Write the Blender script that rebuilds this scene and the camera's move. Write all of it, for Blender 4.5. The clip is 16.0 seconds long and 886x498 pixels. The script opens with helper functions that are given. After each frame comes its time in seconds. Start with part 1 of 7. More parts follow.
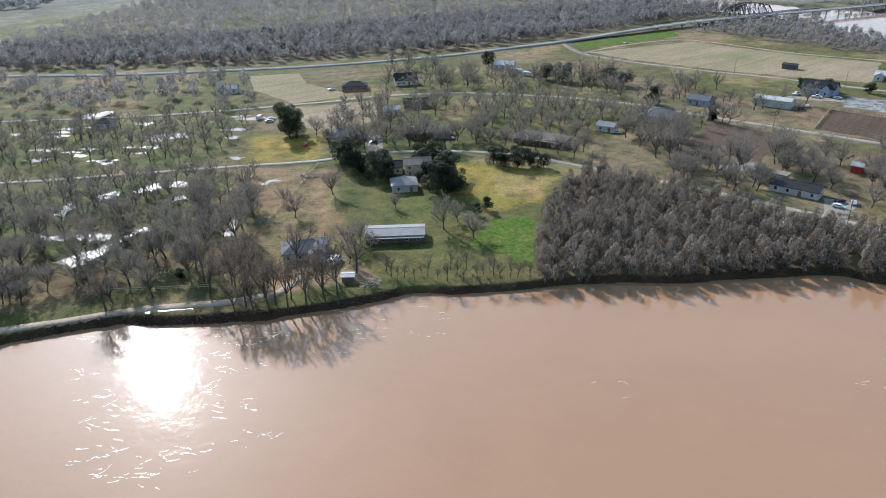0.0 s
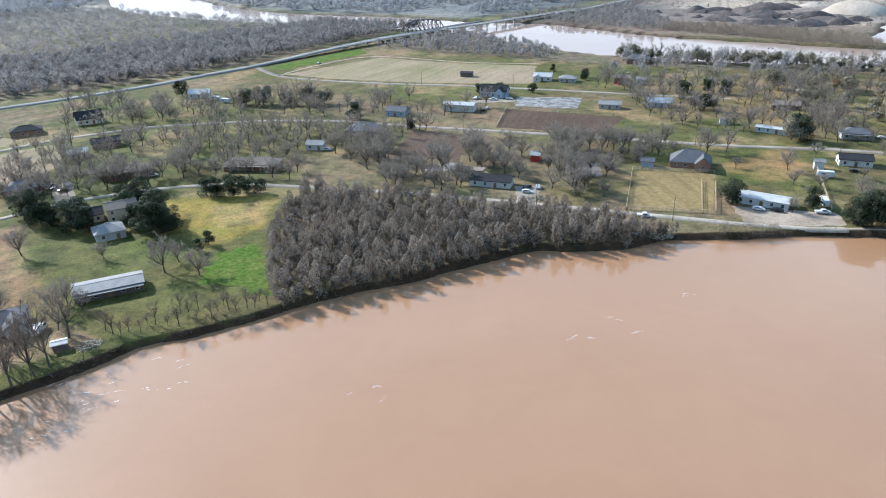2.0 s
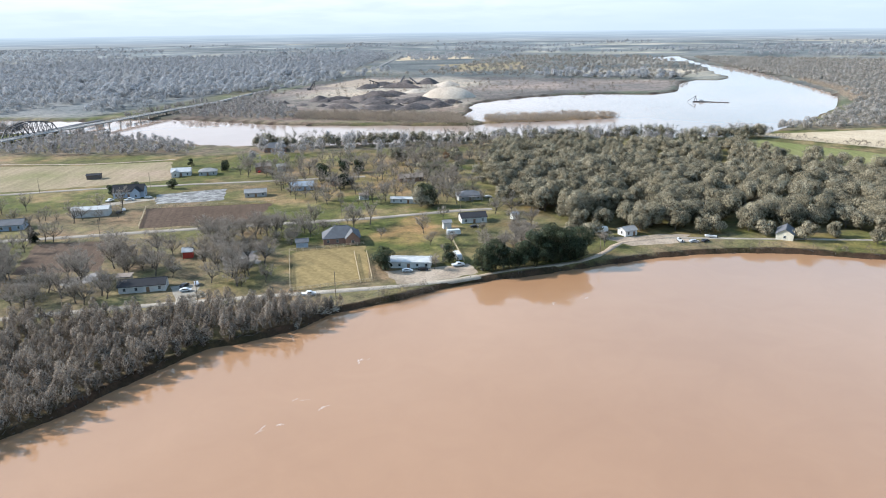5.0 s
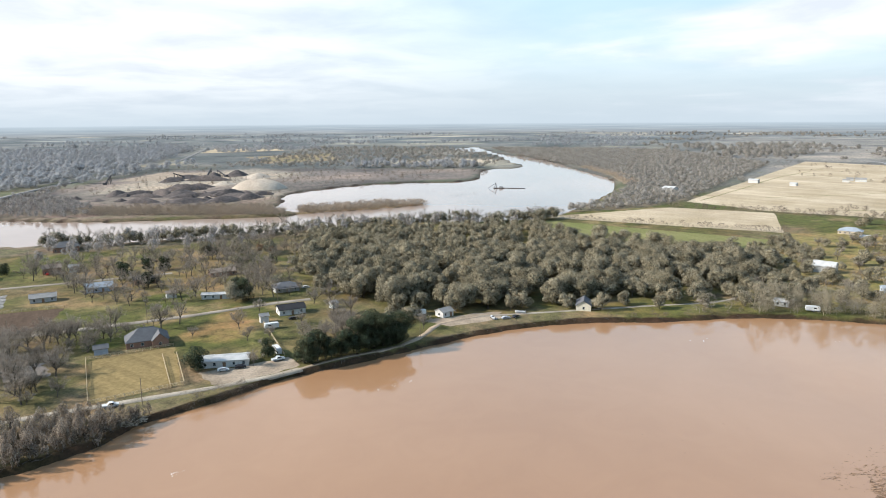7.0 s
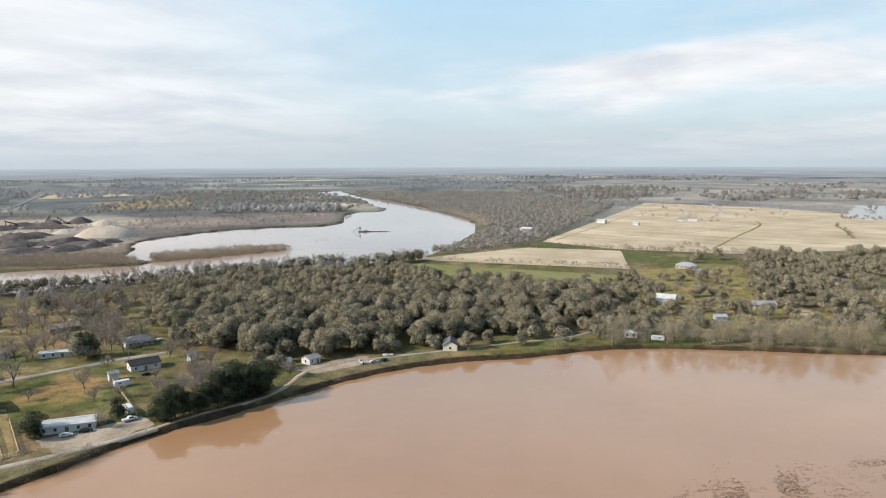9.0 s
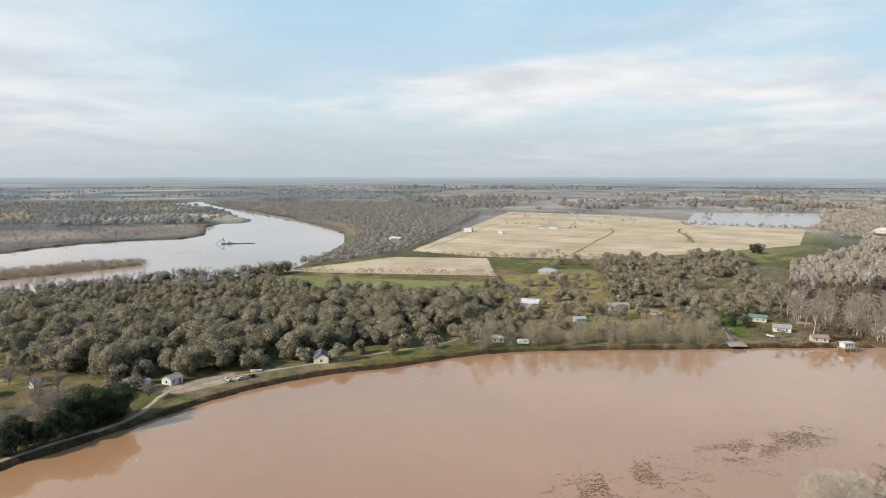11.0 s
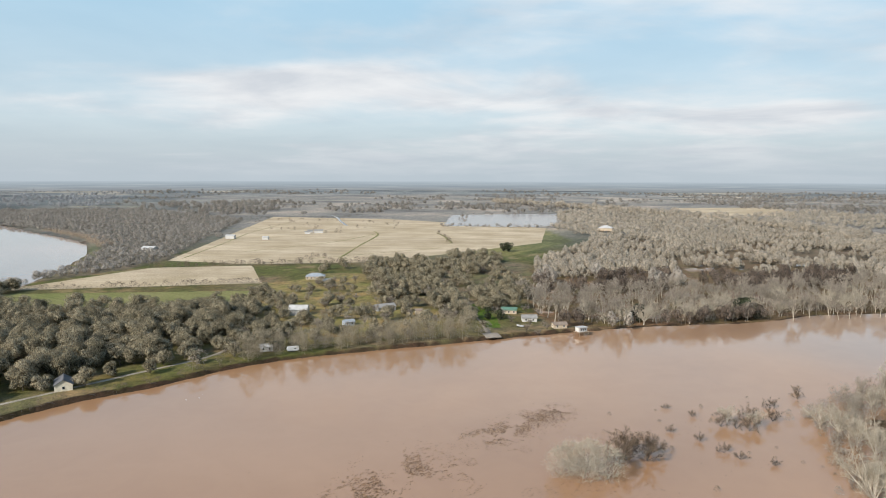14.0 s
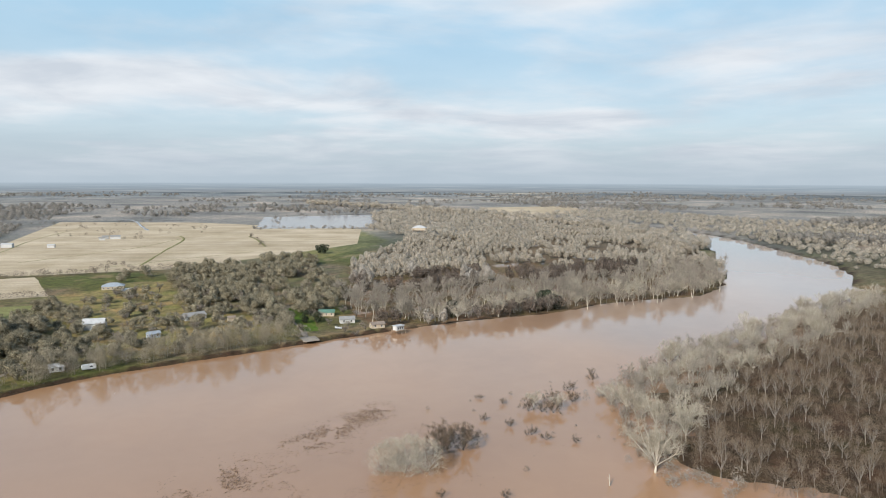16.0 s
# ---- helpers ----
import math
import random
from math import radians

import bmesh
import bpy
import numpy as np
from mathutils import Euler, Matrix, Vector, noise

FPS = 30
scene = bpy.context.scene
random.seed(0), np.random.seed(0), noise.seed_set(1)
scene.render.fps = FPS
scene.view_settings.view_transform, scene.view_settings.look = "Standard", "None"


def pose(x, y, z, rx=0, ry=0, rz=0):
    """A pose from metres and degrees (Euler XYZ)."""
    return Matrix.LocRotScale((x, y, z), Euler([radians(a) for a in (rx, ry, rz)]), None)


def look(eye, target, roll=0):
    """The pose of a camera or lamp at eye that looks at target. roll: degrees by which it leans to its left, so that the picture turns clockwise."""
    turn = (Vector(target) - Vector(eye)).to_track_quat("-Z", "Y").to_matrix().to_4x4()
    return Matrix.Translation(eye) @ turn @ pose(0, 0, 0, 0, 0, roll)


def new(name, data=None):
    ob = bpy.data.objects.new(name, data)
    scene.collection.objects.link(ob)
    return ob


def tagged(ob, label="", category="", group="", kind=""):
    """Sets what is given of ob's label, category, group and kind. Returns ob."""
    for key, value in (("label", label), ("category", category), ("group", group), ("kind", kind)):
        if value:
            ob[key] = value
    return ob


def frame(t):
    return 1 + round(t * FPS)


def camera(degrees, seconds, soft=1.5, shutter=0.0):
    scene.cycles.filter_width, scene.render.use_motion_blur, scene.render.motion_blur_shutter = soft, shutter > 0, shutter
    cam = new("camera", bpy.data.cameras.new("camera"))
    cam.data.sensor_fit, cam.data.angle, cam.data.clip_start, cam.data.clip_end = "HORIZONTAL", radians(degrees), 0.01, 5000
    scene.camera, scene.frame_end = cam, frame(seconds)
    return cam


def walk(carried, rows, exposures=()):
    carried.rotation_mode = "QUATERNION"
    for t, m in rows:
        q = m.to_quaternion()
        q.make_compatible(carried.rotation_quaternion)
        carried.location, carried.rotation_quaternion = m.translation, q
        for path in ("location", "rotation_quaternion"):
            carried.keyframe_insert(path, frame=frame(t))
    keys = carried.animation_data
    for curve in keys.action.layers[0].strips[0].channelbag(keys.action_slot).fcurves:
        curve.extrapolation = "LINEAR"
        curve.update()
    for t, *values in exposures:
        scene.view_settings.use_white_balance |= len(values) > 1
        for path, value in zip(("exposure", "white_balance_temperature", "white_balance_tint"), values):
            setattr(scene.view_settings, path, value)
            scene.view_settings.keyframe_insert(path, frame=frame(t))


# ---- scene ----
# camera: a drone hovering about 100 m over the river, drifting a little and turning to its right
cam = camera(65.2, 16.0, soft=1.0)
PATH = [
    (0.0, 0.00, 0.00, 100.00, 64.494, 1.370, -0.000),
    (0.5, -0.31, -0.25, 100.03, 64.502, 1.326, -6.163),
    (1.0, -0.62, -0.48, 100.06, 64.559, 1.242, -12.738),
    (1.5, -0.93, -0.70, 100.09, 64.861, 1.203, -18.923),
    (2.0, -1.24, -0.91, 100.12, 65.633, 1.128, -24.368),
    (2.5, -1.55, -1.11, 100.16, 66.485, 1.068, -29.552),
    (3.0, -1.85, -1.29, 100.19, 67.815, 0.984, -34.602),
    (3.5, -2.15, -1.46, 100.23, 69.141, 0.884, -39.137),
    (4.0, -2.45, -1.61, 100.28, 70.048, 0.763, -43.813),
    (4.5, -2.75, -1.75, 100.32, 70.969, 0.726, -48.711),
    (5.0, -3.04, -1.88, 100.37, 72.228, 0.663, -53.441),
    (7.5, -4.49, -2.32, 100.64, 80.915, 0.404, -71.732),
    (8.0, -4.78, -2.37, 100.70, 81.908, 0.318, -74.553),
    (8.5, -5.06, -2.40, 100.76, 82.467, 0.252, -77.300),
    (9.0, -5.34, -2.43, 100.83, 82.853, 0.185, -79.955),
    (11.5, -6.71, -2.33, 101.19, 83.733, -0.050, -93.728),
    (12.0, -6.98, -2.28, 101.27, 83.816, -0.075, -96.877),
    (12.5, -7.24, -2.20, 101.35, 83.885, -0.106, -100.103),
    (13.0, -7.51, -2.12, 101.44, 83.935, -0.100, -103.148),
    (13.5, -7.77, -2.02, 101.52, 83.982, -0.144, -106.422),
    (14.0, -8.03, -1.91, 101.61, 84.016, -0.182, -109.981),
    (14.5, -8.29, -1.78, 101.70, 84.041, -0.165, -113.790),
    (15.0, -8.55, -1.65, 101.79, 84.061, -0.182, -117.487),
    (15.5, -8.80, -1.49, 101.89, 84.093, -0.219, -121.362),
    (16.0, -9.06, -1.33, 101.99, 84.146, -0.204, -125.191),
]

walk(cam, [(t, pose(x, y, z, a, b, c)) for t, x, y, z, a, b, c in PATH],
     exposures=[(0.0, 0.45, 5700, 10), (2.5, 0.85, 5550, 9), (5.0, 0.86, 5900, 10), (7.5, 0.58, 6450, 10), (9.0, 0.42, 6550, 11), (12.5, 0.29, 6700, 11), (16.0, 0.23, 6300, 10)])

# ---- light ----
SUN_EL, SUN_AZ = radians(31), radians(-27)     # azimuth clockwise from +y
sun_data = bpy.data.lights.new("sun", "SUN")
sun_data.energy, sun_data.angle, sun_data.color = 5.0, radians(0.6), (1.0, 0.935, 0.845)
sun = new("sun", sun_data)
sun.matrix_world = look((0, 0, 0), (-math.sin(SUN_AZ) * math.cos(SUN_EL), -math.cos(SUN_AZ) * math.cos(SUN_EL), -math.sin(SUN_EL)))
sun.location = (-200, 400, 300)


class Nodes:
    """A small helper to wire shader nodes."""

    def __init__(self, tree):
        self.tree = tree
        tree.nodes.clear()

    def add(self, kind, sets=None, **ins):
        n = self.tree.nodes.new(kind)
        for k, v in (sets or {}).items():
            setattr(n, k, v)
        for k, v in ins.items():
            self.put(n, k, v)
        return n

    def put(self, n, key, v):
        sock = n.inputs[int(key[1:])] if key[0] == "i" and key[1:].isdigit() else n.inputs[key.replace("_", " ")]
        if isinstance(v, bpy.types.NodeSocket):
            self.tree.links.new(v, sock)
        else:
            sock.default_value = v

    def math(self, op, a, b=0.0, c=0.0):
        return self.add("ShaderNodeMath", {"operation": op}, i0=a, i1=b, i2=c).outputs[0]

    def noise(self, vec, scale, detail=4.0, rough=0.55, dist=0.0):
        return self.add("ShaderNodeTexNoise", None, Vector=vec, Scale=scale, Detail=detail, Roughness=rough, Distortion=dist).outputs["Fac"]

    def ramp(self, fac, *stops):
        n = self.add("ShaderNodeValToRGB", None, Fac=fac)
        els = n.color_ramp.elements
        while len(els) < len(stops):
            els.new(0.5)
        for e, (p, col) in zip(els, stops):
            e.position, e.color = p, (*col, 1) if len(col) == 3 else col
        return n.outputs["Color"]

    def mix(self, fac, a, b, blend="MIX"):
        n = self.add("ShaderNodeMix", {"data_type": "RGBA", "blend_type": blend})
        for sock, v in ((n.inputs[0], fac), (n.inputs[6], a), (n.inputs[7], b)):
            if isinstance(v, bpy.types.NodeSocket):
                self.tree.links.new(v, sock)
            else:
                sock.default_value = (*v, 1) if isinstance(v, tuple) and len(v) == 3 else v
        return n.outputs[2]


world = bpy.data.worlds.new("sky")
scene.world = world
world.use_nodes = True
wn = Nodes(world.node_tree)
sky = wn.add("ShaderNodeTexSky", {"sky_type": "NISHITA", "sun_disc": False, "sun_elevation": SUN_EL, "sun_rotation": SUN_AZ,
                                  "altitude": 50.0, "air_density": 1.0, "dust_density": 1.2, "ozone_density": 1.5})
tc = wn.add("ShaderNodeTexCoord")
sep = wn.add("ShaderNodeSeparateXYZ", None, i0=tc.outputs["Generated"])
up = wn.math("ADD", wn.math("MAXIMUM", sep.outputs[2], 0.0), 0.10)
flat = wn.add("ShaderNodeCombineXYZ", None, i0=wn.math("DIVIDE", sep.outputs[0], up), i1=wn.math("DIVIDE", sep.outputs[1], up), i2=0.0)
veil = wn.noise(flat.outputs[0], 0.34, 4.0, 0.5, 0.5)
heap_ = wn.noise(flat.outputs[0], 0.62, 7.0, 0.55, 0.25)
south = wn.add("ShaderNodeVectorMath", {"operation": "DOT_PRODUCT"}, i0=tc.outputs["Generated"], i1=(0.37, -0.93, 0.0)).outputs["Value"]
dens = wn.math("ADD", wn.math("ADD", wn.math("MULTIPLY", veil, 0.5), wn.math("MULTIPLY", heap_, 0.5)), wn.math("MULTIPLY", south, 0.12))
mask = wn.add("ShaderNodeMapRange", {"interpolation_type": "SMOOTHSTEP"}, i0=dens, i1=0.53, i2=0.70, i3=0.2, i4=0.92).outputs[0]
north = wn.add("ShaderNodeVectorMath", {"operation": "DOT_PRODUCT"}, i0=tc.outputs["Generated"], i1=(0.05, 1.0, 0.0)).outputs["Value"]
mask = wn.math("MAXIMUM", mask, wn.add("ShaderNodeMapRange", {"interpolation_type": "SMOOTHSTEP"}, i0=north, i1=0.05, i2=0.75, i3=0.0, i4=0.92).outputs[0])          # white veil added over the northern sky, which the river reflects
thin = wn.add("ShaderNodeMapRange", {"interpolation_type": "SMOOTHSTEP"}, i0=sep.outputs[2], i1=0.30, i2=0.75, i3=1.0, i4=0.15).outputs[0]
cover = wn.math("MULTIPLY", mask, thin)
lit = wn.noise(flat.outputs[0], 1.1, 5.0, 0.55, 0.3)
cloudcol = wn.ramp(lit, (0.34, (5.5, 5.8, 6.2)), (0.60, (7.3, 7.4, 7.5)))
toward = wn.add("ShaderNodeVectorMath", {"operation": "DOT_PRODUCT"}, i0=tc.outputs["Generated"], i1=(math.sin(SUN_AZ) * math.cos(SUN_EL), math.cos(SUN_AZ) * math.cos(SUN_EL), math.sin(SUN_EL))).outputs["Value"]
glow = wn.math("ADD", wn.math("MULTIPLY", wn.math("POWER", wn.math("MAXIMUM", toward, 0.0), 9.0), 1.2), 1.0)
cloudcol = wn.mix(1.0, cloudcol, wn.add("ShaderNodeCombineXYZ", None, i0=glow, i1=glow, i2=glow).outputs[0], "MULTIPLY")
clear = wn.ramp(sep.outputs[2], (0.0, (4.1, 4.75, 5.25)), (0.07, (4.6, 5.7, 6.4)), (0.24, (2.75, 5.25, 7.0)), (0.8, (1.6, 3.0, 5.0)))
blue = wn.mix(0.85, wn.mix(1.0, sky.outputs[0], (1.12, 1.28, 1.3), "MULTIPLY"), clear)
low = wn.add("ShaderNodeMapRange", {"interpolation_type": "SMOOTHSTEP"}, i0=sep.outputs[2], i1=-0.02, i2=0.085, i3=0.95, i4=0.0).outputs[0]
skycol = wn.mix(low, wn.mix(cover, blue, cloudcol), (4.1, 4.75, 5.25))
bg = wn.add("ShaderNodeBackground", None, Color=skycol, Strength=0.1)
wn.tree.links.new(bg.outputs[0], wn.add("ShaderNodeOutputWorld").inputs[0])


# ---- materials ----
def material(name, build, rough=0.9, metal=0.0, bump=0.0, bump_scale=1.0, spec=0.3, thin=0.0, open_=0.0, fuzz=0.0):
    """build(nodes, position) returns the base colour; relief by noise at bump_scale per metre; fuzz: fineness of twigs per metre."""
    m = bpy.data.materials.new(name)
    m.use_nodes = True
    n = Nodes(m.node_tree)
    pos = n.add("ShaderNodeNewGeometry").outputs["Position"]
    col = build(n, pos)
    bsdf = n.add("ShaderNodeBsdfPrincipled", None, Roughness=rough, Metallic=metal)
    bsdf.inputs["Specular IOR Level"].default_value = spec
    n.put(bsdf, "Base_Color", col if isinstance(col, bpy.types.NodeSocket) else (*col, 1))
    tall_ = n.add("ShaderNodeMapping", None, Vector=pos, Scale=(1.0, 1.0, 0.5)).outputs[0] if fuzz else pos
    if fuzz:                                     # sprays of twigs and leaves catch the light each in its own way
        rumple = 1.5 if fuzz < 1.5 else 2.5
        jumble = n.add("ShaderNodeTexNoise", None, Vector=tall_, Scale=fuzz * 1.5, Detail=3.0, Roughness=0.7).outputs["Color"]
        off = n.add("ShaderNodeVectorMath", {"operation": "MULTIPLY_ADD"}, i0=jumble, i1=(rumple,) * 3, i2=(-rumple / 2, -rumple / 2, 0.3 - rumple / 2)).outputs[0]
        lean_ = n.add("ShaderNodeVectorMath", {"operation": "ADD"}, i0=n.add("ShaderNodeNewGeometry").outputs["Normal"], i1=off).outputs[0]
        n.put(bsdf, "Normal", n.add("ShaderNodeVectorMath", {"operation": "NORMALIZE"}, i0=lean_).outputs[0])
    if bump:
        b = n.add("ShaderNodeBump", None, Strength=0.6, Distance=bump, Height=n.noise(pos, bump_scale, 5.0, 0.6))
        n.put(bsdf, "Normal", b.outputs[0])
    surface = bsdf.outputs[0]
    if thin:                                     # light passes through leaves and sprays of twigs
        trans = n.add("ShaderNodeBsdfTranslucent", None, Color=col)
        both = n.add("ShaderNodeMixShader", None, i0=thin, i1=surface, i2=trans.outputs[0])
        surface = both.outputs[0]
    if open_:                                    # gaps between fine branches
        gaps = n.ramp(n.noise(tall_, fuzz * 1.1 if fuzz else 0.55, 3.0, 0.65), (open_ - 0.05, (0, 0, 0)), (open_ + 0.05, (0.95, 0.95, 0.95)))
        see = n.add("ShaderNodeMixShader", None, i0=gaps, i1=n.add("ShaderNodeBsdfTransparent").outputs[0], i2=surface)
        surface = see.outputs[0]
    n.tree.links.new(surface, n.add("ShaderNodeOutputMaterial").inputs[0])
    return m


def two_tone(a, b, scale, fine=6.0, amount=0.35):
    """Base colour that wanders between a and b in large patches and in fine grain."""
    def build(n, pos):
        base = n.mix(n.ramp(n.noise(pos, scale), (0.35, (0, 0, 0)), (0.65, (1, 1, 1))), a, b)
        grain = n.ramp(n.noise(pos, fine, 3.0), (0.25, (1 - amount,) * 3), (0.75, (1 + amount,) * 3))
        return n.mix(1.0, base, grain, "MULTIPLY")
    return build


def leafy(a, b, spread=0.35, clump=0.22):
    """Foliage and twigs: each island differs, and each plant differs as a whole."""
    def build(n, pos):
        isl = n.add("ShaderNodeNewGeometry").outputs["Random Per Island"]
        rnd = n.add("ShaderNodeObjectInfo").outputs["Random"]
        patch = n.ramp(n.noise(pos, clump, 2.0), (0.33, (0, 0, 0)), (0.67, (1, 1, 1)))
        f = n.math("ADD", n.math("MULTIPLY", isl, 0.3), n.math("MULTIPLY", n.math("ADD", n.math("MULTIPLY", rnd, 0.6), n.math("MULTIPLY", patch, 0.6)), 0.6))
        base = n.mix(f, a, b)
        tone = n.ramp(isl, (0.0, (1 - spread,) * 3), (1.0, (1 + spread,) * 3))
        return n.mix(1.0, base, tone, "MULTIPLY")
    return build


M = {}


def mat(name, *args, **kw):
    M[name] = material(name, *args, **kw)


def ground_colour(n, pos):
    cover_ = n.add("ShaderNodeVertexColor", {"layer_name": "cover"})
    worn = n.ramp(n.noise(pos, 0.035, 5.0, 0.65), (0.36, (0.88, 0.89, 0.55)), (0.5, (1.0, 0.87, 0.69)), (0.66, (1.24, 0.92, 0.76)))      # green, then brown with dead grass
    belts = n.ramp(n.noise(pos, 0.0045, 6.0, 0.62), (0.36, (0.52, 0.55, 0.58)), (0.47, (0.85, 0.88, 0.9)), (0.56, (1.05, 1.02, 1.0)), (0.66, (1.5, 1.4, 1.3)))      # woods and open fields of the far plain
    worn = n.mix(cover_.outputs["Alpha"], worn, belts)
    mid = n.ramp(n.noise(pos, 0.16, 6.0, 0.68), (0.32, (0.48, 0.52, 0.46)), (0.5, (0.98, 0.98, 0.96)), (0.68, (1.42, 1.34, 1.26)))
    fine = n.ramp(n.noise(pos, 1.1, 4.0, 0.65), (0.3, (0.66, 0.68, 0.66)), (0.7, (1.3, 1.28, 1.26)))
    return n.mix(1.0, n.mix(1.0, n.mix(1.0, cover_.outputs["Color"], worn, "MULTIPLY"), mid, "MULTIPLY"), fine, "MULTIPLY")


def water_colour(n, pos):
    big_ = n.noise(pos, 0.006, 4.0, 0.5, 0.6)
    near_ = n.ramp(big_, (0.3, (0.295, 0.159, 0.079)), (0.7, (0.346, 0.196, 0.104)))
    pale = n.ramp(big_, (0.3, (0.315, 0.225, 0.168)), (0.7, (0.36, 0.262, 0.20)))               # pale sky reflection put into the base colour of the far reaches
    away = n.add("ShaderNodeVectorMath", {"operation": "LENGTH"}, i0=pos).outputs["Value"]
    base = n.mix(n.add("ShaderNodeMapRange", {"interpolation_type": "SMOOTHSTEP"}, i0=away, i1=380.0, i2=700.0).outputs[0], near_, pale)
    streak = n.ramp(n.noise(pos, 0.05, 5.0, 0.6, 1.5), (0.35, (0.975, 0.97, 0.965)), (0.7, (1.02, 1.02, 1.02)))
    return n.mix(1.0, base, streak, "MULTIPLY")


def tilled(a, b, pitch, angle):
    """Field with faint parallel rows."""
    def build(n, pos):
        rot = n.add("ShaderNodeMapping", None, Vector=pos, Rotation=(0, 0, angle))
        rot2 = n.add("ShaderNodeMapping", None, Vector=rot.outputs[0], Scale=(1.0, 0.06, 1.0))
        w = n.noise(rot2.outputs[0], pitch, 5.0, 0.6)
        base = n.mix(n.ramp(n.noise(pos, 0.012, 6.0, 0.65), (0.35, (0, 0, 0)), (0.65, (1, 1, 1))), a, b)
        rows = n.ramp(w, (0.35, (0.86,) * 3), (0.65, (1.1,) * 3))
        fine = n.ramp(n.noise(pos, 0.5, 5.0, 0.65), (0.3, (0.75,) * 3), (0.7, (1.25,) * 3))
        return n.mix(1.0, n.mix(1.0, base, rows, "MULTIPLY"), fine, "MULTIPLY")
    return build


mat("ground", ground_colour, 0.95, bump=0.5, bump_scale=0.7, spec=0.15)
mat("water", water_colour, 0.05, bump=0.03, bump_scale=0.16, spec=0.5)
wt = M["water"].node_tree
ripple = wt.nodes.new("ShaderNodeMapRange")          # rougher current off the bend, smooth reaches elsewhere
spread_ = wt.nodes.new("ShaderNodeVectorMath")
spread_.operation = "DISTANCE"
spread_.inputs[1].default_value = (-60, 120, 0)
wt.links.new(next(nd for nd in wt.nodes if nd.type == "NEW_GEOMETRY").outputs["Position"], spread_.inputs[0])
wt.links.new(spread_.outputs["Value"], ripple.inputs[0])
for k_, v_ in ((1, 55.0), (2, 200.0), (3, 0.18), (4, 0.006)):
    ripple.inputs[k_].default_value = v_
wt.links.new(ripple.outputs[0], next(nd for nd in wt.nodes if nd.type == "BUMP").inputs["Distance"])
for nd in M["water"].node_tree.nodes:
    if nd.type == "BSDF_PRINCIPLED":
        nd.inputs["IOR"].default_value = 1.6
        nd.inputs["Coat Weight"].default_value, nd.inputs["Coat Roughness"].default_value, nd.inputs["Coat IOR"].default_value = 0.30, 0.46, 1.33
mat("pond", two_tone((0.25, 0.21, 0.175), (0.31, 0.265, 0.225), 0.05), 0.2, bump=0.03, bump_scale=0.6, spec=0.5)
mat("asphalt", two_tone((0.215, 0.186, 0.152), (0.30, 0.262, 0.217), 0.08, 1.5, 0.2), 0.95, spec=0.0)
mat("highway", two_tone((0.17, 0.166, 0.16), (0.23, 0.225, 0.216), 0.05, 1.0, 0.12), 0.95, spec=0.0)
mat("gravel", two_tone((0.24, 0.208, 0.165), (0.34, 0.298, 0.242), 0.15, 1.5, 0.25), 0.95, spec=0.0)
mat("dirt", two_tone((0.22, 0.17, 0.12), (0.34, 0.27, 0.20), 0.1, 1.2, 0.3), 0.95)
mat("lot", two_tone((0.30, 0.29, 0.27), (0.10, 0.095, 0.09), 0.30, 1.0, 0.35), 0.8, spec=0.1)
mat("ploughed", tilled((0.078, 0.054, 0.039), (0.125, 0.088, 0.063), 0.8, 0.7), 0.95, spec=0.05)
mat("straw_field", tilled((0.49, 0.40, 0.285), (0.345, 0.275, 0.178), 0.05, 0.5), 0.95, spec=0.05)
mat("yellow_grass", tilled((0.235, 0.172, 0.078), (0.175, 0.132, 0.062), 0.3, 0.3), 0.95, spec=0.05)
mat("pasture", tilled((0.15, 0.16, 0.058), (0.22, 0.20, 0.09), 0.2, 0.9), 0.95, spec=0.05)
mat("tan_field", tilled((0.30, 0.225, 0.158), (0.20, 0.18, 0.092), 0.2, 0.9), 0.95, spec=0.05)
mat("bright_grass", two_tone((0.058, 0.108, 0.014), (0.105, 0.128, 0.03), 0.15, 0.8, 0.45), 0.95, spec=0.05)
mat("sand", two_tone((0.46, 0.39, 0.31), (0.36, 0.30, 0.235), 0.03, 0.3, 0.15), 0.95)
mat("spoil", two_tone((0.052, 0.044, 0.042), (0.115, 0.093, 0.082), 0.05, 0.3, 0.4), 0.95)
mat("bark_grey", two_tone((0.18, 0.157, 0.13), (0.28, 0.245, 0.205), 0.6, 4.0, 0.3), 0.95)
mat("bark_pale", two_tone((0.30, 0.262, 0.205), (0.42, 0.372, 0.30), 0.5, 4.0, 0.3), 0.95)
mat("bark_bleached", two_tone((0.45, 0.40, 0.32), (0.58, 0.52, 0.43), 0.5, 4.0, 0.3), 0.95)
mat("bark_dark", two_tone((0.06, 0.05, 0.042), (0.10, 0.085, 0.07), 0.6, 4.0, 0.3), 0.95)
mat("twigs_grey", leafy((0.18, 0.152, 0.123), (0.33, 0.286, 0.236), 0.15), 0.95, spec=0.1, thin=0.25)
mat("twigs_brown", leafy((0.11, 0.085, 0.065), (0.21, 0.168, 0.13), 0.2), 0.95, spec=0.1, thin=0.35)
mat("twigs_pale", leafy((0.33, 0.29, 0.225), (0.47, 0.415, 0.325), 0.12), 0.95, spec=0.1, thin=0.25)
mat("twigs_rust", leafy((0.18, 0.10, 0.055), (0.26, 0.16, 0.09)), 0.95, spec=0.1)
mat("leaf_oak", leafy((0.105, 0.092, 0.058), (0.27, 0.235, 0.162), 0.12, 0.09), 0.9, spec=0.1, thin=0.06, open_=0.53, fuzz=1.6)
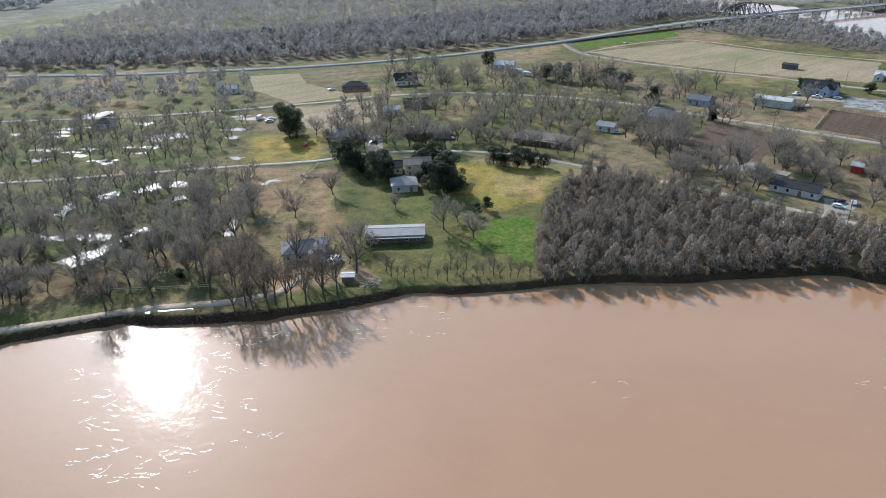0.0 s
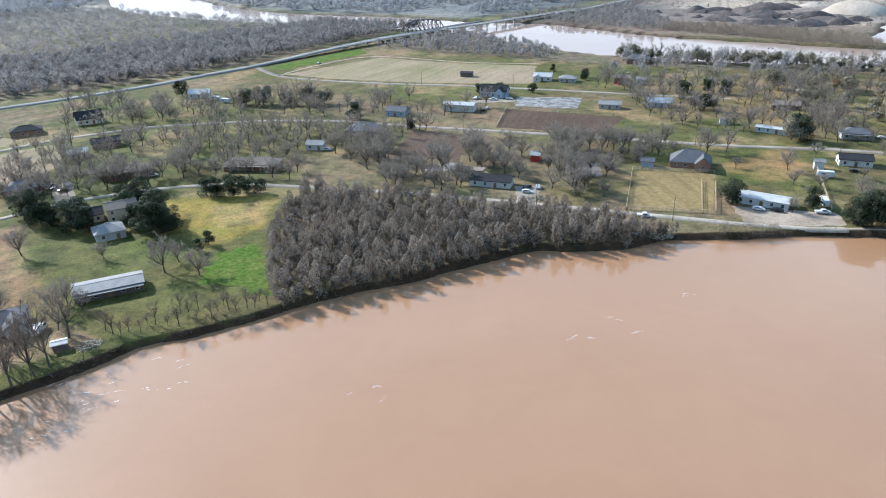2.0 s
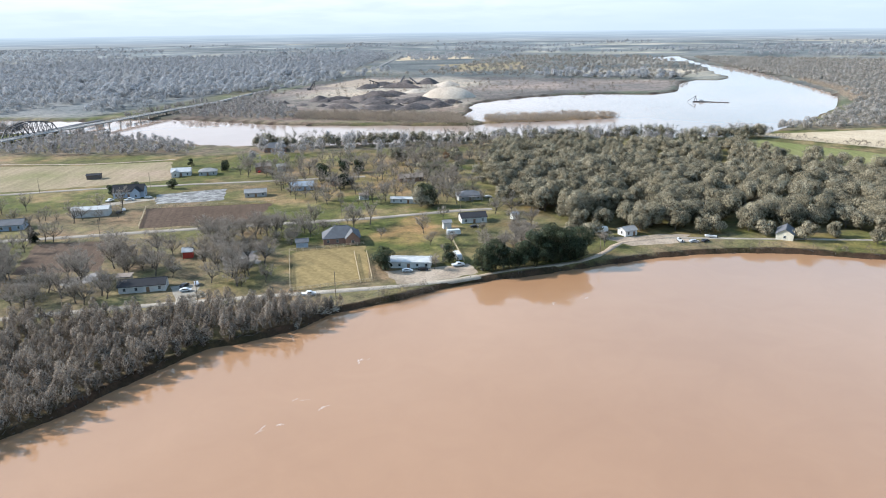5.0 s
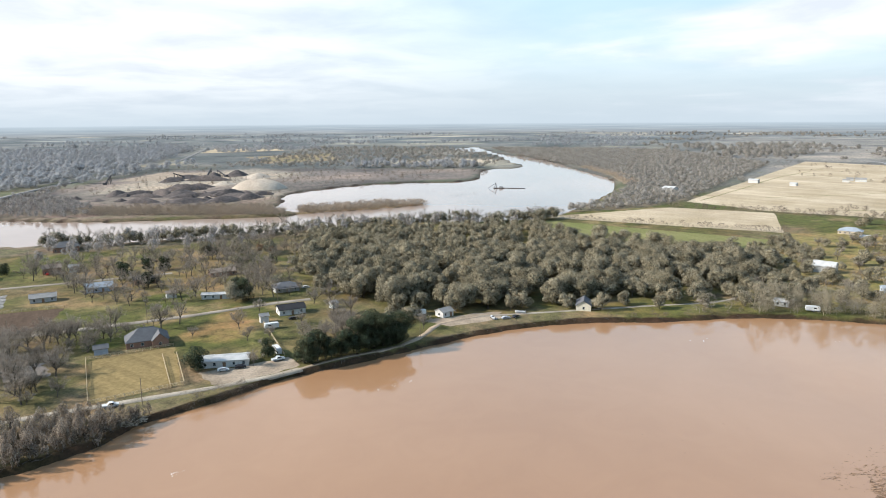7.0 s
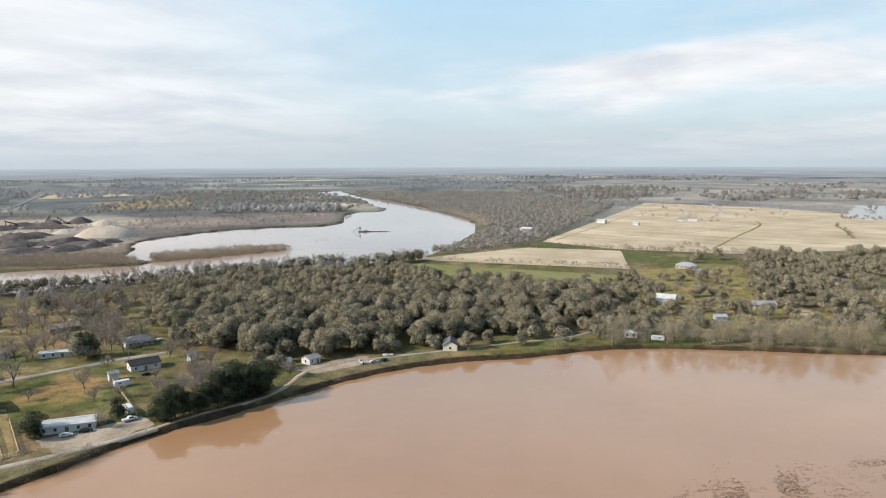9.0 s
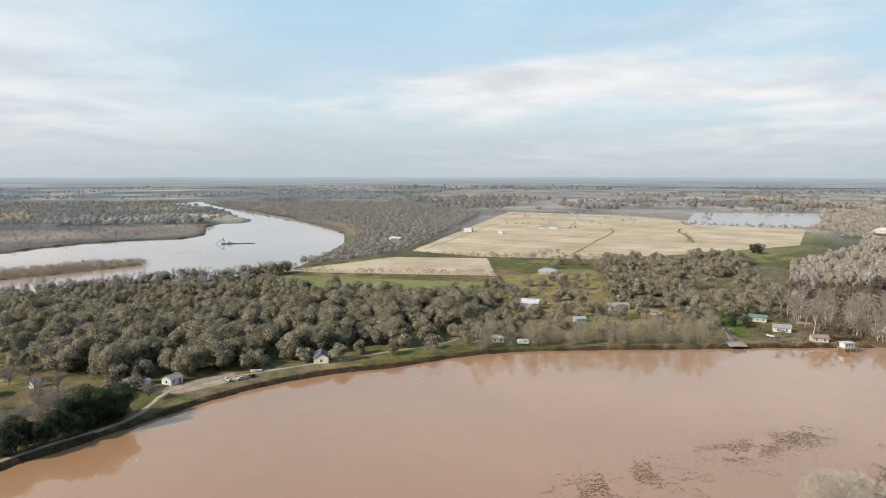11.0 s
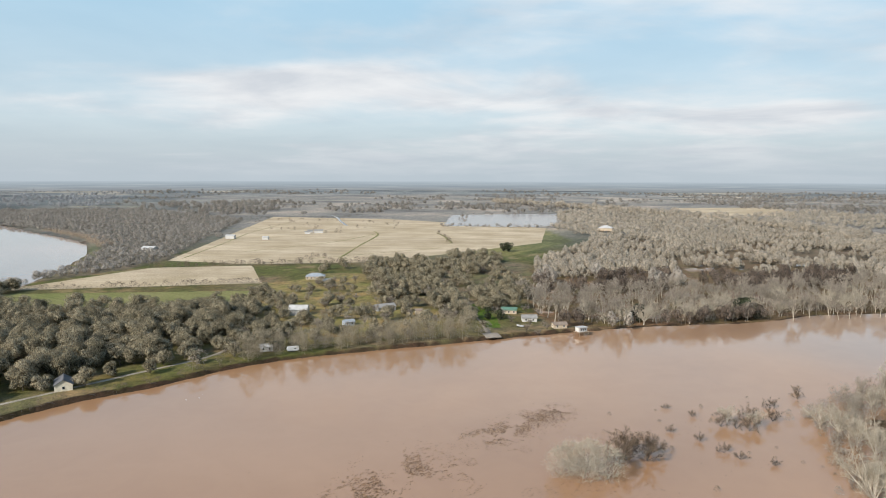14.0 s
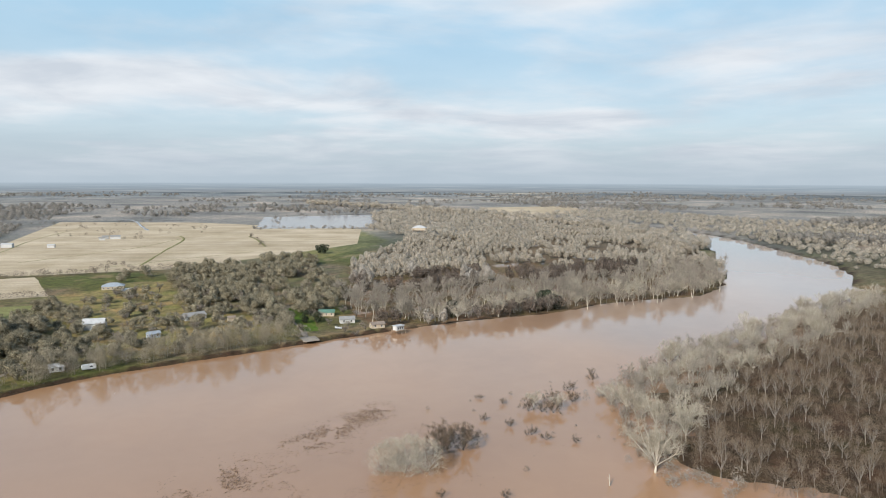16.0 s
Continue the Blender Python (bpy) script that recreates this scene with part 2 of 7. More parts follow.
mat("leaf_evergreen", leafy((0.026, 0.035, 0.02), (0.06, 0.07, 0.037), 0.25), 0.8, spec=0.12, thin=0.15, open_=0.52, fuzz=2.2)
mat("twigs_thicket", leafy((0.115, 0.092, 0.073), (0.27, 0.226, 0.18), 0.12, 0.10), 0.95, spec=0.1, thin=0.35, open_=0.52, fuzz=2.6)
# base colour lightened for haze over the middle woods
mat("twigs_mid", leafy((0.205, 0.19, 0.178), (0.33, 0.307, 0.288), 0.14, 0.04), 0.95, spec=0.1, thin=0.45, open_=0.54, fuzz=1.1)
mat("twigs_upper", leafy((0.20, 0.182, 0.158), (0.30, 0.276, 0.242), 0.12, 0.025), 0.95, spec=0.1, thin=0.35, open_=0.5, fuzz=0.8)
# lit copy of the flooded twigs: sunlight put into the colour
mat("twigs_sunlit_beige", leafy((0.36, 0.318, 0.255), (0.53, 0.468, 0.378), 0.1, 0.018), 0.95, spec=0.1, thin=0.55, open_=0.5, fuzz=0.9)
mat("twigs_russet", leafy((0.10, 0.073, 0.051), (0.18, 0.135, 0.096), 0.2), 0.95, spec=0.1, thin=0.2)
mat("twigs_bank", leafy((0.20, 0.175, 0.128), (0.33, 0.285, 0.205), 0.2), 0.95, spec=0.1, thin=0.3)
mat("twigs_flood", leafy((0.22, 0.19, 0.155), (0.40, 0.352, 0.288), 0.15, 0.04), 0.95, spec=0.1, thin=0.3)
mat("twigs_bush", leafy((0.13, 0.096, 0.067), (0.23, 0.177, 0.126), 0.2), 0.95, spec=0.1, thin=0.2)
# haze mixed into the twig colour of the far woods
mat("twigs_far_haze", leafy((0.245, 0.25, 0.256), (0.335, 0.34, 0.345), 0.08, 0.012), 0.95, spec=0.1, thin=0.45, open_=0.5, fuzz=0.6)
mat("brush_brown", leafy((0.11, 0.087, 0.07), (0.19, 0.152, 0.122), 0.2, 0.05), 0.95, spec=0.1, thin=0.35, open_=0.54, fuzz=1.0)
mat("twigs_drowned", leafy((0.30, 0.268, 0.228), (0.50, 0.448, 0.38), 0.14, 0.02), 0.95, spec=0.1, thin=0.45, open_=0.5, fuzz=1.0)
mat("reed", leafy((0.25, 0.20, 0.15), (0.34, 0.27, 0.20), 0.15, 0.05), 0.95, spec=0.1)
mat("debris", leafy((0.13, 0.082, 0.05), (0.20, 0.13, 0.082), 0.15), 0.95, spec=0.1)
def skyline():
    """Glowing strip of far wood and field, with haze painted into its colour."""
    m = bpy.data.materials.new("distance")
    m.use_nodes = True
    n = Nodes(m.node_tree)
    pos = n.add("ShaderNodeNewGeometry").outputs["Position"]
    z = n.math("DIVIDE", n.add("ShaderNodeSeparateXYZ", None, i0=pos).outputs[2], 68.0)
    # painted haze: bluer and paler towards the horizon
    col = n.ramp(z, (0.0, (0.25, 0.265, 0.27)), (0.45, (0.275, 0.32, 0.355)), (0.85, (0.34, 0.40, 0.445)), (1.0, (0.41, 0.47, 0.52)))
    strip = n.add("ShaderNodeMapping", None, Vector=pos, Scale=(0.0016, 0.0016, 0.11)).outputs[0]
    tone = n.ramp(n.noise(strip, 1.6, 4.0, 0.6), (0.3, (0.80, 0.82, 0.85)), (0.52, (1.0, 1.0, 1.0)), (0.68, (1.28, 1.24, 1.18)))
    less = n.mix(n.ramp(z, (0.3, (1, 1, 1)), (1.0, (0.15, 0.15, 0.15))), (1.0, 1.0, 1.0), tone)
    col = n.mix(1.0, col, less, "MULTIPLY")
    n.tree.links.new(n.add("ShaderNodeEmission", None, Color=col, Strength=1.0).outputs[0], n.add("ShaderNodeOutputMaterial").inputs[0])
    return m


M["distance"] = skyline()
# pale colour for foam and for painted sun glints
mat("foam", two_tone((0.60, 0.52, 0.45), (0.72, 0.65, 0.58), 0.5, 2.0, 0.1), 0.35)


# ---- numbers for the land ----
def vnoise(x, y, size, seed):
    """Smooth value noise between 0 and 1."""
    u, v = np.asarray(x, float) / size + seed * 17.31, np.asarray(y, float) / size + seed * 5.77
    iu, iv = np.floor(u), np.floor(v)
    fu, fv = u - iu, v - iv
    fu, fv = fu * fu * (3 - 2 * fu), fv * fv * (3 - 2 * fv)

    def h(a, b):
        s = np.sin(a * 127.1 + b * 311.7 + seed * 74.7) * 43758.5453
        return s - np.floor(s)
    return (h(iu, iv) * (1 - fu) + h(iu + 1, iv) * fu) * (1 - fv) + (h(iu, iv + 1) * (1 - fu) + h(iu + 1, iv + 1) * fu) * fv


def fbm(x, y, size, seed):
    return sum(vnoise(x, y, size / 2 ** k, seed + k) / 2 ** (k + 1) for k in range(4)) / 0.9375


def inside(poly, x, y):
    """Even-odd test for arrays of points."""
    x, y = np.asarray(x, float), np.asarray(y, float)
    hit = np.zeros(x.shape, bool)
    for (x0, y0), (x1, y1) in zip(poly, poly[1:] + poly[:1]):
        if y0 != y1:
            hit ^= ((y0 > y) != (y1 > y)) & (x < (x1 - x0) * (y - y0) / (y1 - y0) + x0)
    return hit


def edge_distance(line, x, y, closed=True):
    x, y = np.asarray(x, float), np.asarray(y, float)
    best = np.full(x.shape, 1e9)
    for (x0, y0), (x1, y1) in zip(line, line[1:] + line[:1] if closed else line[1:]):
        dx, dy = x1 - x0, y1 - y0
        s = np.clip(((x - x0) * dx + (y - y0) * dy) / (dx * dx + dy * dy + 1e-9), 0, 1)
        best = np.minimum(best, np.hypot(x - x0 - s * dx, y - y0 - s * dy))
    return best


def smooth_line(pts, step=6.0):
    """Catmull-Rom through the points, resampled."""
    out = []
    p = [pts[0]] + list(pts) + [pts[-1]]
    for a, b, c, d in zip(p, p[1:], p[2:], p[3:]):
        n = max(1, int(math.dist(b, c) / step))
        for k in range(n):
            t = k / n
            out.append(tuple(0.5 * (2 * b[i] + (c[i] - a[i]) * t + (2 * a[i] - 5 * b[i] + 4 * c[i] - d[i]) * t * t + (3 * b[i] - a[i] - 3 * c[i] + d[i]) * t ** 3) for i in (0, 1)))
    return out + [tuple(pts[-1])]


NORTH_BANK = [(-2400, -60), (-900, 40), (-400, 118), (-200, 147), (-121, 156.5), (-108, 161.5), (-92, 165.5), (-78, 165), (-63, 165.5), (-40, 169.5), (-22, 175.5), (-12, 179.5), (0, 179), (14, 179.5), (29, 181.8), (50, 183.8), (66, 182.6),
              (85, 184.3), (101, 185.4), (117, 185), (128, 179.5), (135, 177), (145, 172), (160, 173), (184, 162), (209, 153), (227, 142), (244, 130), (267, 115), (292, 98), (315, 76),
              (333, 50), (346, 16), (362, -10), (374, -43), (379, -90), (380, -145), (383, -195), (383, -245), (381, -290), (372, -340),
              (366, -385), (372, -430), (362, -480), (352, -530), (385, -620), (469, -738), (640, -950), (900, -1090), (1400, -1180), (2400, -1150)]
SOUTH_BANK = [(2400, -1260), (1400, -1290), (950, -1200), (700, -1105), (494, -949), (399, -863), (335, -777), (300, -700), (272, -600), (240, -470), (226, -380),
              (212, -300), (190, -240), (152, -212), (112, -206), (60, -200), (-100, -190), (-400, -230), (-900, -310), (-2400, -420)]
RIVER = smooth_line(NORTH_BANK, 9) + smooth_line(SOUTH_BANK, 12)
UPPER_NEAR = [(-30, 1900), (-10, 1500), (20, 1234), (130, 1010), (240, 870), (320, 760), (352, 670), (362, 590), (385, 510), (450, 430), (545, 335), (610, 262), (675, 160),
              (818, 132), (1023, 128), (1187, 163), (1387, 256), (1689, 396), (1956, 590), (2380, 800)]
UPPER_FAR = [(2200, 830), (1873, 575), (1560, 440), (1408, 369), (1302, 419), (1072, 369), (971, 491), (811, 539), (714, 491), (668, 470), (640, 432), (618, 411),
             (560, 500), (511, 584), (490, 674), (467, 750), (400, 830), (355, 915), (238, 1058), (160, 1296), (136, 1627), (130, 1900)]
UPPER = smooth_line(UPPER_NEAR, 14) + smooth_line(UPPER_FAR, 14)
REED_ISLAND = [(630, 412), (694, 352), (750, 310), (772, 326), (740, 380), (672, 440)]
LAKE = [(1680, -640), (1650, -930), (1227, -700), (1215, -650), (1300, -480)]
LOW_WOOD = [(560, -300), (700, -370), (930, -600), (1060, -1020), (720, -1010), (440, -700), (380, -610), (350, -520), (364, -385), (376, -270), (400, -232), (470, -245)]
SOUTH_WOOD = [(226, -290), (240, -400), (262, -530), (262, -640), (240, -640), (60, -230), (120, -206), (150, -210), (193, -242)]


def river_side(x, y):
    """Distance from the waterline, positive on land."""
    d = None
    for poly in (RIVER, UPPER):
        s = edge_distance(poly, x, y) * np.where(inside(poly, x, y), -1, 1)
        d = s if d is None else np.minimum(d, s)
    isl = edge_distance(REED_ISLAND, x, y) * np.where(inside(REED_ISLAND, x, y), 1, -1)
    return np.maximum(d, isl)


def land_height(x, y, d=None):
    x, y = np.asarray(x, float), np.asarray(y, float)
    d = river_side(x, y) if d is None else d
    d = d + (fbm(x, y, 9, 3) - 0.5) * 3.0
    z = np.interp(d, [-30, -3, 0, 0.25, 0.6, 1.2], [-4, -1.0, 0, 1.3, 1.9, 2.0])
    wet = inside(LOW_WOOD, x, y) | inside(REED_ISLAND, x, y)
    shore = inside(SOUTH_WOOD, x, y) | ((y < -185) & (y > -700) & (x > 40) & (x < 300))
    z = np.where(wet, np.minimum(z, -0.25 + 0.9 * fbm(x, y, 40, 9)), z)
    z = np.where(shore, np.minimum(z, -0.75 + 1.1 * fbm(x, y, 22, 9) + np.clip(d / 55, 0, 0.7)), z)
    return z


# ---- building helpers ----
def mesh_of(name, verts, faces, materials=(), smooth=False):
    me = bpy.data.meshes.new(name)
    verts, faces = np.asarray(verts, np.float32), np.asarray(faces, np.int32)
    me.vertices.add(len(verts))
    me.vertices.foreach_set("co", verts.ravel())
    k = faces.shape[1]
    me.loops.add(faces.size)
    me.loops.foreach_set("vertex_index", faces.ravel())
    me.polygons.add(len(faces))
    me.polygons.foreach_set("loop_start", np.arange(0, faces.size, k, dtype=np.int32))
    me.update(calc_edges=True)
    for m in materials:
        me.materials.append(m)
    if smooth:
        me.polygons.foreach_set("use_smooth", np.ones(len(faces), bool))
    me.validate()
    return me


def structure(name, me, label="", category=""):
    return tagged(new(name, me), label, category, kind="structure")


# ---- ground ----
GREEN, OLIVE, STRAW, DIRT = (0.082, 0.096, 0.036), (0.102, 0.100, 0.052), (0.205, 0.175, 0.113), (0.17, 0.148, 0.12)
LITTER, SHADED_MUD, FARWOOD = (0.13, 0.12, 0.102), (0.045, 0.033, 0.025), (0.125, 0.126, 0.124)
az = np.radians(np.concatenate([np.arange(-42, 166, 0.5), np.arange(166, 318, 4.0)]))
rad = [0.0, 60.0, 100.0, 125.0]
while rad[-1] < 4920:
    r0 = rad[-1]
    rad.append(r0 * (1.0045 if 155 < r0 < 400 else 1.0085 if r0 < 520 else 1.015 if r0 < 1200 else 1.03))
rad[-1] = 4920.0
rad = np.array(rad)
A, Rr = np.meshgrid(az, rad)
gx, gy = (Rr * np.sin(A)).ravel(), (Rr * np.cos(A)).ravel()
gd = river_side(gx, gy)
gz = land_height(gx, gy, gd)
nr, na = len(rad), len(az)
idx = np.arange(nr * na).reshape(nr, na)
nxt = np.roll(idx, -1, axis=1)
quads = np.stack([idx[:-1], idx[1:], nxt[1:], nxt[:-1]], -1).reshape(-1, 4)
ground_mesh = mesh_of("ground", np.stack([gx, gy, gz], 1), quads, [M["ground"]], True)
cover_rgb = np.empty((len(gx), 3))
n1, n2, n3 = fbm(gx, gy, 70, 1), fbm(gx, gy, 25, 5), fbm(gx, gy, 260, 8)


def blend(base, col, w):
    return base * (1 - w[:, None]) + np.array(col) * w[:, None]


def soft(v, a, b):
    t = np.clip((v - a) / (b - a), 0, 1)
    return t * t * (3 - 2 * t)


cover_rgb[:] = OLIVE
cover_rgb = blend(cover_rgb, GREEN, soft(n1, 0.48, 0.60))
cover_rgb = blend(cover_rgb, STRAW, soft(n2, 0.54, 0.68) * 0.8)
cover_rgb = blend(cover_rgb, DIRT, soft(1 - n1, 0.55, 0.68) * 0.6)
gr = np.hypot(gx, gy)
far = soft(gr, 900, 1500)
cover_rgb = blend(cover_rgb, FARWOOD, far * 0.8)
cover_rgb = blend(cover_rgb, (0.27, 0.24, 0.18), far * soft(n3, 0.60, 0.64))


# distance haze put into the cover colour: bluer and paler farther out
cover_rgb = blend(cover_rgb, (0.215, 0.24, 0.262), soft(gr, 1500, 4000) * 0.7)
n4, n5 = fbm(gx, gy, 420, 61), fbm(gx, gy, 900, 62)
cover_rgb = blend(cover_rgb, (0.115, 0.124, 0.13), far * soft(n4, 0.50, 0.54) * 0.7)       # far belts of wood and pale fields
cover_rgb = blend(cover_rgb, (0.33, 0.30, 0.255), far * soft(n5, 0.56, 0.60) * soft(1 - n4, 0.5, 0.54) * 0.8)


cover_rgb = blend(cover_rgb, (0.33, 0.292, 0.262), far * soft(300 - gy, 0, 600) * soft(4600 - gr, 0, 1500) * 0.6)       # brown far country to the south-east, made paler by haze in the colour


def zone(poly, col, w=1.0, edge=3.0):
    """Land cover inside a polygon, with a soft uneven rim."""
    global cover_rgb
    d = edge_distance(poly, gx, gy) * np.where(inside(poly, gx, gy), 1, -1) + (n2 - 0.5) * 8
    cover_rgb = blend(cover_rgb, col, soft(d, -edge, edge) * w)


THICKET = [(25, 181), (33, 233), (58, 276), (90, 252), (120, 224), (155, 193), (160, 174), (146, 170), (125, 177), (85, 181), (51, 180)]
OAK_WOOD = [(345, 222), (334, 205), (318, 160), (303, 118), (332, 88), (358, 66), (380, 40), (398, 10), (429, -38), (524, -45), (547, 42), (604, 150), (558, 240), (505, 315), (440, 285)]
OAK_EDGE = [(312, 240), (345, 222), (440, 285), (505, 315), (489, 330), (437, 364), (400, 330)]
OAK_SOUTH = [(732, -176), (822, -307), (703, -355), (600, -320), (482, -251), (441, -200), (525, -142)]
WEST_WOOD = [(-330, 140), (-128, 166), (-62, 182), (-72, 230), (-80, 285), (-190, 278), (-330, 270)]
WEST_WOOD_NORTH = [(-330, 290), (-110, 302), (-108, 385), (-330, 378)]
HIGHWAY_WOOD = [(-420, 545), (-165, 545), (0, 585), (90, 630), (230, 728), (330, 780), (230, 880), (40, 800), (-160, 690), (-420, 640)]
BRIDGE_WOOD = [(215, 672), (325, 742), (350, 670), (360, 590), (383, 510), (448, 430), (530, 345), (490, 345), (415, 405), (330, 500), (262, 600)]
NORTH_WOODS = [(146, 1627), (170, 1296), (250, 1068), (365, 925), (410, 838), (560, 895), (790, 1005), (1280, 1225), (1900, 1640), (1500, 2300), (200, 2300)]
FAR_BANK_STRIP = [(430, 800), (475, 752), (498, 674), (520, 600), (575, 640), (620, 720), (640, 800), (760, 900), (600, 870)]
NORTH_TREES = [(330, 440), (400, 500), (470, 400), (560, 310), (620, 240), (660, 165), (600, 160), (560, 240), (489, 330), (400, 350)]
UPPER_WOOD = [(690, 168), (800, 62), (868, 30), (1600, -110), (2200, 130), (2250, 700), (1950, 560), (1390, 235), (1190, 145), (1040, 112), (830, 115)]
zone(WEST_WOOD, (0.075, 0.095, 0.04), 0.7)
zone(WEST_WOOD_NORTH, (0.085, 0.105, 0.04), 0.7)
zone([(-75, 240), (-40, 235), (-50, 290), (-100, 292)], (0.22, 0.18, 0.125), 0.8)
zone([(-86, 196), (-60, 184), (-32, 188), (-30, 214), (-46, 240), (-48, 290), (-96, 292), (-88, 232)], (0.185, 0.145, 0.10), 0.75)
zone([(-130, 165), (-210, 150), (-330, 140), (-330, 175), (-150, 205), (-85, 200), (-105, 175)], (0.13, 0.105, 0.07), 0.75)
zone([(-55, 178), (-22, 184), (-30, 200), (-52, 200)], (0.24, 0.19, 0.145), 0.9, 2)
zone(THICKET, (0.10, 0.085, 0.062))
zone(OAK_WOOD, (0.11, 0.105, 0.05), 0.8)
zone(OAK_SOUTH, LITTER, 0.6)
zone(HIGHWAY_WOOD, LITTER)
zone(BRIDGE_WOOD, LITTER)
zone(UPPER_WOOD, (0.16, 0.148, 0.125))
zone(LOW_WOOD, (0.13, 0.10, 0.07))
zone(SOUTH_WOOD, (0.06, 0.045, 0.033), 1.0, 8)
# ground under the far woods carries some haze in its colour
zone(NORTH_WOODS, (0.17, 0.175, 0.18), 0.9, 12)
zone(FAR_BANK_STRIP, (0.12, 0.11, 0.1), 0.9, 8)
zone(REED_ISLAND, (0.24, 0.18, 0.12))
zone([(-102, 348), (-64, 340), (-60, 306), (-92, 299)], (0.205, 0.18, 0.045), 0.9)
zone([(2, 296), (46, 278), (36, 245), (12, 232), (-4, 262)], (0.215, 0.19, 0.05), 0.85)
zone([(20, 278), (44, 272), (36, 248), (16, 250)], (0.26, 0.21, 0.12), 0.7)
zone([(30, 232), (20, 186), (-16, 190), (-34, 238), (-46, 280), (0, 262)], (0.09, 0.103, 0.038), 0.8)
zone([(230, 225), (292, 232), (262, 200), (238, 195)], (0.22, 0.165, 0.09), 0.8)
zone([(300, 365), (360, 400), (420, 330), (330, 260), (290, 300)], (0.22, 0.17, 0.11), 0.6)
zone([(610, -60), (400, -20), (390, -170), (430, -190), (530, -150), (690, -165), (650, -60)], (0.205, 0.185, 0.098), 0.95)
zone([(400, 10), (350, 60), (345, 40), (372, -20), (392, -40)], (0.115, 0.125, 0.05), 0.7)
zone([(830, -310), (740, -330), (930, -560), (1180, -640), (930, -480)], (0.16, 0.16, 0.07), 0.9)
zone([(258, -560), (400, -900), (700, -1150), (700, -1700), (200, -1500), (150, -600)], (0.13, 0.115, 0.08), 0.9, 8)
zone([(467, 750), (515, 590), (620, 420), (720, 500), (811, 545), (971, 500), (1100, 380), (1300, 425), (1250, 700), (1100, 1000), (900, 960), (560, 800)], (0.19, 0.158, 0.145), 0.9, 10)
zone([(960, 690), (1100, 700), (1200, 880), (1000, 920), (800, 850), (690, 790), (760, 740), (860, 690)], (0.40, 0.335, 0.265), 0.75, 25)
zone([(730, 520), (790, 520), (850, 560), (800, 600), (720, 640), (700, 600)], (0.34, 0.29, 0.245), 0.7, 12)
# strip of mud, its colour darkened for shade on the bank face
bank_w = soft(1.9 - gd + (n2 - 0.5) * 3, 0, 0.7)
cover_rgb = blend(cover_rgb, SHADED_MUD, bank_w)
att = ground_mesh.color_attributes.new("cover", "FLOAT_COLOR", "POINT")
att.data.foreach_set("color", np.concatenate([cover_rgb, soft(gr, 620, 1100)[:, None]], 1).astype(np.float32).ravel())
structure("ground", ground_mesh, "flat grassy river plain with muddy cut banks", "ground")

ang = np.linspace(0, 2 * math.pi, 129)[:-1]
wv = [(0, 0, 0)] + [(2700 * math.cos(a), 2700 * math.sin(a), 0) for a in ang]
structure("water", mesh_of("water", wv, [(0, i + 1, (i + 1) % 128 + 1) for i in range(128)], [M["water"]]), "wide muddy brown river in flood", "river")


def patch(name, poly, material_, label, z=2.03, jitter=0.8, category="field", step=4.0, round_=False):
    """A flat piece of ground cover with an uneven rim, a low slab above the ground."""
    pts = smooth_line(list(poly) + [poly[0]], step)[:-1] if round_ else []
    if not round_:
        for a, b in zip(poly, poly[1:] + poly[:1]):
            n = max(1, int(math.dist(a, b) / step))
            pts += [(a[0] + (b[0] - a[0]) * k / n, a[1] + (b[1] - a[1]) * k / n) for k in range(n)]
    rnd = random.Random(name + str(len(poly)) + str(poly[0]))
    bm = bmesh.new()
    top = [bm.verts.new((x + rnd.uniform(-jitter, jitter), y + rnd.uniform(-jitter, jitter), z)) for x, y in pts]
    low = [bm.verts.new((v.co.x, v.co.y, z - 0.6)) for v in top]
    f = bm.faces.new(top)
    f.normal_update()
    if f.normal.z < 0:
        f.normal_flip()
    for i in range(len(top)):
        j = (i + 1) % len(top)
        bm.faces.new((top[i], low[i], low[j], top[j]))
    bmesh.ops.triangulate(bm, faces=[f])
    me = bpy.data.meshes.new(name)
    bm.to_mesh(me)
    bm.free()
    me.materials.append(M[material_])
    return structure(name, me, label, category)


def road(name, line, width, material_, label, z=2.05, heights=None, step=8.0, jitter=0.25):
    """A slab that follows a line; heights: z at each point of the line, for embankments."""
    pts = smooth_line(line, step)
    if heights:
        run = np.concatenate([[0], np.cumsum([math.dist(a, b) for a, b in zip(pts, pts[1:])])])
        own = np.concatenate([[0], np.cumsum([math.dist(a, b) for a, b in zip(line, line[1:])])])
        zs = np.interp(run / run[-1], own / own[-1], heights)
    else:
        zs = [z] * len(pts)
    rnd = random.Random(name + str(line[0]))
    verts, faces = [], []
    for i, ((x, y), h) in enumerate(zip(pts, zs)):
        a, b = pts[max(i - 1, 0)], pts[min(i + 1, len(pts) - 1)]
        l = math.dist(a, b) or 1
        ux, uy = (b[1] - a[1]) / l, -(b[0] - a[0]) / l
        for s in (-1, 1):
            w = width / 2 + rnd.uniform(-jitter, jitter)
            verts += [(x + s * ux * w, y + s * uy * w, h), (x + s * ux * (w + 0.1), y + s * uy * (w + 0.1), h - 0.7)]
        if i:
            o = 4 * i
            faces += [(o - 4, o - 2, o + 2, o), (o - 3, o - 4, o, o + 1), (o - 2, o - 1, o + 3, o + 2)]
    return structure(name, mesh_of(name, verts, faces, [M[material_]]), label, "road")


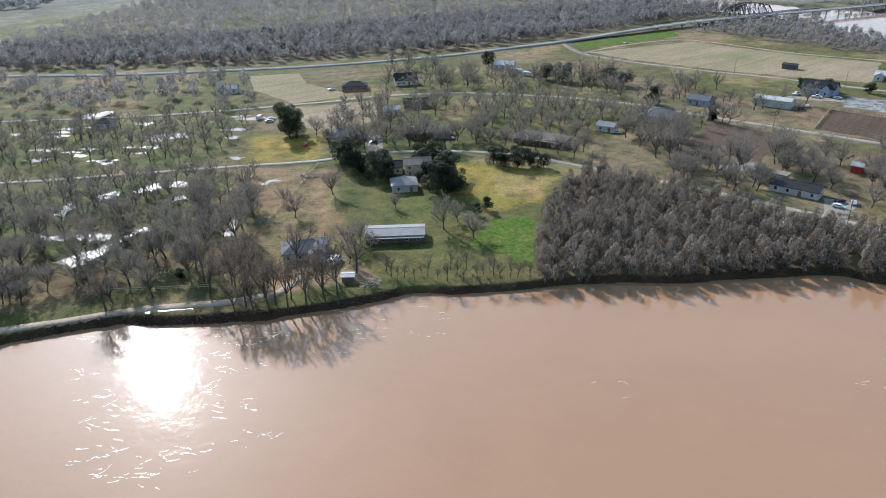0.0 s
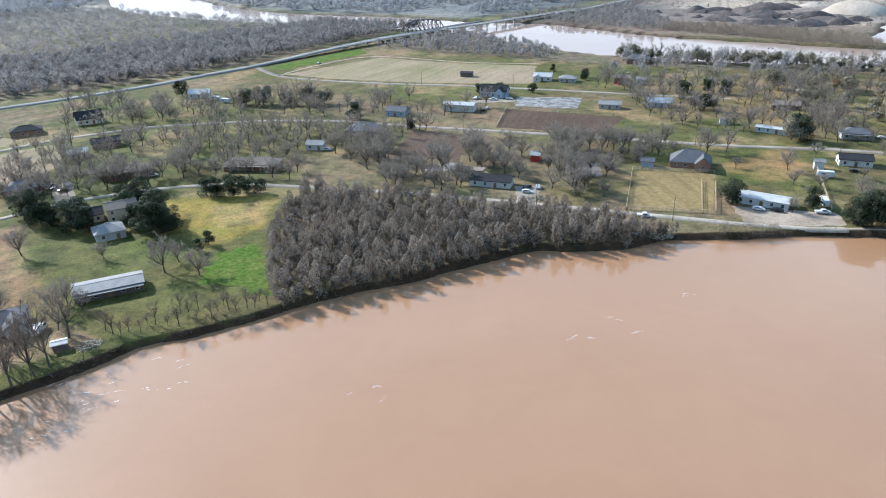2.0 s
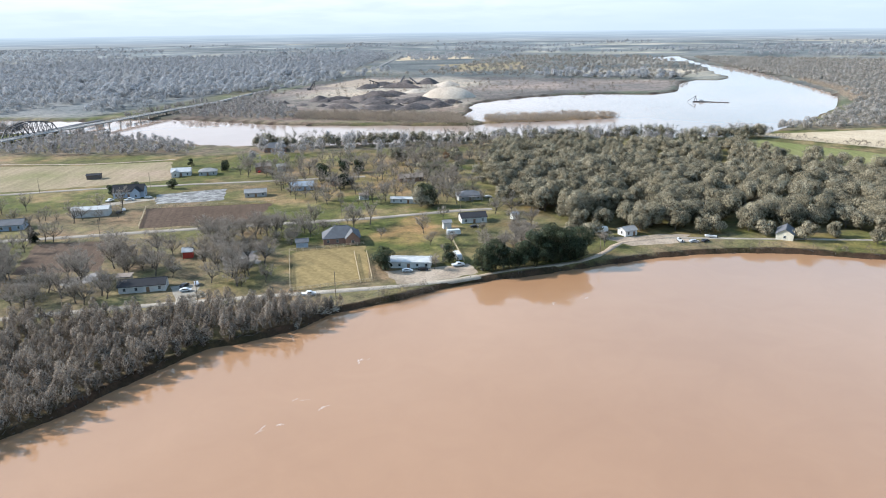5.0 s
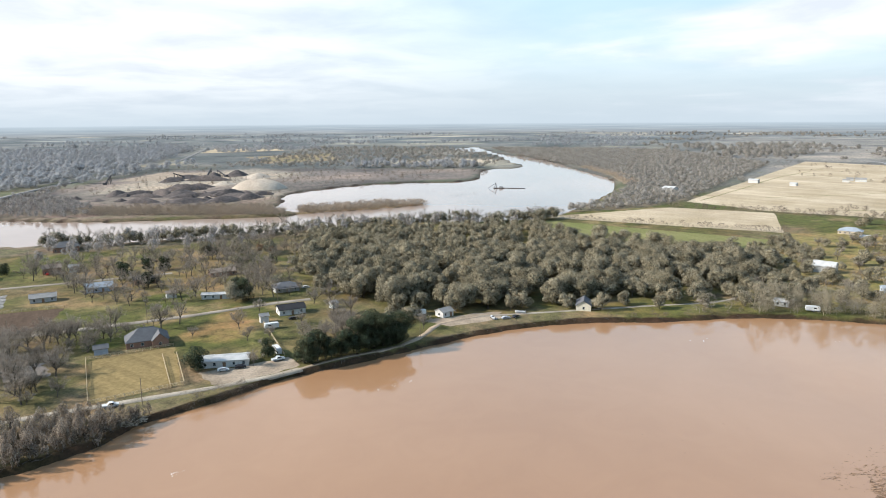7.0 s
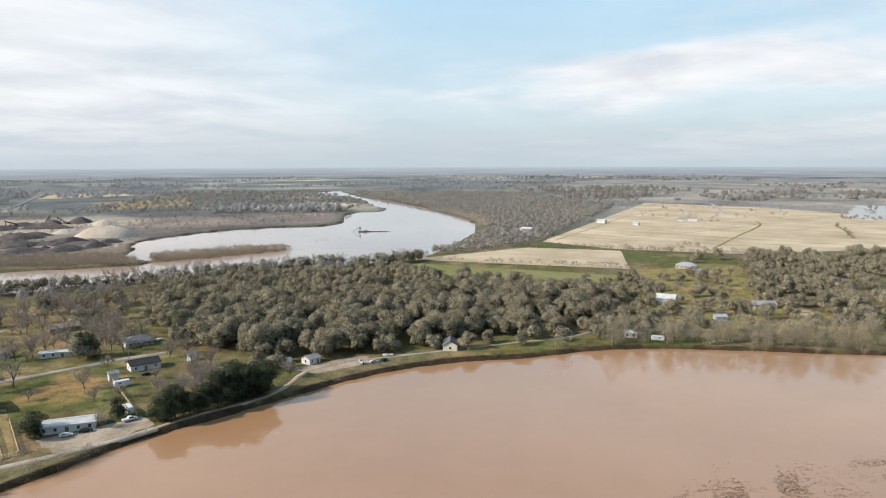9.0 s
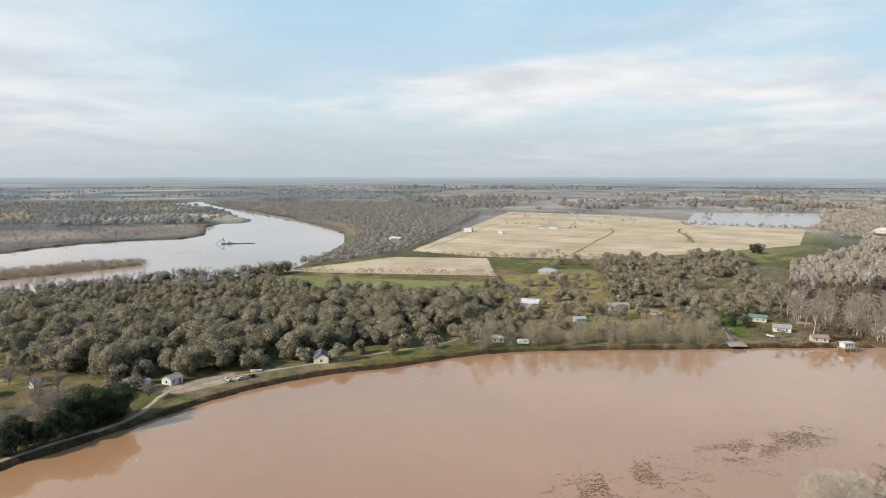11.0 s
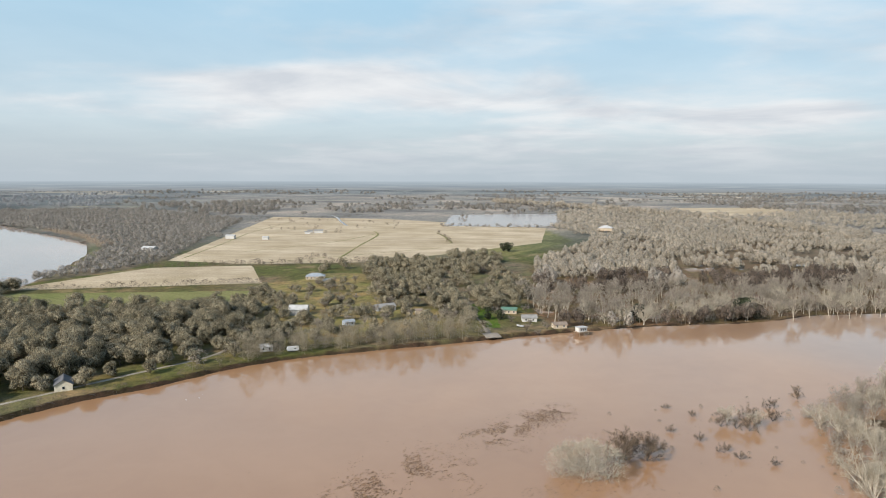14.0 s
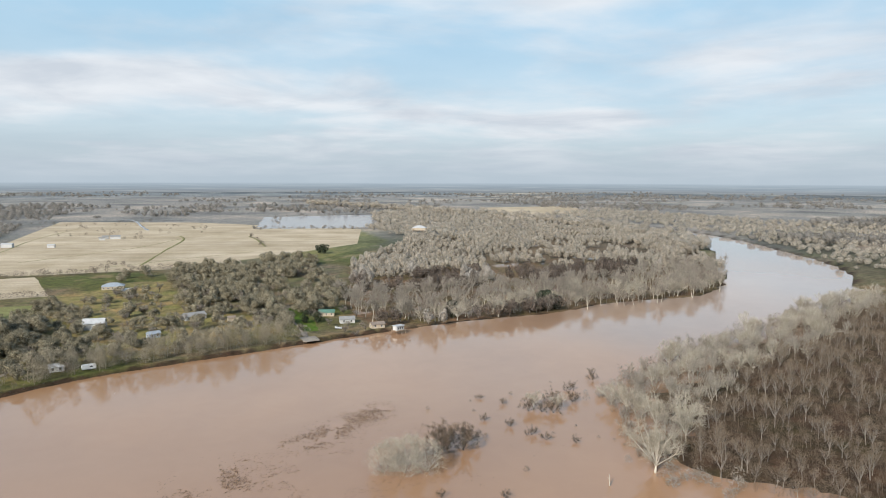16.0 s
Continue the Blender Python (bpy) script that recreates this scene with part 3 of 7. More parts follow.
STREET_A = [(-330, 268), (-250, 276), (-185, 281), (-124, 291), (-92, 296), (-60, 301), (-30, 311), (2, 311), (28, 304), (54, 288), (93, 258), (126, 230), (163, 196), (192, 169), (211, 154), (222, 148)]
STREET_B = [(-330, 382), (-254, 385), (-190, 388), (-129, 398), (-94, 408), (-65, 416), (-45, 425), (3, 430), (38, 422), (70, 411), (110, 388), (140, 359), (184, 320), (229, 279), (263, 248), (304, 217), (318, 203)]
STREET_C = [(99, 606), (107, 556), (130, 522), (174, 480), (213, 450), (252, 414), (299, 368), (345, 325)]
HIGHWAY = [(-900, 560), (-600, 530), (-333, 519), (-245, 514), (-163, 520), (-81, 533), (5, 561), (52, 586), (99, 609), (171, 650), (230, 683), (300, 712), (400, 750), (509, 797), (600, 842), (789, 950), (1281, 1180), (1900, 1600), (2400, 1930)]
RIVER_TRACK = [(-330, 136), (-220, 146), (-160, 153), (-122, 160), (-108, 164), (-88, 170), (-65, 173), (-51, 177), (-44, 190)]
road("road", STREET_A, 3.8, "gravel", "pale worn lane between the yards")
road("road", STREET_B, 5.0, "asphalt", "pale grey village street")
road("road", STREET_C, 5.0, "asphalt", "pale grey village street beside the field")
road("road", RIVER_TRACK, 3.6, "dirt", "bare dirt track along the river bank")
road("road", [(222, 148), (240, 138), (262, 122), (283, 118), (300, 118), (318, 104)], 2.6, "dirt", "dirt track on top of the river bank", jitter=0.5)
road("road", [(318, 104), (338, 72), (356, 44), (374, 14), (388, -8), (408, -22), (420, -20)], 2.5, "gravel", "pale lane under the oaks beside the river")
road("road", [(107, 556), (150, 590), (206, 606), (262, 536), (310, 498)], 3.0, "dirt", "dirt track round the field")
road("highway", HIGHWAY, 8.6, "highway", "two lane concrete highway on a low bank", heights=[2.3, 2.3, 2.3, 2.3, 2.3, 2.3, 2.4, 2.6, 3, 5, 6, 6.5, 6.5, 6, 4, 2.8, 2.4, 2.4, 2.4])
patch("field", [(113, 560), (206, 598), (256, 532), (303, 492), (262, 430), (193, 474), (139, 524)], "tan_field", "large mown tan and green field")
patch("field", [(105, 600), (208, 662), (206, 630), (116, 580)], "bright_grass", "green strip beside the highway")
patch("field", [(-141, 499), (-106, 504), (-93, 467), (-66, 440), (-64, 424), (-93, 413), (-125, 452)], "tan_field", "tan fallow field beside the street")
patch("field", [(-88, 402), (-42, 416), (-38, 368), (-62, 350), (-84, 362)], "tan_field", "tan fallow yard beside the street")
patch("field", [(199, 236), (226, 216), (192, 181), (166, 199)], "yellow_grass", "fenced yellow dry grass paddock")
patch("field", [(207, 369), (257, 318), (223, 293), (181, 334)], "ploughed", "bare ploughed brown plot")
patch("gravel_lot", [(231, 397), (266, 374), (245, 349), (216, 375)], "lot", "wet grey rubble covered lot", category="lot")
patch("field", [(137, 350), (160, 326), (134, 285), (110, 312)], "ploughed", "bare brown fenced plot")
patch("field", [(15, 229), (30, 232), (27, 189), (22, 191), (17, 200), (8, 208), (11, 218)], "bright_grass", "bright green lush grass patch", jitter=1.8, step=2.0)
patch("field", [(662, 164), (608, -54), (556, -40), (566, 60), (580, 118)], "pasture", "green pasture behind the oak wood")
patch("field", [(680, 158), (800, 40), (785, -64), (650, -62)], "straw_field", "dry straw field")
patch("field", [(862, 26), (1724, -190), (1560, -430), (1189, -651), (922, -499), (771, -205), (800, -60)], "straw_field", "wide dry straw coloured hay field", step=12)
patch("flood_pool", [(1608, 1878), (1789, 1892), (1651, 1663), (1429, 1561)], "pond", "far pale sheet of flood water", z=2.3, category="pool", jitter=8, step=25)
patch("flood_pool", [(622, 1289), (719, 1382), (656, 1226), (585, 1176)], "pond", "far pale pool among bare woods", z=2.3, category="pool", jitter=5, step=14)
patch("flood_pool", [(637, -1400), (624, -1559), (490, -1231), (503, -1140)], "pond", "pale flooded pond beyond the river", z=2.1, category="pool", jitter=3, step=12)
patch("field", [(511, -1135), (481, -1215), (405, -1035), (452, -1020)], "dirt", "bare reddish earth beyond the river", jitter=3)
patch("field", [(1698, 1445), (2000, 1640), (2050, 1390), (1922, 1299)], "straw_field", "far pale field beside the highway", z=2.2, step=30, jitter=4)
patch("field", [(1840, -1460), (1786, -1836), (1381, -1492), (1453, -1255)], "straw_field", "far pale field beyond the woods", z=2.2, step=30, jitter=6)
patch("field", [(864, 919), (1058, 992), (1063, 800), (942, 760)], "dirt", "bare earth working ground of the pit", z=2.04, step=12, jitter=4)
patch("field", [(1330, 950), (1560, 1180), (1800, 1050), (1500, 860)], "tan_field", "far pale field", step=30, jitter=4)
patch("flood_pool", LAKE, "pond", "flooded lake behind the wood", z=2.08, category="lake", jitter=6, step=14)


# ---- things: materials of buildings and vehicles ----
KEEP_CLEAR = []          # circles (x, y, r) that houses and cars take up

def plain(a, k=0.8):
    return two_tone(a, tuple(c * k for c in a), 0.4, 2.5, 0.08)


for nm, col, ro in [("wall_white", (0.52, 0.51, 0.485), 0.7), ("wall_grey", (0.36, 0.36, 0.35), 0.8), ("wall_tan", (0.46, 0.38, 0.28), 0.8), ("wall_brick", (0.25, 0.15, 0.11), 0.9),
                    ("wall_dark", (0.12, 0.10, 0.09), 0.85), ("wall_blue", (0.33, 0.38, 0.45), 0.8), ("wall_red", (0.42, 0.06, 0.04), 0.8), ("wall_cream", (0.66, 0.60, 0.47), 0.8),
                    ("roof_grey", (0.27, 0.26, 0.245), 0.8), ("roof_dark", (0.03, 0.03, 0.033), 0.95), ("roof_white", (0.46, 0.455, 0.44), 0.7), ("roof_brown", (0.24, 0.19, 0.15), 0.9),
                    ("roof_green", (0.10, 0.19, 0.14), 0.6), ("roof_blue", (0.30, 0.33, 0.36), 0.7), ("roof_slate", (0.12, 0.12, 0.125), 0.85), ("door_wood", (0.20, 0.12, 0.07), 0.6),
                    ("concrete", (0.48, 0.46, 0.43), 0.9), ("steel_dark", (0.045, 0.045, 0.05), 0.6), ("fence_wood", (0.42, 0.34, 0.22), 0.9), ("pole_wood", (0.22, 0.17, 0.12), 0.9),
                    ("rubber", (0.02, 0.02, 0.02), 0.9), ("paint_white", (0.62, 0.62, 0.61), 0.3), ("paint_black", (0.02, 0.02, 0.025), 0.3), ("paint_silver", (0.42, 0.43, 0.45), 0.3),
                    ("paint_red", (0.35, 0.03, 0.02), 0.3), ("paint_blue", (0.06, 0.10, 0.22), 0.3), ("rim_metal", (0.5, 0.5, 0.5), 0.35), ("timber", (0.30, 0.22, 0.15), 0.9), ("rust", (0.22, 0.10, 0.05), 0.9)]:
    mat(nm, plain(col), ro)
mat("glass", plain((0.02, 0.025, 0.03)), 0.06, spec=0.6)
mat("lamp_glass", plain((0.7, 0.7, 0.66)), 0.1, spec=0.6)


def part(name, bm, material_, parent, label="", smooth=False):
    """Links a bmesh (or a ready mesh) as one mesh object under a thing or a part."""
    if isinstance(bm, bmesh.types.BMesh):
        me = bpy.data.meshes.new(name)
        bmesh.ops.recalc_face_normals(bm, faces=bm.faces)
        bm.to_mesh(me)
        bm.free()
        me.materials.append(M[material_])
    else:
        me = bm
    ob = new(name, me)
    ob.parent = parent
    if label:
        tagged(ob, label)
    return ob


def box(bm, x0, x1, y0, y1, z0, z1):
    v = [bm.verts.new(p) for p in ((x0, y0, z0), (x1, y0, z0), (x1, y1, z0), (x0, y1, z0), (x0, y0, z1), (x1, y0, z1), (x1, y1, z1), (x0, y1, z1))]
    for f in ((3, 2, 1, 0), (4, 5, 6, 7), (0, 1, 5, 4), (1, 2, 6, 5), (2, 3, 7, 6), (3, 0, 4, 7)):
        bm.faces.new([v[i] for i in f])
    return v


def boxes(*dims):
    bm = bmesh.new()
    for d in dims:
        box(bm, *d)
    return bm


def prism(bm, profile, y0, y1, axis="y"):
    """Extrudes a closed profile of (x, z) from y0 to y1."""
    a = [bm.verts.new((x, y0, z) if axis == "y" else (y0, x, z)) for x, z in profile]
    b = [bm.verts.new((x, y1, z) if axis == "y" else (y1, x, z)) for x, z in profile]
    bm.faces.new(a)
    bm.faces.new(b[::-1])
    for i in range(len(a)):
        j = (i + 1) % len(a)
        bm.faces.new((a[i], b[i], b[j], a[j]))


def bar(bm, a, b, w):
    """A square bar from a to b."""
    a, b = Vector(a), Vector(b)
    q = (b - a).to_track_quat("Z", "Y")
    rings = [[bm.verts.new(p + q @ Vector((sx * w / 2, sy * w / 2, 0))) for sx, sy in ((-1, -1), (1, -1), (1, 1), (-1, 1))] for p in (a, b)]
    for i in range(4):
        j = (i + 1) % 4
        bm.faces.new((rings[0][i], rings[0][j], rings[1][j], rings[1][i]))
    bm.faces.new(rings[0][::-1])
    bm.faces.new(rings[1])


def ready(name, bm, material_):
    me = bpy.data.meshes.new(name)
    bmesh.ops.recalc_face_normals(bm, faces=bm.faces)
    bm.to_mesh(me)
    bm.free()
    me.materials.append(M[material_])
    return me


# window: frame proud of the wall, pane recessed in it; faces -y
WIN_FRAME = ready("window", boxes((-0.62, -0.5, -0.09, 0.03, 0, 1.3), (0.5, 0.62, -0.09, 0.03, 0, 1.3), (-0.5, 0.5, -0.09, 0.03, 1.2, 1.3), (-0.66, 0.66, -0.14, 0.03, -0.1, 0.0), (-0.5, 0.5, -0.07, 0.02, 0.61, 0.66)), "wall_white")
WIN_PANE = ready("pane", boxes((-0.5, 0.5, -0.03, 0.02, 0.0, 1.2)), "glass")
DOOR = ready("door", boxes((-0.5, 0.5, -0.08, 0.03, 0, 2.05), (-0.62, -0.5, -0.11, 0.03, 0, 2.15), (0.5, 0.62, -0.11, 0.03, 0, 2.15), (-0.5, 0.5, -0.11, 0.03, 2.05, 2.15)), "door_wood")


def fit_window(parent, x, y, z, turn):
    w = part("window", WIN_FRAME, "", parent)
    w.matrix_local = pose(x, y, z, 0, 0, turn)
    part("pane", WIN_PANE, "", w)


def house(x, y, yaw, L, W, h, roof, wall, top, label, name="house", pitch=0.45, chimney=False, dormers=0, wing=0.0, porch=0.0, stilts=0.0, windows=True, category="house"):
    """A house with its long side along its own x; front is -y."""
    KEEP_CLEAR.append((x, y, max(L, W) * 0.46 + 1.5))
    root = tagged(new(name), label, category)
    root.matrix_world = pose(x, y, 2.0, 0, 0, yaw)
    z0 = stilts
    rise, ov = W / 2 * pitch, 0.45
    bm = bmesh.new()
    if roof == "gable":
        prism(bm, [(-W / 2, z0 - (0 if stilts else 0.4)), (W / 2, z0 - (0 if stilts else 0.4)), (W / 2, z0 + h), (0, z0 + h + rise), (-W / 2, z0 + h)], -L / 2, L / 2, "x")
    else:
        box(bm, -L / 2, L / 2, -W / 2, W / 2, z0 - (0 if stilts else 0.4), z0 + h)
    part("wall", bm, wall, root)
    bm = bmesh.new()
    t = 0.22
    e = W / 2 + ov
    ez = z0 + h - ov * pitch + 0.03
    rz = z0 + h + rise + 0.03
    if roof == "gable":
        prism(bm, [(-e, ez), (0, rz), (e, ez), (e, ez + t), (0, rz + t), (-e, ez + t)], -L / 2 - ov, L / 2 + ov, "x")
    elif roof == "flat":
        box(bm, -L / 2 - 0.3, L / 2 + 0.3, -e, e, z0 + h + 0.01, z0 + h + 0.25)
    else:
        k = min(L / 2 - 0.8, W / 2)
        lx = L / 2 + ov
        lowr = [bm.verts.new(p) for p in ((-lx, -e, ez), (lx, -e, ez), (lx, e, ez), (-lx, e, ez))]
        topr = [bm.verts.new((p.co.x, p.co.y, ez + t)) for p in lowr]
        r0, r1 = bm.verts.new((-lx + k + ov, 0, rz + t)), bm.verts.new((lx - k - ov, 0, rz + t))
        for i in range(4):
            bm.faces.new((lowr[i], lowr[(i + 1) % 4], topr[(i + 1) % 4], topr[i]))
        bm.faces.new(lowr[::-1])
        bm.faces.new((topr[0], topr[1], r1, r0))
        bm.faces.new((topr[2], topr[3], r0, r1))
        bm.faces.new((topr[1], topr[2], r1))
        bm.faces.new((topr[3], topr[0], r0))
    roof_ob = part("roof", bm, top, root)
    if roof != "flat":
        part("ridge_cap", boxes((-L / 2 + (min(L / 2 - 0.8, W / 2) if roof == "hip" else -0.4), L / 2 - (min(L / 2 - 0.8, W / 2) if roof == "hip" else -0.4), -0.16, 0.16, rz + t - 0.04, rz + t + 0.06)), top, roof_ob)
    if wing:
        # cross wing with its gable to the front
        ww = W * 0.55
        wx = wing * L * 0.3
        bm = bmesh.new()
        wr = ww / 2 * pitch * 1.35
        prism(bm, [(wx - ww / 2, -0.4), (wx + ww / 2, -0.4), (wx + ww / 2, h), (wx, h + wr), (wx - ww / 2, h)], -W / 2 - 3.0, -W / 2 + 1.5)
        part("wing_wall", bm, wall, root)
        bm = bmesh.new()
        we = ww / 2 + 0.35
        prism(bm, [(wx - we, h - 0.1), (wx, h + wr + 0.06), (wx + we, h - 0.1), (wx + we, h + 0.12), (wx, h + wr + 0.28), (wx - we, h + 0.12)], -W / 2 - 3.35, 0.0)
        part("wing_roof", bm, top, root)
        fit_window(root, wx, -W / 2 - 3.0, 1.0, 0)
    if porch:
        part("porch_roof", boxes((-L / 2, L / 2, -W / 2 - porch, -W / 2 - 0.1, h - 0.45, h - 0.28)), top, root)
        for k in range(int(L / 3.2) + 1):
            px = -L / 2 + 0.2 + k * (L - 0.4) / int(L / 3.2)
            part("porch_post", boxes((px - 0.08, px + 0.08, -W / 2 - porch + 0.1, -W / 2 - porch + 0.26, -0.2, h - 0.45)), "wall_dark" if wall == "wall_dark" else "wall_white", root)
    if chimney:
        cx = L * 0.28
        ch = part("chimney", boxes((cx - 0.5, cx + 0.5, 0.5, 1.3, h, z0 + h + rise + 1.1)), "wall_brick", root)
        part("chimney_cap", boxes((cx - 0.58, cx + 0.58, 0.42, 1.38, z0 + h + rise + 1.1, z0 + h + rise + 1.25)), "concrete", ch)
    for k in range(dormers):
        dx = (k - (dormers - 1) / 2) * L * 0.32
        bm = bmesh.new()
        prism(bm, [(dx - 0.9, h + 0.4), (dx + 0.9, h + 0.4), (dx + 0.9, h + 1.7), (dx, h + 2.4), (dx - 0.9, h + 1.7)], -W / 2 + 0.9, -W / 2 + 3.2)
        d = part("dormer", bm, wall, root)
        bm = bmesh.new()
        prism(bm, [(dx - 1.15, h + 1.55), (dx, h + 2.46), (dx + 1.15, h + 1.55), (dx + 1.15, h + 1.7), (dx, h + 2.62), (dx - 1.15, h + 1.7)], -W / 2 + 0.7, -W / 2 + 3.6)
        part("dormer_roof", bm, top, d)
        fit_window(root, dx, -W / 2 + 0.9, h + 0.45, 0)
    if stilts:
        for sx in (-0.46, -0.15, 0.15, 0.46):
            for sy in (-0.45, 0.45):
                part("stilt", boxes((sx * L - 0.15, sx * L + 0.15, sy * W - 0.15, sy * W + 0.15, -0.6, z0)), "timber", root)
        part("deck", boxes((-L / 2 - 1, L / 2 + 1, -W / 2 - 1, W / 2 + 1, z0 - 0.25, z0 - 0.02)), "timber", root)
    if windows:
        n = max(2, int(L / 3.6))
        for k in range(n):
            wx = -L / 2 + (k + 0.5) * L / n
            for side, turn in ((-1, 0), (1, 180)):
                if side == -1 and (k == n // 2 or (wing and abs(wx - wing * L * 0.3) < W * 0.3 + 0.8)):
                    continue
                for lev in ([0.95] if h < 4.6 else [0.9, 3.4]):
                    fit_window(root, wx, side * W / 2, z0 + lev, turn)
        if not wing or abs((n // 2 + 0.5) / n - 0.5 - wing * 0.3) * L > W * 0.3:
            dd = part("door", DOOR, "", root)
            dd.matrix_local = pose(-L / 2 + (n // 2 + 0.5) * L / n, -W / 2, z0, 0, 0, 0)
        for side, turn in ((-1, -90), (1, 90)):
            fit_window(root, side * L / 2, 0, z0 + 0.95, turn)
            if W > 9:
                fit_window(root, side * L / 2, W * 0.28, z0 + 0.95, turn)
    return root


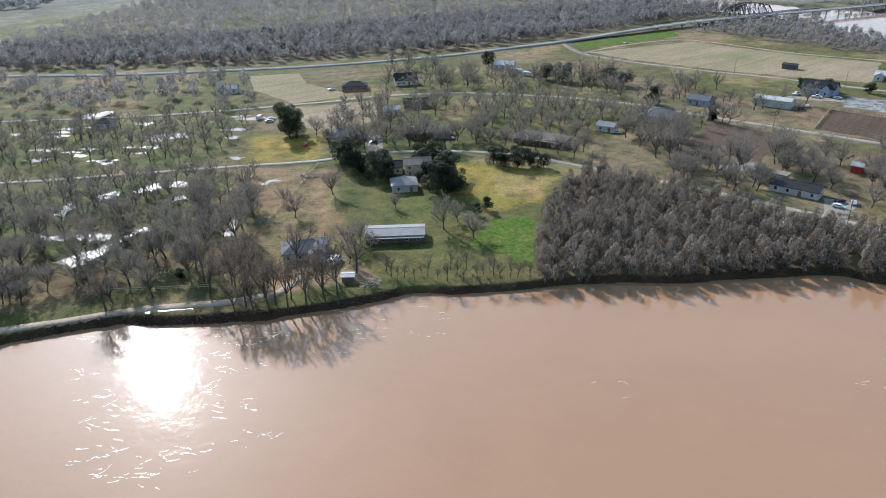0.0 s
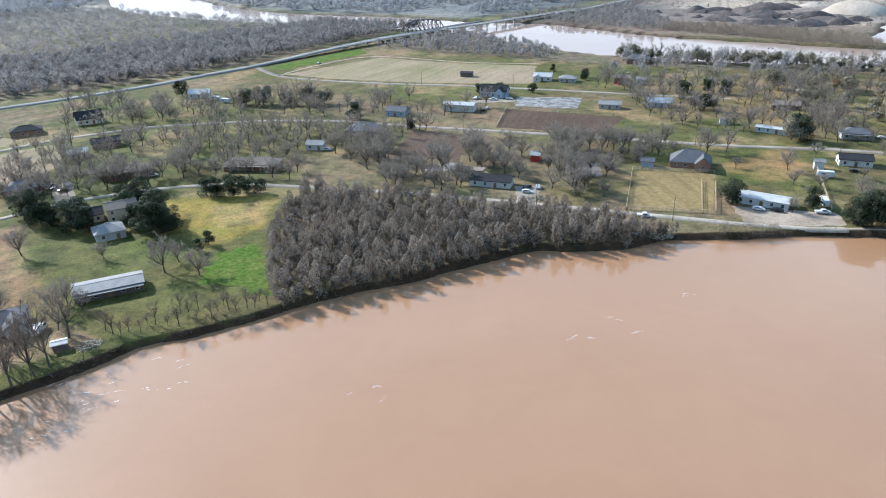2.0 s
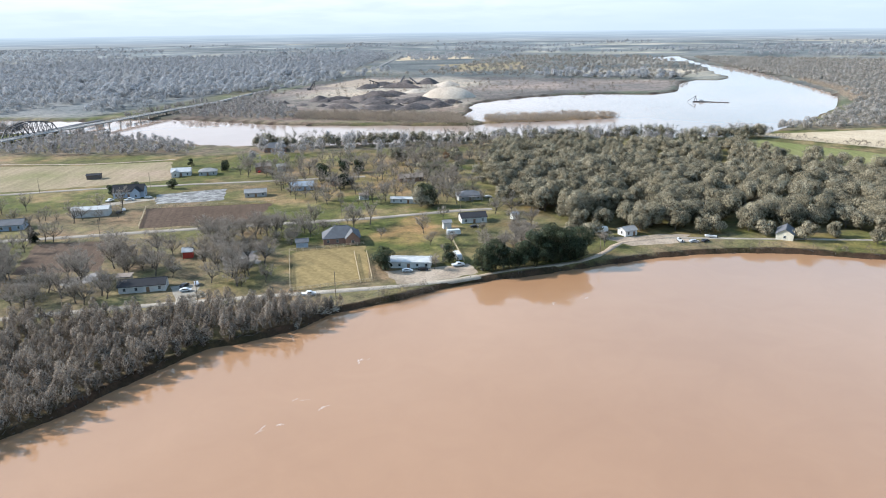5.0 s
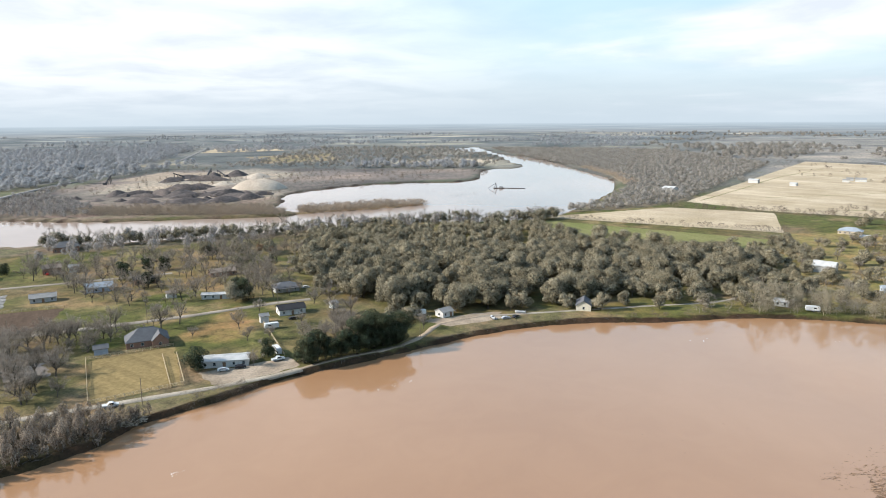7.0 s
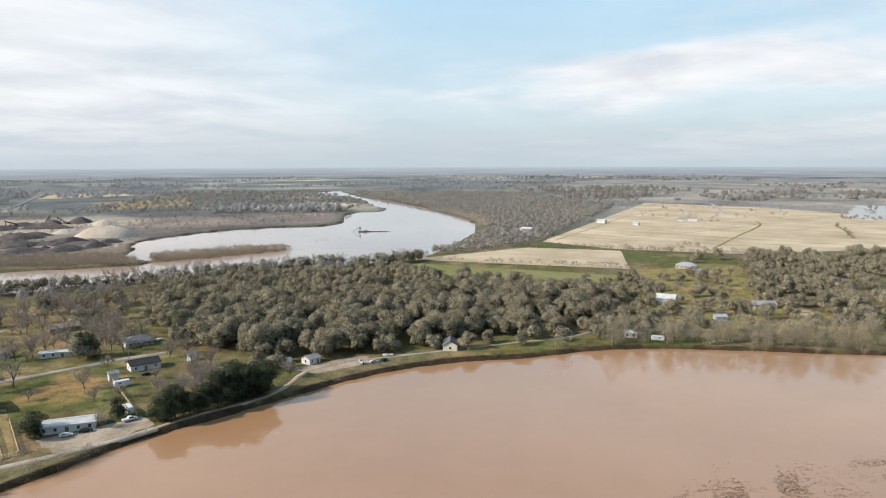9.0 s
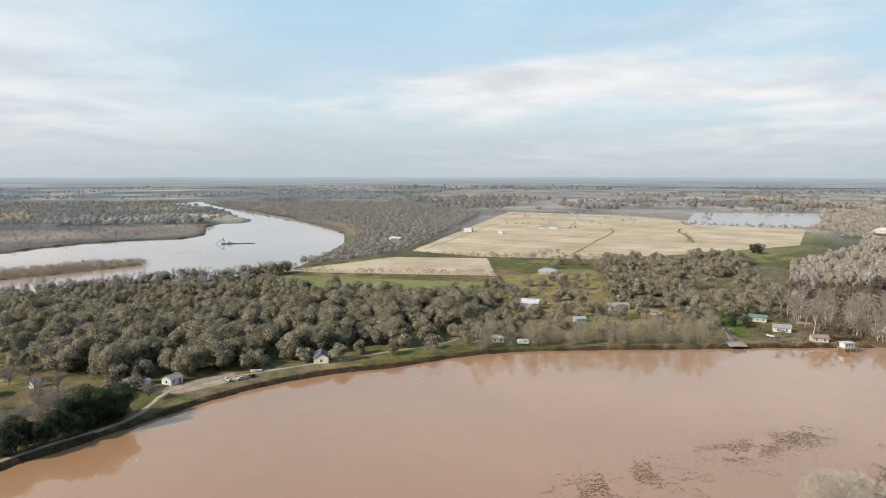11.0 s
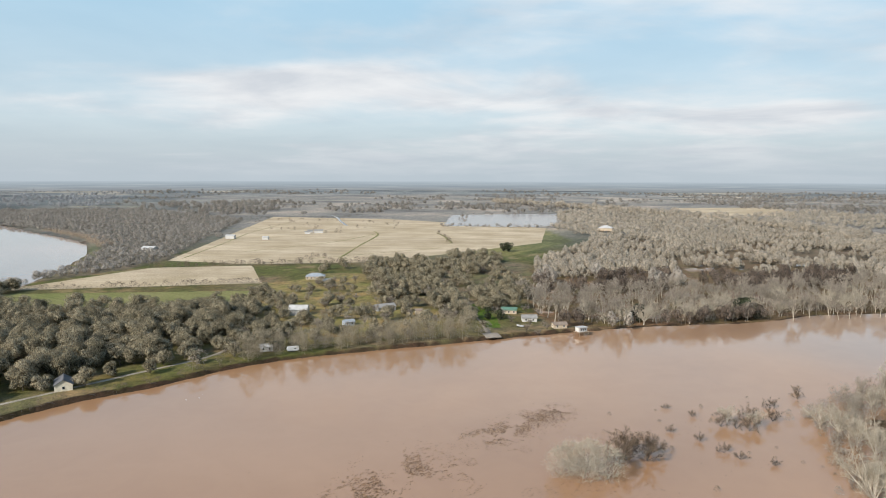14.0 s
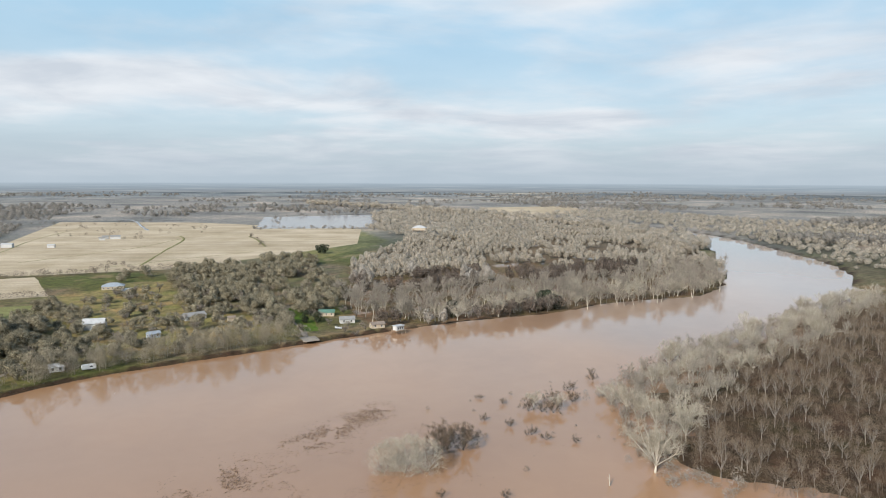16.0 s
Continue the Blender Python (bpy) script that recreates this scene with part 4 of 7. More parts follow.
HOUSES = [
    (-18.5, 215, 2, 19.5, 8.5, 2.8, "gable", "wall_dark", "roof_grey", "long low house with a light grey metal roof", dict(porch=1.6, pitch=0.2)),
    (-18, 263, 8, 10, 9, 3, "hip", "wall_grey", "roof_grey", "small grey hip-roofed house among evergreens", {}),
    (-13, 281, 6, 11, 8, 5.2, "gable", "wall_tan", "roof_brown", "tan two storey house among evergreens", {}),
    (-26, 284, 6, 12, 8, 3, "gable", "wall_tan", "roof_dark", "low dark-roofed house beside a tan one", {}),
    (-47, 204, 12, 15, 10, 2.9, "hip", "wall_grey", "roof_slate", "grey hip-roofed house behind bare trees", dict(wing=0.8)),
    (-140, 447, 4, 11, 8, 3, "gable", "wall_white", "roof_grey", "white house behind bare trees", {}),
    (-186, 369, 8, 10, 7.5, 3, "hip", "wall_white", "roof_dark", "white house with a dark hip roof", {}),
    (-59, 447, 5, 16, 9.5, 3, "hip", "wall_brick", "roof_dark", "brick house with a dark hip roof", {}),
    (-27, 460, 10, 14.5, 9.5, 3.4, "gable", "wall_cream", "roof_dark", "cream house with a steep dark roof and dormers", dict(pitch=0.8, dormers=2)),
    (-18, 398, 5, 14, 8, 3, "gable", "wall_brick", "roof_dark", "brick house with a dark gable roof", {}),
    (-31, 383, 5, 9, 6, 2.8, "gable", "wall_white", "roof_white", "small white house with a pale roof", {}),
    (-9, 338, -6, 21, 10, 3, "hip", "wall_brick", "roof_brown", "wide brick house with a brown hip roof", dict(wing=-0.9)),
    (-51, 334, 5, 15, 10, 3, "hip", "wall_brick", "roof_slate", "brick house with a dark roof behind bare trees", {}),
    (42, 505, -18, 14, 9, 3, "gable", "wall_white", "roof_white", "white house with a pale metal roof", dict(wing=0.9)),
    (45, 322, -28, 25, 10, 2.9, "hip", "wall_brick", "roof_brown", "long brick ranch house with a grey-brown roof", dict(porch=1.8)),
    (143, 389, -40, 12, 9, 3, "gable", "wall_blue", "roof_slate", "blue house behind bare trees", {}),
    (219, 407, -43, 18, 8.5, 4.0, "gable", "wall_blue", "roof_dark", "blue house with a steep dark roof", dict(pitch=0.8, wing=0.9)),
    (111, 357, -36, 17, 13, 3, "hip", "wall_brick", "roof_slate", "house with a wide dark grey hip roof", {}),
    (80, 340, -32, 9, 6.5, 2.8, "gable", "wall_white", "roof_grey", "small white house with a grey roof", {}),
    (133, 249, -42, 17.5, 7.5, 2.8, "gable", "wall_white", "roof_dark", "white house with a black roof beside the lane", {}),
    (226, 231, -42, 17.5, 11.5, 3.0, "hip", "wall_brick", "roof_slate", "brick house with a steep grey hip roof", dict(pitch=0.75, wing=0.95)),
    (216, 180, -58, 19, 8, 2.8, "gable", "wall_white", "roof_white", "long white house with a white metal roof", dict(pitch=0.25)),
    (291, 198, -42, 13.5, 8, 3.0, "gable", "wall_white", "roof_dark", "white house with a dark gable roof", {}),
    (303, 254, -62, 17, 5.5, 2.6, "gable", "wall_white", "roof_white", "white mobile home with a pale roof", dict(pitch=0.2)),
    (331, 228, -42, 14, 9, 3, "hip", "wall_grey", "roof_slate", "grey house with a dark hip roof", dict(porch=2.4)),
    (347, 212, -42, 9, 6, 2.6, "gable", "wall_grey", "roof_white", "low outbuilding with a pale roof", {}),
    (276, 438, -40, 13, 9, 3.2, "gable", "wall_white", "roof_white", "white house with a white roof", dict(wing=-0.9)),
    (288, 424, -40, 12, 8, 2.8, "hip", "wall_grey", "roof_grey", "grey house beside a white one", {}),
    (318, 400, -40, 11, 8, 4.2, "gable", "wall_brick", "roof_brown", "brick house with a tall chimney", dict(chimney=True)),
    (327, 391, -40, 6, 5, 3.6, "gable", "wall_white", "roof_grey", "white garage beside a brick house", dict(windows=False)),
    (380, 460, -40, 18, 11, 4, "hip", "wall_brick", "roof_slate", "large dark-roofed house near the upper river", dict(pitch=0.6)),
    (293, 332, -40, 15, 9, 2.9, "gable", "wall_blue", "roof_blue", "pale blue house with a blue-grey roof", {}),
    (264, 342, -40, 13, 7, 2.7, "gable", "wall_grey", "roof_grey", "grey house behind the ploughed plot", {}),
    (318, 322, -40, 12, 9, 3, "hip", "wall_brick", "roof_dark", "dark brick house behind evergreens", {}),
    (352, 290, -40, 16, 8, 2.8, "gable", "wall_brick", "roof_brown", "low brown house under bare trees", {}),
    (351, 57, 8, 11, 7.5, 3.0, "gable", "wall_cream", "roof_slate", "cream cabin with a dark gable roof by the river", dict(pitch=0.6)),
    (313, 121, -28, 7, 6, 2.8, "gable", "wall_white", "roof_grey", "small white house under the oaks", {}),
    (401, 50, -25, 10, 7, 3, "gable", "wall_grey", "roof_blue", "house with a bluish metal roof among oaks", {}),
    (488, -136, 98, 15, 8, 2.8, "gable", "wall_grey", "roof_grey", "long grey house in the pasture", {}),
    (663, -114, 75, 18, 11, 3, "hip", "wall_tan", "roof_blue", "tan house with a blue-grey metal roof", {}),
    (444, -99, 100, 7, 5, 2.6, "gable", "wall_blue", "roof_blue", "blue-roofed house behind bank shrubs", {}),
    (446, -219, 60, 11, 6.5, 2.8, "gable", "wall_tan", "roof_green", "house with a green metal roof near the river", {}),
    (416, -220, 70, 10, 6.5, 2.8, "gable", "wall_white", "roof_grey", "white house with a grey roof near the river", {}),
    (390, -229, 80, 9, 5.5, 2.6, "gable", "wall_tan", "roof_brown", "brown-roofed house on the river bank", {}),
    (1008, -668, 50, 24, 18, 4, "hip", "wall_tan", "roof_white", "raised house on tall stilts in the flooded wood", dict(stilts=9.0, windows=False)),
    (1208, -212, 80, 15, 9, 4, "gable", "wall_white", "roof_grey", "farm house in the hay field", dict(windows=False)),
    (392, -40, 85, 7, 5, 2.6, "gable", "wall_white", "roof_white", "small white house behind bank shrubs", {}),
]
for hx, hy, hyaw, hl, hw, hh, hr, hwall, htop, hlabel, more in HOUSES:
    house(hx, hy, hyaw, hl, hw, hh, hr, hwall, htop, hlabel, **more)
SHEDS = [
    (181, 381, -40, 19, 8.5, 4.0, "gable", "wall_white", "roof_white", "long white metal barn", 0.25, "barn"),
    (132, 261, -42, 5.5, 4.5, 3.6, "flat", "wall_tan", "roof_brown", "tall tan shed behind the black-roofed house", 0.3, "shed"),
    (167.5, 270, -42, 4.2, 3.6, 3.2, "gable", "wall_red", "roof_white", "small red shed with a pale roof", 0.7, "shed"),
    (208, 239, -42, 5.5, 4.5, 2.8, "gable", "wall_blue", "roof_slate", "small blue-grey timber shed beside the paddock", 0.5, "shed"),
    (272, 201, -40, 4, 3, 3.4, "gable", "wall_white", "roof_grey", "small white timber shed beside a fence", 0.6, "shed"),
    (307, 182, -20, 3.4, 3, 2.8, "gable", "wall_white", "roof_white", "little white hut at the wood edge", 0.7, "shed"),
    (295, 280, -40, 5.5, 4, 3, "gable", "wall_white", "roof_brown", "small white shed in a grassy yard", 0.4, "shed"),
    (234, 479, -40, 9, 5, 2.8, "gable", "wall_dark", "roof_dark", "dark open shed in the field", 0.3, "shed"),
    (492, -73, 70, 13, 10, 4.2, "gable", "wall_white", "roof_white", "white barn in the pasture", 0.5, "barn"),
    (624, -118, 70, 7, 6, 4, "gable", "wall_white", "roof_white", "white shed at the pasture edge", 0.4, "shed"),
    (464, -155, 80, 5, 4, 3, "gable", "wall_tan", "roof_brown", "small tan shed in the green pasture", 0.4, "shed"),
    (963, 50, 60, 17, 13, 6, "gable", "wall_white", "roof_white", "white barn at the edge of the far wood", 0.35, "barn"),
    (1143, -60, 70, 14, 9, 4.5, "gable", "wall_white", "roof_white", "white hay barn in the dry field", 0.35, "barn"),
    (1109, -111, 70, 9, 7, 3.5, "gable", "wall_white", "roof_white", "small white hay barn in the dry field", 0.35, "barn"),
    (1225, -200, 80, 10, 7, 3.5, "gable", "wall_grey", "roof_grey", "grey farm shed in the hay field", 0.35, "shed"),
    (1195, -190, 80, 9, 7, 3.5, "gable", "wall_white", "roof_grey", "white farm shed in the hay field", 0.35, "shed"),
    (-31, 185, 3, 3.4, 2.6, 1.8, "gable", "wall_dark", "roof_white", "low dark shelter with a white roof on the bank", 0.2, "shed"),
]
for sx, sy, syaw, sl, sw, sh, sr, swall, stop_, slabel, sp, skind in SHEDS:
    house(sx, sy, syaw, sl, sw, sh, sr, swall, stop_, slabel, name=skind, pitch=sp, windows=False, category=skind)


KEEP_CLEAR += [(161, 261, 7.0), (155, 251, 6.0), (128, 239, 7.0), (211, 219, 8.0)]          # kept free of trees so that the camera sees these buildings


# ---- vehicles ----
WHEEL = None


def wheel_mesh():
    bm = bmesh.new()
    bmesh.ops.create_cone(bm, cap_ends=True, segments=12, radius1=0.36, radius2=0.36, depth=0.24, matrix=pose(0, 0, 0, 90, 0, 0))
    return ready("wheel", bm, "rubber")


def rim_mesh():
    bm = bmesh.new()
    bmesh.ops.create_cone(bm, cap_ends=True, segments=10, radius1=0.21, radius2=0.21, depth=0.27, matrix=pose(0, 0, 0, 90, 0, 0))
    return ready("rim", bm, "rim_metal")


WHEEL, RIM = wheel_mesh(), rim_mesh()
SHAPES = {
    "car": ([(-2.25, 0.35), (2.25, 0.35), (2.3, 0.75), (1.4, 0.95), (0.7, 1.4), (-1.0, 1.45), (-1.9, 1.0), (-2.3, 0.92)], 1.76, [(-1.6, 1.0), (1.15, 0.98), (0.66, 1.34), (-0.98, 1.39)], 1.35),
    "pickup_truck": ([(-2.75, 0.45), (2.75, 0.45), (2.8, 1.05), (1.5, 1.2), (0.9, 1.85), (-0.6, 1.88), (-0.75, 1.15), (-2.8, 1.15)], 1.95, [(-0.55, 1.22), (1.32, 1.2), (0.85, 1.76), (-0.5, 1.8)], 1.6),
    "van": ([(-2.9, 0.4), (2.9, 0.4), (2.95, 1.1), (2.2, 1.4), (1.7, 2.2), (-2.8, 2.25), (-2.95, 1.2)], 2.0, [(0.6, 1.4), (2.05, 1.4), (1.68, 2.05), (0.6, 2.08)], 1.0),
    "camper_trailer": ([(-3.4, 0.5), (3.2, 0.5), (3.5, 1.4), (3.2, 2.8), (-3.2, 2.9), (-3.5, 1.6)], 2.4, [(-1.8, 1.6), (-0.4, 1.6), (-0.4, 2.2), (-1.8, 2.2)], 1.5),
}


def vehicle(kind, x, y, yaw, paint, label):
    prof, width, glass, gw = SHAPES[kind]
    root = tagged(new(kind), label, "car" if kind == "car" else kind.replace("_", " "))
    root.matrix_world = pose(x, y, 2.06, 0, 0, yaw)
    bm = bmesh.new()
    prism(bm, prof, -width / 2, width / 2)
    bmesh.ops.bevel(bm, geom=[e for e in bm.edges], offset=0.09, segments=1, affect="EDGES")
    part("body", bm, paint, root)
    bm = bmesh.new()
    prism(bm, glass, -width / 2 - 0.012, width / 2 + 0.012)
    part("side_window", bm, "glass", root)
    if kind != "camper_trailer":
        a, b = (glass[1], glass[2])
        bm = bmesh.new()
        off = 0.07
        prism(bm, [(a[0] + off, a[1] + 0.02), (b[0] + off, b[1]), (b[0] + off + 0.05, b[1]), (a[0] + off + 0.06, a[1] + 0.02)], -gw / 2, gw / 2)
        part("windscreen", bm, "glass", root)
        for s in (-1, 1):
            part("headlight", boxes((prof[1][0] - 0.02, prof[1][0] + 0.06, s * width * 0.36 - 0.2, s * width * 0.36 + 0.2, 0.62, 0.78)), "lamp_glass", root)
    base = max(abs(prof[0][0]), abs(prof[1][0]))
    for wx in ((-base * 0.62, base * 0.62) if kind != "camper_trailer" else (-0.5, 0.5)):
        for s in (-1, 1):
            w = part("wheel", WHEEL, "", root)
            w.matrix_local = pose(wx, s * (width / 2 - 0.1), 0.36)
            part("rim", RIM, "", w)
    return root


CARS = [
    ("pickup_truck", 166, 189.5, -40, "paint_white", "white pickup truck parked beside the lane"), ("car", 209, 175.5, -50, "paint_white", "white car in front of the long white house"),
    ("pickup_truck", 227, 162, -35, "paint_white", "white pickup truck beside a camper"), ("camper_trailer", 235, 168, 50, "paint_white", "white camper trailer in a yard"),
    ("camper_trailer", 264, 191, -40, "paint_white", "white trailer in a yard"), ("car", 214, 171, -50, "paint_black", "black car in front of a long white house"),
    ("car", -39, 199, 60, "paint_white", "white car beside the bank house"), ("van", -36.5, 197, 65, "paint_white", "white van beside the bank house"),
    ("van", -104, 378, 80, "paint_white", "white van on the grass"), ("car", -97, 376, 10, "paint_white", "white car on the grass"), ("car", -97, 371, 20, "paint_silver", "silver car on the grass"),
    ("car", -92, 381, 70, "paint_white", "white car beside a van"), ("car", -69, 325, 80, "paint_red", "red car on the yellow grass"), ("car", -39, 331, 20, "paint_white", "white car in a driveway"),
    ("car", -36, 327, 30, "paint_black", "black car in a driveway"), ("pickup_truck", -41, 335, 40, "paint_white", "white pickup truck in a driveway"), ("car", -35, 335, 100, "paint_silver", "silver car in a driveway"),
    ("car", -74, 446, 30, "paint_white", "white car beside a brick house"), ("camper_trailer", 50, 487, -40, "paint_white", "white camper trailer on a lawn"), ("camper_trailer", 55, 476, -40, "paint_white", "white box trailer on a lawn"),
    ("pickup_truck", 204, 404, 20, "paint_white", "white pickup truck beside a dark-roofed house"), ("pickup_truck", 212, 396, -30, "paint_white", "white pickup truck in a front yard"), ("car", 222, 392, -35, "paint_white", "white car in a front yard"),
    ("car", 192, 372, 20, "paint_black", "black car beside the metal barn"), ("car", 197, 376, 60, "paint_silver", "silver car beside the metal barn"), ("car", 1, 331, -10, "paint_white", "white car beside a wide brick house"),
    ("car", 144, 238, 20, "paint_black", "black car beside the black-roofed house"), ("car", 148, 236, 60, "paint_silver", "silver car beside the black-roofed house"), ("car", 141, 233, -40, "paint_white", "white car in a gravel drive"),
    ("camper_trailer", 309, 133, -30, "paint_white", "white camper under the oaks"), ("camper_trailer", 484, -116, 80, "paint_white", "white camper in the pasture"), ("camper_trailer", 385, -54, 90, "paint_white", "white camper behind bank shrubs"),
    ("car", 281, 190, -40, "paint_black", "black car beside a white house"), ("car", 340, 220, -40, "paint_white", "white car beside a grey house"), ("car", 313, 398, 40, "paint_red", "red car beside a brick house"),
    ("car", 84, 334, -30, "paint_white", "white car beside a small house"), ("car", 318, 90, -50, "paint_silver", "silver car under the oaks by the river"), ("car", 322, 86, -20, "paint_black", "black car under the oaks by the river"),
    ("car", 150, 595, 35, "paint_silver", "silver car on the field track"),
]
for kind, cx, cy, cyaw, paint, lab in CARS:
    KEEP_CLEAR.append((cx, cy, 4.0))
    vehicle(kind, cx, cy, cyaw, paint, lab)


# ---- fences and poles ----
POST = ready("post", boxes((-0.09, 0.09, -0.09, 0.09, -0.3, 1.45)), "fence_wood")


def fence(line, label, gap=3.0, rails=(0.5, 1.0, 1.4)):
    root = tagged(new("fence"), label, "fence")
    root.matrix_world = pose(line[0][0], line[0][1], 2.0)
    o = Vector((line[0][0], line[0][1]))
    for a, b in zip(line, line[1:]):
        a, b = Vector(a) - o, Vector(b) - o
        n = max(1, int((b - a).length / gap))
        for k in range(n + 1):
            p = part("post", POST, "", root)
            p.location = (*(a + (b - a) * k / n), 0)
        for z in rails:
            bm = bmesh.new()
            bar(bm, (*a, z), (*b, z), 0.11)
            part("rail", bm, "fence_wood", root)
    return root


fence([(165, 199), (199, 238), (227, 217)], "pale timber rail fence round the dry paddock")
fence([(165, 199), (192, 180), (218, 207)], "pale timber rail fence round the dry paddock")
fence([(188, 183), (214, 211)], "pale timber rail fence across the dry paddock")
fence([(276, 206), (233, 163)], "pale timber rail fence between two yards", 2.5)
fence([(181, 334), (207, 370), (258, 319)], "rail fence round the ploughed plot", 4)
fence([(-108, 180), (-70, 182)], "wire fence with timber posts on the grass bank", 5, (0.6, 1.2))
fence([(-66, 232), (-62, 262), (-58, 296)], "wire fence with timber posts beside the bare yard", 5, (0.6, 1.2))


def utility_pole(x, y, yaw, height=10.0):
    root = tagged(new("utility_pole"), "grey wooden utility pole with a crossarm", "utility pole", "utility poles")
    root.matrix_world = pose(x, y, 2.0, 0, 0, yaw)
    bm = bmesh.new()
    bmesh.ops.create_cone(bm, cap_ends=True, segments=8, radius1=0.16, radius2=0.1, depth=height + 0.5, matrix=pose(0, 0, height / 2 - 0.25))
    part("pole", bm, "pole_wood", root)
    arm = part("crossarm", boxes((-1.2, 1.2, -0.17, -0.05, height - 0.9, height - 0.75)), "pole_wood", root)
    for k in (-1.05, -0.4, 0.4, 1.05):
        part("insulator", boxes((k - 0.05, k + 0.05, -0.16, -0.06, height - 0.75, height - 0.55)), "steel_dark", arm)


for px, py in [(60, 277), (100, 246), (135, 216), (172, 181), (277, 119), (206, 293), (160, 333), (250, 254), (116, 378), (300, 212), (240, 419), (190, 463)]:
    utility_pole(px, py, 50)


# ---- bridges ----
def truss_bridge(a, b, deck_z, top):
    """Steel through truss with a curved upper chord."""
    root = tagged(new("truss_bridge"), "dark steel truss bridge with a curved upper chord", "bridge")
    a, b = Vector(a), Vector(b)
    d = (b - a)
    root.matrix_world = pose(a.x, a.y, 0, 0, 0, math.degrees(math.atan2(d.y, d.x)))
    L, n, half = d.length, 10, 3.6
    zt = [deck_z + (top - deck_z) * (1 - ((k - n / 2) / (n / 2)) ** 2 * 0.55) for k in range(n + 1)]
    part("deck", boxes((-40, L + 75, -half - 0.4, half + 0.4, deck_z - 0.8, deck_z)), "steel_dark", root)
    for s in (-half, half):
        ends = [((0, s, deck_z), (L / n, s, zt[1])), ((L, s, deck_z), (L - L / n, s, zt[n - 1]))]
        for p, q in ends + [((L * k / n, s, zt[k]), (L * (k + 1) / n, s, zt[k + 1])) for k in range(1, n - 1)]:
            bm = bmesh.new()
            bar(bm, p, q, 0.75)
            part("upper_chord", bm, "steel_dark", root)
        for k in range(1, n):
            bm = bmesh.new()
            bar(bm, (L * k / n, s, deck_z), (L * k / n, s, zt[k]), 0.45)
            part("hanger", bm, "steel_dark", root)
            if 1 <= k < n - 1:
                bm = bmesh.new()
                bar(bm, (L * k / n, s, zt[k] if k < n / 2 else deck_z), (L * (k + 1) / n, s, deck_z if k < n / 2 else zt[k + 1]), 0.4)
                part("diagonal", bm, "steel_dark", root)
    for k in range(1, n):
        part("cross_brace", boxes((L * k / n - 0.2, L * k / n + 0.2, -half, half, zt[k] - 0.2, zt[k] + 0.2)), "steel_dark", root)
    for k in (-38, 0, L, L + 36, L + 72):
        part("pier", boxes((k - 1.2, k + 1.2, -half, half, -4, deck_z - 0.8)), "concrete", root)


truss_bridge((273, 714), (332, 743), 5.5, 17.0)


def road_bridge():
    """Piers and parapets of the highway where it crosses the upper river."""
    root = tagged(new("road_bridge"), "pale concrete highway bridge on many piers", "bridge")
    line = [p for p in smooth_line(HIGHWAY, 16) if 180 < p[0] < 600]
    root.matrix_world = pose(line[0][0], line[0][1], 0)
    o = Vector(line[0])
    for i, (p, q) in enumerate(zip(line, line[1:])):
        a, b = Vector(p) - o, Vector(q) - o
        n = Vector((-(b - a).y, (b - a).x)).normalized()
        z = float(np.interp(p[0], [171, 230, 300, 400, 509, 600], [5, 6, 6.5, 6.5, 6, 4]))
        m = (a + b) / 2
        bm = bmesh.new()
        bar(bm, (*m, -4), (*m, z - 1.2), 1.4)
        part("pier", bm, "concrete", root)
        bm = bmesh.new()
        bar(bm, (*(m - n * 4.8), z - 1.2), (*(m + n * 4.8), z - 1.2), 0.9)
        part("pier_cap", bm, "concrete", root)
        for s in (-5.2, 5.2):
            bm = bmesh.new()
            bar(bm, (*(a + n * s), z + 0.3), (*(b + n * s), z + 0.3), 0.4)
            part("parapet", bm, "concrete", root)


road_bridge()


# ---- trees ----
class Tris:
    """Collects triangles."""

    def __init__(self):
        self.v, self.f = [], []

    def tube(self, a, b, ra, rb, sides=4):
        a, b = Vector(a), Vector(b)
        q = (b - a).to_track_quat("Z", "Y")
        o = len(self.v)
        for p, r in ((a, ra), (b, rb)):
            for k in range(sides):
                w = 2 * math.pi * k / sides
                self.v.append(tuple(p + q @ Vector((r * math.cos(w), r * math.sin(w), 0))))
        for k in range(sides):
            j = (k + 1) % sides
            self.f += [(o + k, o + j, o + sides + j), (o + k, o + sides + j, o + sides + k)]

    def tri(self, a, b, c):
        o = len(self.v)
        self.v += [tuple(a), tuple(b), tuple(c)]
        self.f.append((o, o + 1, o + 2))

    def arrays(self):
        return np.array(self.v, np.float32).reshape(-1, 3), np.array(self.f, np.int32).reshape(-1, 3)


def rand_dir(rnd):
    while True:
        v = Vector((rnd.uniform(-1, 1), rnd.uniform(-1, 1), rnd.uniform(-1, 1)))
        if 0.05 < v.length < 1:
            return v.normalized()


